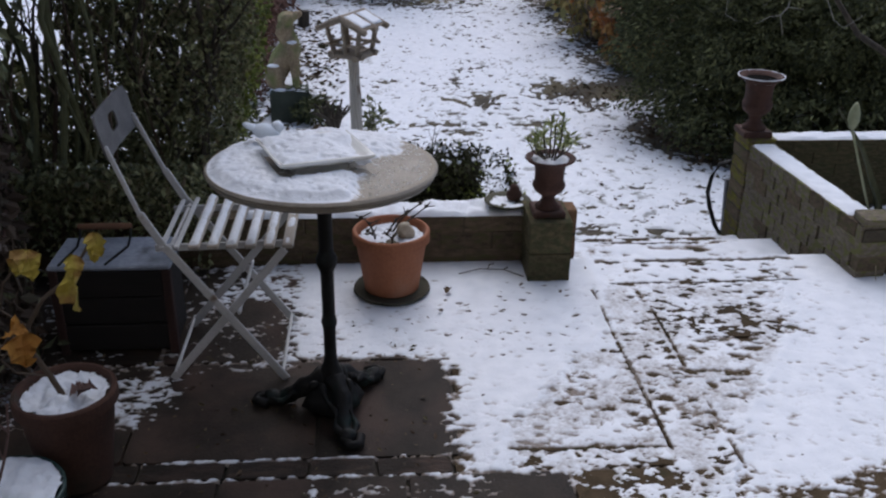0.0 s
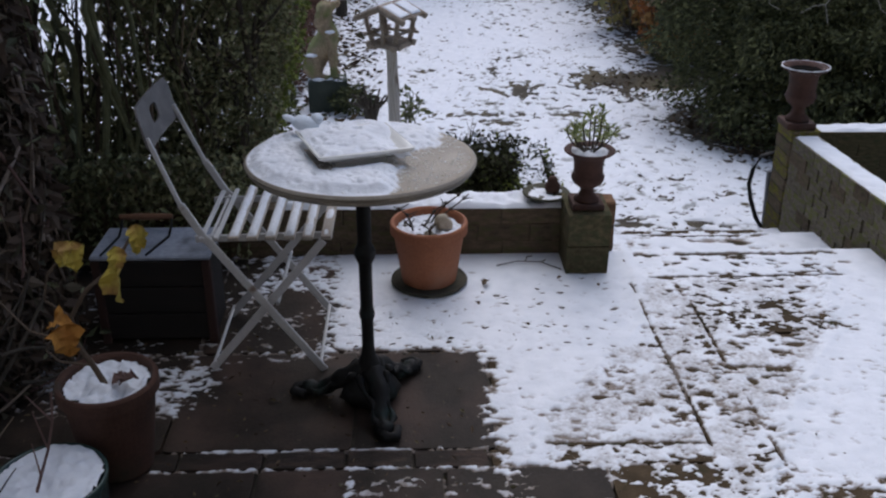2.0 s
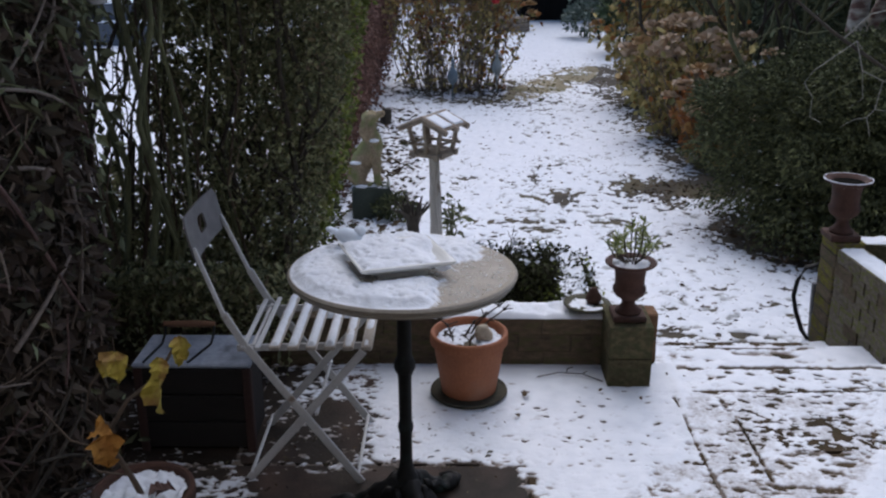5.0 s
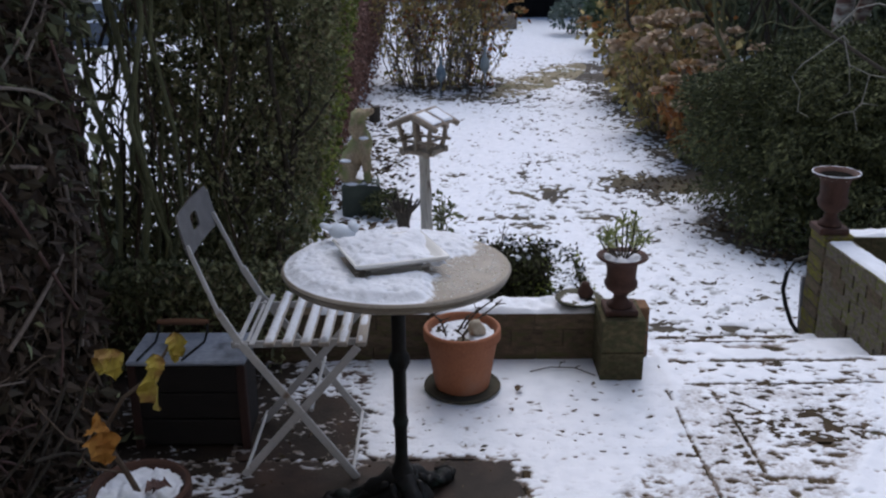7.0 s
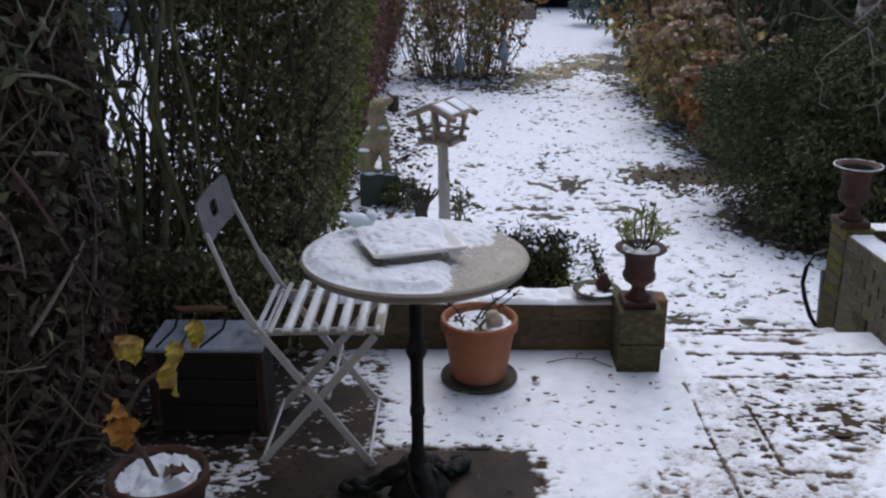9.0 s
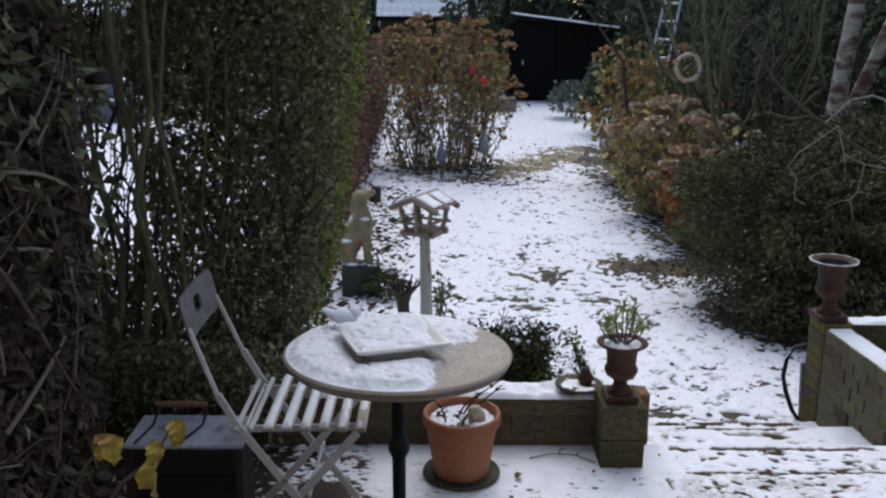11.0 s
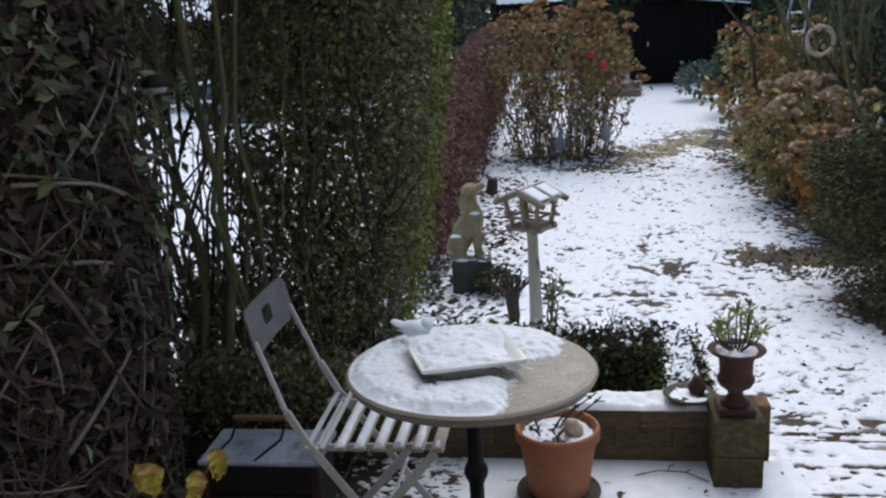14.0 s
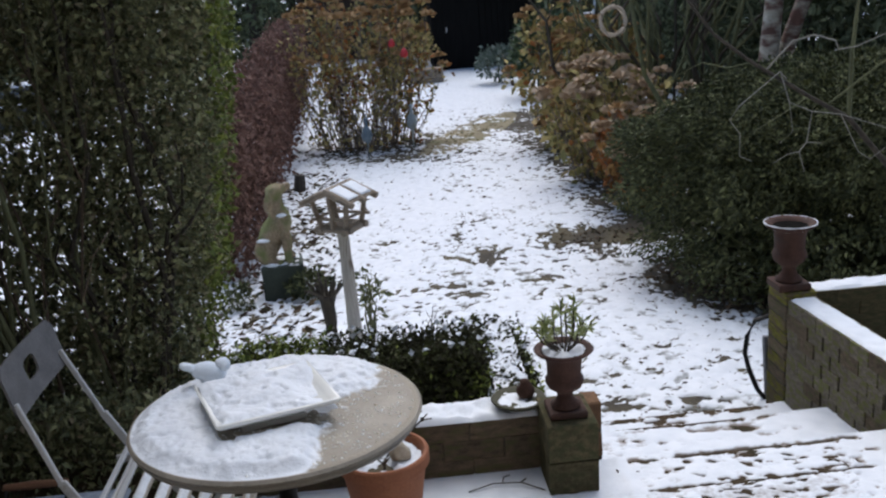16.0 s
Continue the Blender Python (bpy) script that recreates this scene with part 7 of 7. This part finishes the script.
# trees and evergreens that close the garden
def dark_tree(at, h, r, seed, n=2600, leaf=PINE, size=0.28, label="tall dark evergreen tree at the end of the garden", name="evergreen_tree"):
    t = thing(name, label, "tree", at, group="background trees")
    s = random.Random(seed)
    bm = bmesh.new()
    line = bent((0, 0, -0.1), (s.uniform(-0.3, 0.3), 0, h), s, 7, 0.02)
    tube(bm, line, taper(0.16, 7, 0.2), 9)
    part("trunk", bm, BARK, t)
    g = np.random.default_rng(seed)
    z = h * (0.06 + 0.94 * g.random(n) ** 1.1)
    a = g.random(n) * 6.283
    q = r * (1.05 - 0.75 * (z / h)) * (0.35 + 0.65 * np.sqrt(g.random(n))) * (1 + 0.5 * (fbm(a * 2, z, 0.8, seed, 2) - 0.5))
    P = np.stack([q * np.cos(a), q * np.sin(a), z], 1)
    part("crown", leaves("crown", P, size, seed, aspect=0.4, droop=0.6), leaf, t)
    for k in range(9):
        z0 = h * s.uniform(0.2, 0.8)
        a0 = s.uniform(0, 6.28)
        bm = bmesh.new()
        tube(bm, bent((0, 0, z0), (r * 0.7 * math.cos(a0), r * 0.7 * math.sin(a0), z0 + 0.3), s, 5, 0.08), taper(0.05, 5), 6)
        part("limb", bm, BARK, t)
    return t


srng = random.Random(21)
for i in range(17):
    xx = -16 + 2.05 * i
    dark_tree((xx + srng.uniform(-0.5, 0.5), 33 + srng.uniform(-1.5, 3), -0.8), srng.uniform(6, 9), srng.uniform(1.7, 2.4), 200 + i)
for i, (xx, yy, hh, rr) in enumerate(((-3.1, 25.5, 5.5, 1.15), (0.45, 26.3, 6.5, 1.0), (2.4, 27.5, 6.5, 1.1), (1.45, 28.0, 6.0, 0.8), (5.2, 23.5, 5.5, 1.5), (6.5, 19.5, 5.0, 1.6), (4.9, 26.5, 6.0, 1.4), (-4.8, 24.0, 5.0, 1.4), (-7.5, 24.5, 6.0, 1.6), (7.0, 14.5, 5.0, 1.7), (7.2, 10.5, 4.5, 1.6))):
    dark_tree((xx, yy, -0.8), hh, rr, 240 + i, n=2600, size=0.2)
for i, (xx, yy) in enumerate(((1.2, 30.2), (3.0, 29.6), (4.2, 30.4), (5.6, 29.0), (-2.4, 30.6), (0.2, 32.0), (6.8, 27.0))):
    dark_tree((xx, yy, -0.8), 7.5, 1.5, 270 + i, n=4200, size=0.2)
# evergreen boundary hedge on the far side of the borders
eh = thing("evergreen_hedge", "dark evergreen boundary hedge behind the borders", "hedge", (5.3, 12, -0.7))
g = np.random.default_rng(83)
n = 60000
P = np.stack([(g.random(n) - 0.5) * 1.0 + 0.15 * g.normal(size=n), -7.5 + 19 * g.random(n), 2.9 * g.random(n) ** 0.9], 1)
part("foliage", leaves("foliage", P, 0.12, 84, aspect=0.45, droop=0.5), PINE, eh)
for i in range(24):
    bm = bmesh.new()
    yy = -7.3 + 0.79 * i
    tube(bm, bent((0, yy, -0.1), (srng.uniform(-0.3, 0.3), yy, 2.7), srng, 5, 0.04), taper(0.03, 5), 6)
    part("stem", bm, BARK, eh)

# tall bare shrub with a hanging wreath
bare = thing("bare_shrub", "tall leafless shrub of many grey-green stems", "shrub", (3.2, 11.5, -0.72))
for i in range(42):
    a0 = srng.uniform(0, 6.28)
    e = srng.uniform(0.2, 1.5)
    b0 = Vector((0.55 * math.cos(a0) * srng.random(), 0.9 * math.sin(a0), 0))
    b1 = b0 + Vector((e * math.cos(a0), 0.8 * e * math.sin(a0), srng.uniform(2.2, 3.6)))
    bm = bmesh.new()
    line = bent(b0, b1, srng, 7, 0.07)
    tube(bm, line, taper(srng.uniform(0.014, 0.034), 7, 0.25), 7)
    for k in (3, 4, 5):
        tube(bm, bent(line[k], line[k] + Vector((srng.uniform(-0.6, 0.6), srng.uniform(-0.4, 0.4), srng.uniform(0.2, 0.8))), srng, 5, 0.1), taper(0.009, 5), 5)
    part("stem", bm, GREEN_BARK if i % 3 else BARK, bare)
bm = bmesh.new()
tube(bm, bent((-0.6, -2.6, 0), (-1.45, -3.5, 3.2), srng, 8, 0.03), taper(0.03, 8, 0.3), 8)
part("stem", bm, GREEN_BARK, bare)
wr = thing("straw_wreath", "round straw-coloured wreath hanging from a stem", "wreath", (1.765, 8.0, 1.115))
bm = bmesh.new()
pts = [(0.098 * math.cos(a), 0.012 * math.sin(3 * a), 0.108 * math.sin(a)) for a in np.linspace(0, 6.2832, 33)]
tube(bm, pts, [0.017 + 0.003 * math.sin(5 * i) for i in range(33)], 9)
part("ring", bm, mat("straw", (0.36, 0.28, 0.20), (0.55, 0.46, 0.36), scale=40, rough=0.9, bump=0.7, grain=160), wr)
bm = bmesh.new()
tube(bm, [(0, 0, 0.11), (0, 0.0, 0.7), (-0.01, 0.0, 1.35)], 0.004, 5)
part("cord", bm, BARK, wr)
ladder = thing("ladder", "pale aluminium ladder leaning among the trees", "ladder", (3.15, 16.4, -0.75))
for x0, x1 in ((-0.17, 0.62), (0.17, 0.86)):
    bm = bmesh.new()
    tube(bm, [(x0, -0.1, 0.0), (x1, 0.5, 3.6)], 0.024, 6)
    part("rail", bm, ALU, ladder)
for k in range(11):
    u = (k + 0.8) / 12
    bm = bmesh.new()
    tube(bm, [(-0.17 + 0.79 * u, -0.1 + 0.6 * u, 3.6 * u), (0.17 + 0.69 * u, -0.1 + 0.6 * u, 3.6 * u)], 0.020, 6)
    part("rung", bm, ALU, ladder)
for k, (pts, r0) in enumerate((([(3.40, 9.0, -0.75), (3.43, 9.0, 0.57), (3.47, 9.0, 1.1), (3.62, 9.0, 2.6), (3.75, 9.0, 4.6)], 0.10), ([(3.50, 9.15, -0.75), (3.54, 9.1, 0.3), (3.64, 9.05, 0.75), (3.76, 9.0, 1.15), (4.35, 9.0, 2.9), (4.8, 9.0, 4.6)], 0.085))):
    b = thing("birch_tree", "birch trunk with peeling pale and dark bark", "tree", pts[0], group="birches")
    bm = bmesh.new()
    tube(bm, [Vector(p) - Vector(pts[0]) for p in pts], taper(r0, len(pts), 0.6), 14)
    part("trunk", bm, BIRCH, b, smooth=True)
    for i in range(8):
        q = Vector(pts[-2]) - Vector(pts[0]) + Vector((0, 0, 0.25 * i))
        bm = bmesh.new()
        tube(bm, bent(q, q + Vector((srng.uniform(-1, 1), srng.uniform(-0.6, 0.6), srng.uniform(0.4, 1.2))), srng, 6, 0.1), taper(0.02, 6), 6)
        part("limb", bm, BARK, b)


# ---- the rest of the garden ----
# plain boxes standing for a car-like thing of unknown kind
box2 = thing("snowy_grey_box", "dark blue-grey box-like thing of unknown kind with snow on top", "storage box", (-6.9, 19.0, -0.80))
SLATE = mat("slate_grey", (0.05, 0.06, 0.075), (0.10, 0.115, 0.14), scale=5, rough=0.6)
bm = bmesh.new()
box(bm, (0, 0, 0.24), (1.5, 0.7, 0.48), 0.03)
part("body", bm, SLATE, box2)
bm = bmesh.new()
box(bm, (-0.15, 0.1, 0.66), (1.05, 0.55, 0.34), 0.03)
part("lid", bm, SLATE, box2)
for c, w in (((-0.15, 0.1, 0.845), (1.07, 0.57, 0.05)), ((0.62, 0.0, 0.50), (0.28, 0.7, 0.05)), ((-0.1, -0.29, 0.50), (1.1, 0.12, 0.05))):
    bm = bmesh.new()
    box(bm, c, w, 0.018, seg=2)
    part("lid_snow", bm, SNOW, box2, "snow on the lid")

# bare tree whose pale twigs hang before the dark bush
bare2 = thing("bare_tree", "leafless tree with pale crooked hanging twigs", "tree", (3.0, 4.9, -0.45))
trunk = [(3.05, 4.95, -0.45), (3.0, 4.95, 0.0), (2.75, 4.92, 0.3), (2.31, 4.9, 0.55), (2.11, 4.9, 0.79), (1.91, 4.9, 0.91), (1.63, 4.9, 1.09), (1.45, 4.9, 1.23), (1.30, 4.88, 1.42), (1.10, 4.85, 1.8)]
limbs = [
    ([(1.80, 4.9, 1.00), (1.76, 4.88, 1.04), (1.80, 4.86, 0.895), (1.91, 4.86, 0.845), (1.89, 4.86, 0.70), (1.85, 4.85, 0.66), (1.88, 4.85, 0.56)], 0.0055, GREY_TWIG),
    ([(1.91, 4.86, 0.845), (2.05, 4.86, 0.82), (2.28, 4.86, 0.735)], 0.004, GREY_TWIG),
    ([(1.76, 4.88, 1.04), (1.55, 4.84, 0.90), (1.505, 4.83, 0.84), (1.555, 4.83, 0.77), (1.55, 4.82, 0.67), (1.61, 4.82, 0.64)], 0.0042, GREY_TWIG),
    ([(1.70, 4.9, 1.05), (1.80, 4.85, 1.176), (1.895, 4.83, 1.20), (1.99, 4.82, 1.167), (2.005, 4.82, 1.127), (2.09, 4.82, 1.134), (2.27, 4.82, 1.197)], 0.0062, GREY_TWIG),
    ([(1.89, 4.86, 0.70), (1.97, 4.85, 0.69)], 0.0032, GREY_TWIG),
    ([(1.85, 4.85, 0.66), (1.79, 4.84, 0.655), (1.72, 4.84, 0.617)], 0.0035, GREY_TWIG),
    ([(1.80, 4.86, 0.895), (1.816, 4.85, 0.76), (1.75, 4.84, 0.71)], 0.0032, GREY_TWIG),
    ([(2.05, 4.86, 0.82), (2.14, 4.85, 0.635), (2.20, 4.85, 0.594), (2.30, 4.85, 0.663)], 0.0038, GREY_TWIG),
    ([(2.11, 4.9, 0.79), (2.10, 4.88, 1.1), (2.12, 4.86, 1.5), (2.2, 4.85, 2.2)], 0.016, GREEN_BARK),
    ([(2.0, 4.9, 0.86), (2.2, 4.8, 1.05), (2.5, 4.75, 1.2), (2.9, 4.7, 1.5)], 0.009, GREEN_BARK),
    ([(1.63, 4.9, 1.09), (1.5, 4.85, 1.08), (1.36, 4.8, 1.12), (1.2, 4.8, 1.05)], 0.005, GREEN_BARK),
    ([(1.91, 4.9, 0.91), (1.75, 4.8, 0.86), (1.6, 4.75, 0.80), (1.52, 4.75, 0.72)], 0.004, GREEN_BARK),
]
bm = bmesh.new()
tube(bm, [Vector(p) - Vector((3.0, 4.9, -0.45)) for p in trunk], [0.032, 0.026, 0.021, 0.015, 0.0125, 0.010, 0.009, 0.0075, 0.006, 0.004], 9)
part("bough", bm, BARK, bare2, smooth=True)
for pts, r, m in limbs:
    bm = bmesh.new()
    line = [Vector(p) - Vector((3.0, 4.9, -0.45)) for p in pts]
    tube(bm, line, taper(0.75 * r, len(line), 0.55), 6)
    part("twig", bm, m, bare2)

# garden hose over the pier, and a grey board behind it
hose = thing("garden_hose", "black garden hose looped behind a brick pier", "hose", (1.43, 4.36, -0.38))
bm = bmesh.new()
tube(bm, [(0.12, 0.03, 0.42), (0.03, 0.02, 0.40), (-0.01, 0.0, 0.34), (-0.02, 0.0, 0.26), (0.0, 0.0, 0.18), (0.04, 0.0, 0.08), (0.09, 0.02, 0.01), (0.2, 0.05, 0.012)], 0.011, 8)
part("tube", bm, IRON, hose, smooth=True)
bm = bmesh.new()
box(bm, (1.59, 4.39, -0.25), (0.15, 0.03, 0.36), 0.004, rot=Matrix.Rotation(radians(-8), 3, "X"))
gb = part("board", bm, mat("grey_board", (0.10, 0.10, 0.11), (0.18, 0.18, 0.19), rough=0.8))
tagged(gb, "grey weathered board leaning behind a pier", "board")

# strap-leaved plant in the raised bed
sp2 = thing("strap_leaf_plant", "withered strap-leaved plant with straw-coloured blades", "plant", (1.86, 3.42, -0.12))
sp2.scale = (1, 1, 1.22)
STRAP = mat("strap_leaf", (0.04, 0.05, 0.022), (0.10, 0.105, 0.05), scale=8, rough=0.6, bump=0.2, stretch=(4, 4, 0.6))
STRAW = mat("straw_blade", (0.20, 0.165, 0.10), (0.34, 0.29, 0.19), scale=8, rough=0.8, bump=0.2, stretch=(4, 4, 0.6))


def blade(parent, pts, wide, m):
    bm = bmesh.new()
    pts = [Vector(p) for p in pts]
    prev = None
    for i, p in enumerate(pts):
        d = (pts[min(i + 1, len(pts) - 1)] - pts[max(i - 1, 0)]).normalized()
        s = d.cross(Vector((0.2, -1, 0.3))).normalized() * wide * (1 - 0.85 * (i / (len(pts) - 1)) ** 2)
        f = s.cross(d).normalized() * wide * 0.35
        row = [bm.verts.new(p - s), bm.verts.new(p - f), bm.verts.new(p + s)]
        if prev:
            bm.faces.new((prev[0], prev[1], row[1], row[0]))
            bm.faces.new((prev[1], prev[2], row[2], row[1]))
        prev = row
    return part("blade", bm, m, parent)


srng = random.Random(17)
blade(sp2, [(0, 0, 0), (-0.12, -0.03, 0.28), (-0.24, -0.05, 0.46), (-0.38, -0.08, 0.60)], 0.016, STRAP)
blade(sp2, [(0, 0, 0), (-0.14, -0.03, 0.30), (-0.22, -0.06, 0.42), (-0.28, -0.1, 0.50)], 0.014, STRAP)
blade(sp2, [(0, 0, 0), (-0.14, -0.06, 0.20), (-0.24, -0.14, 0.235), (-0.30, -0.2, 0.16), (-0.27, -0.27, 0.06)], 0.0035, STRAW)
blade(sp2, [(0, 0, 0), (-0.16, -0.10, 0.16), (-0.20, -0.2, 0.24), (-0.22, -0.30, 0.10), (-0.16, -0.33, 0.03)], 0.004, STRAW)
for i in range(16):
    a0, L = srng.uniform(-1.3, 1.3), srng.uniform(0.3, 0.55)
    e = srng.uniform(0.2, 0.6)
    blade(sp2, [(0, 0, 0), (0.3 * L * e * math.cos(a0), 0.3 * L * e * math.sin(a0), 0.45 * L), (0.75 * L * e * math.cos(a0), 0.75 * L * e * math.sin(a0), 0.8 * L), (1.2 * L * e * math.cos(a0), 1.2 * L * e * math.sin(a0), 0.85 * L)], 0.013, STRAP if i % 3 else STRAW)
bm = lathe([(0.0, 0.0), (0.012, 0.005), (0.022, 0.03), (0.020, 0.055), (0.010, 0.08), (0.0, 0.09)], 12)
for v in bm.verts:
    v.co += Vector((-0.31, -0.07, 0.53))
tube(bm, [(0, 0, 0), (-0.16, -0.03, 0.26), (-0.31, -0.07, 0.535)], 0.005, 6)
part("bud", bm, mat("pale_bud", (0.20, 0.22, 0.12), (0.32, 0.34, 0.22), rough=0.6), sp2, "pale closed bud on a stalk", smooth=True)

# litter: small dead leaves and stalks that stick out of the snow


def litter(label, n, xr, yr, size, seed, dens=None, zf=ground_z, lift=0.012, m=LITTER):
    k = np.random.default_rng(seed)
    X, Y = k.uniform(*xr, n), k.uniform(*yr, n)
    if dens is not None:
        ok = k.random(n) < dens(X, Y)
        X, Y = X[ok], Y[ok]
    P = np.stack([X, Y, zf(X, Y) + lift * k.uniform(0.5, 1.3, len(X))], 1)
    turn = k.uniform(0, 6.2832, len(X))
    flat = np.stack([np.cos(turn), np.sin(turn), 0.1 + 0 * X], 1)
    ob = part("leaf_litter", leaves("leaf_litter", P, size, seed, aspect=0.45, droop=0, out=flat, lean=0.75), m)
    return tagged(ob, label, "leaf litter", kind="stuff")


litter("dark dead leaves and stalks poking through lawn snow", 6000, (-0.9, 2.2), (4.2, 9.5), 0.022, 302, lambda X, Y: 0.10 + 0.35 * area(X, Y, 0.2, 1.8, 4.1, 5.6, 0.4) + 0.35 * smooth(0.45, 0.0, np.hypot((X - 3.0) / 1.75, (Y - 6.5) / 1.55) - 0.8), lift=0.014)
litter("brown dead leaves lying under the hedge and along the bed", 1000, (-1.3, -0.55), (4.4, 12.0), 0.06, 303, lift=0.02)
litter("dead leaves scattered over the far lawn", 5000, (-1.0, 2.2), (9.0, 17.0), 0.040, 304, lambda X, Y: 0.09 + 0.5 * area(X, Y, 1.7, 2.4, 9, 13.5, 0.3) + 0.6 * blob(X, Y, -0.3, 13.2, 1.2, 0.8), lift=0.016)
litter("brown fallen leaves under the evergreen bush", 5200, (1.2, 3.0), (4.7, 8.6), 0.04, 305, lambda X, Y: smooth(0.13, -0.1, np.hypot((X - 3.0) / 1.75, (Y - 6.5) / 1.55) - 0.78), lift=0.02)
litter("grass blades showing through thin snow", 900, (0.0, 2.2), (12.2, 16.6), 0.045, 306, lambda X, Y: blob(X, Y, 1.24 + 0.42 * (Y - 14.3), 14.3, 0.42, 1.7), lift=0.02,
       m=mat("winter_grass", (0.10, 0.10, 0.04), (0.22, 0.20, 0.09), rough=0.8, bump=0, island=((0.07, 0.075, 0.03), (0.16, 0.15, 0.06), (0.26, 0.22, 0.11))))
litter("tiny dark crumbs of leaf and soil on terrace snow", 90, (-0.5, 1.0), (1.9, 3.3), 0.012, 307, zf=lambda X, Y: 0 * X, lift=0.006)

litter("brown leaf mould showing at the edge of the lawn", 1100, (1.15, 2.1), (7.0, 8.6), 0.03, 309, lambda X, Y: area(X, Y, 1.2, 2.0, 7.5, 8.4, 0.25), lift=0.014)

# a fallen twig and two leaves on the terrace snow
ft = thing("fallen_twig", "thin dark forked twig lying on snow", "twig", (0.185, 3.235, 0.009))
for pts in ([(-0.12, 0.0, 0.0), (-0.04, 0.025, 0.006), (0.05, 0.012, 0.008), (0.12, -0.035, 0.0)], [(-0.01, 0.02, 0.006), (0.0, 0.05, 0.012), (0.02, 0.06, 0.01)], [(0.05, 0.012, 0.008), (0.07, 0.035, 0.006)]):
    bm = bmesh.new()
    tube(bm, pts, 0.0022, 5)
    part("twig", bm, BARK, ft)
srng = random.Random(23)
for q, sz in (((0.002, 3.075, 0.011), 0.034), ((0.28, 3.12, 0.010), 0.018), ((0.42, 3.06, 0.010), 0.015), ((-0.02, 2.93, 0.010), 0.02)):
    bm = bmesh.new()
    big_leaf(bm, (0, 0, 0), (srng.uniform(-1, 1), srng.uniform(-1, 1), 0.1), (0, 0, 1), sz, srng)
    lf = part("fallen_leaf", bm, LITTER, at=q)
    tagged(lf, "small dead brown leaf lying on snow", "leaf", group="fallen leaves")

litter("dark rotted leaf bits lying on wet slabs", 420, (-1.35, 0.0), (1.6, 2.9), 0.016, 334, zf=lambda X, Y: 0 * X, lift=0.004)
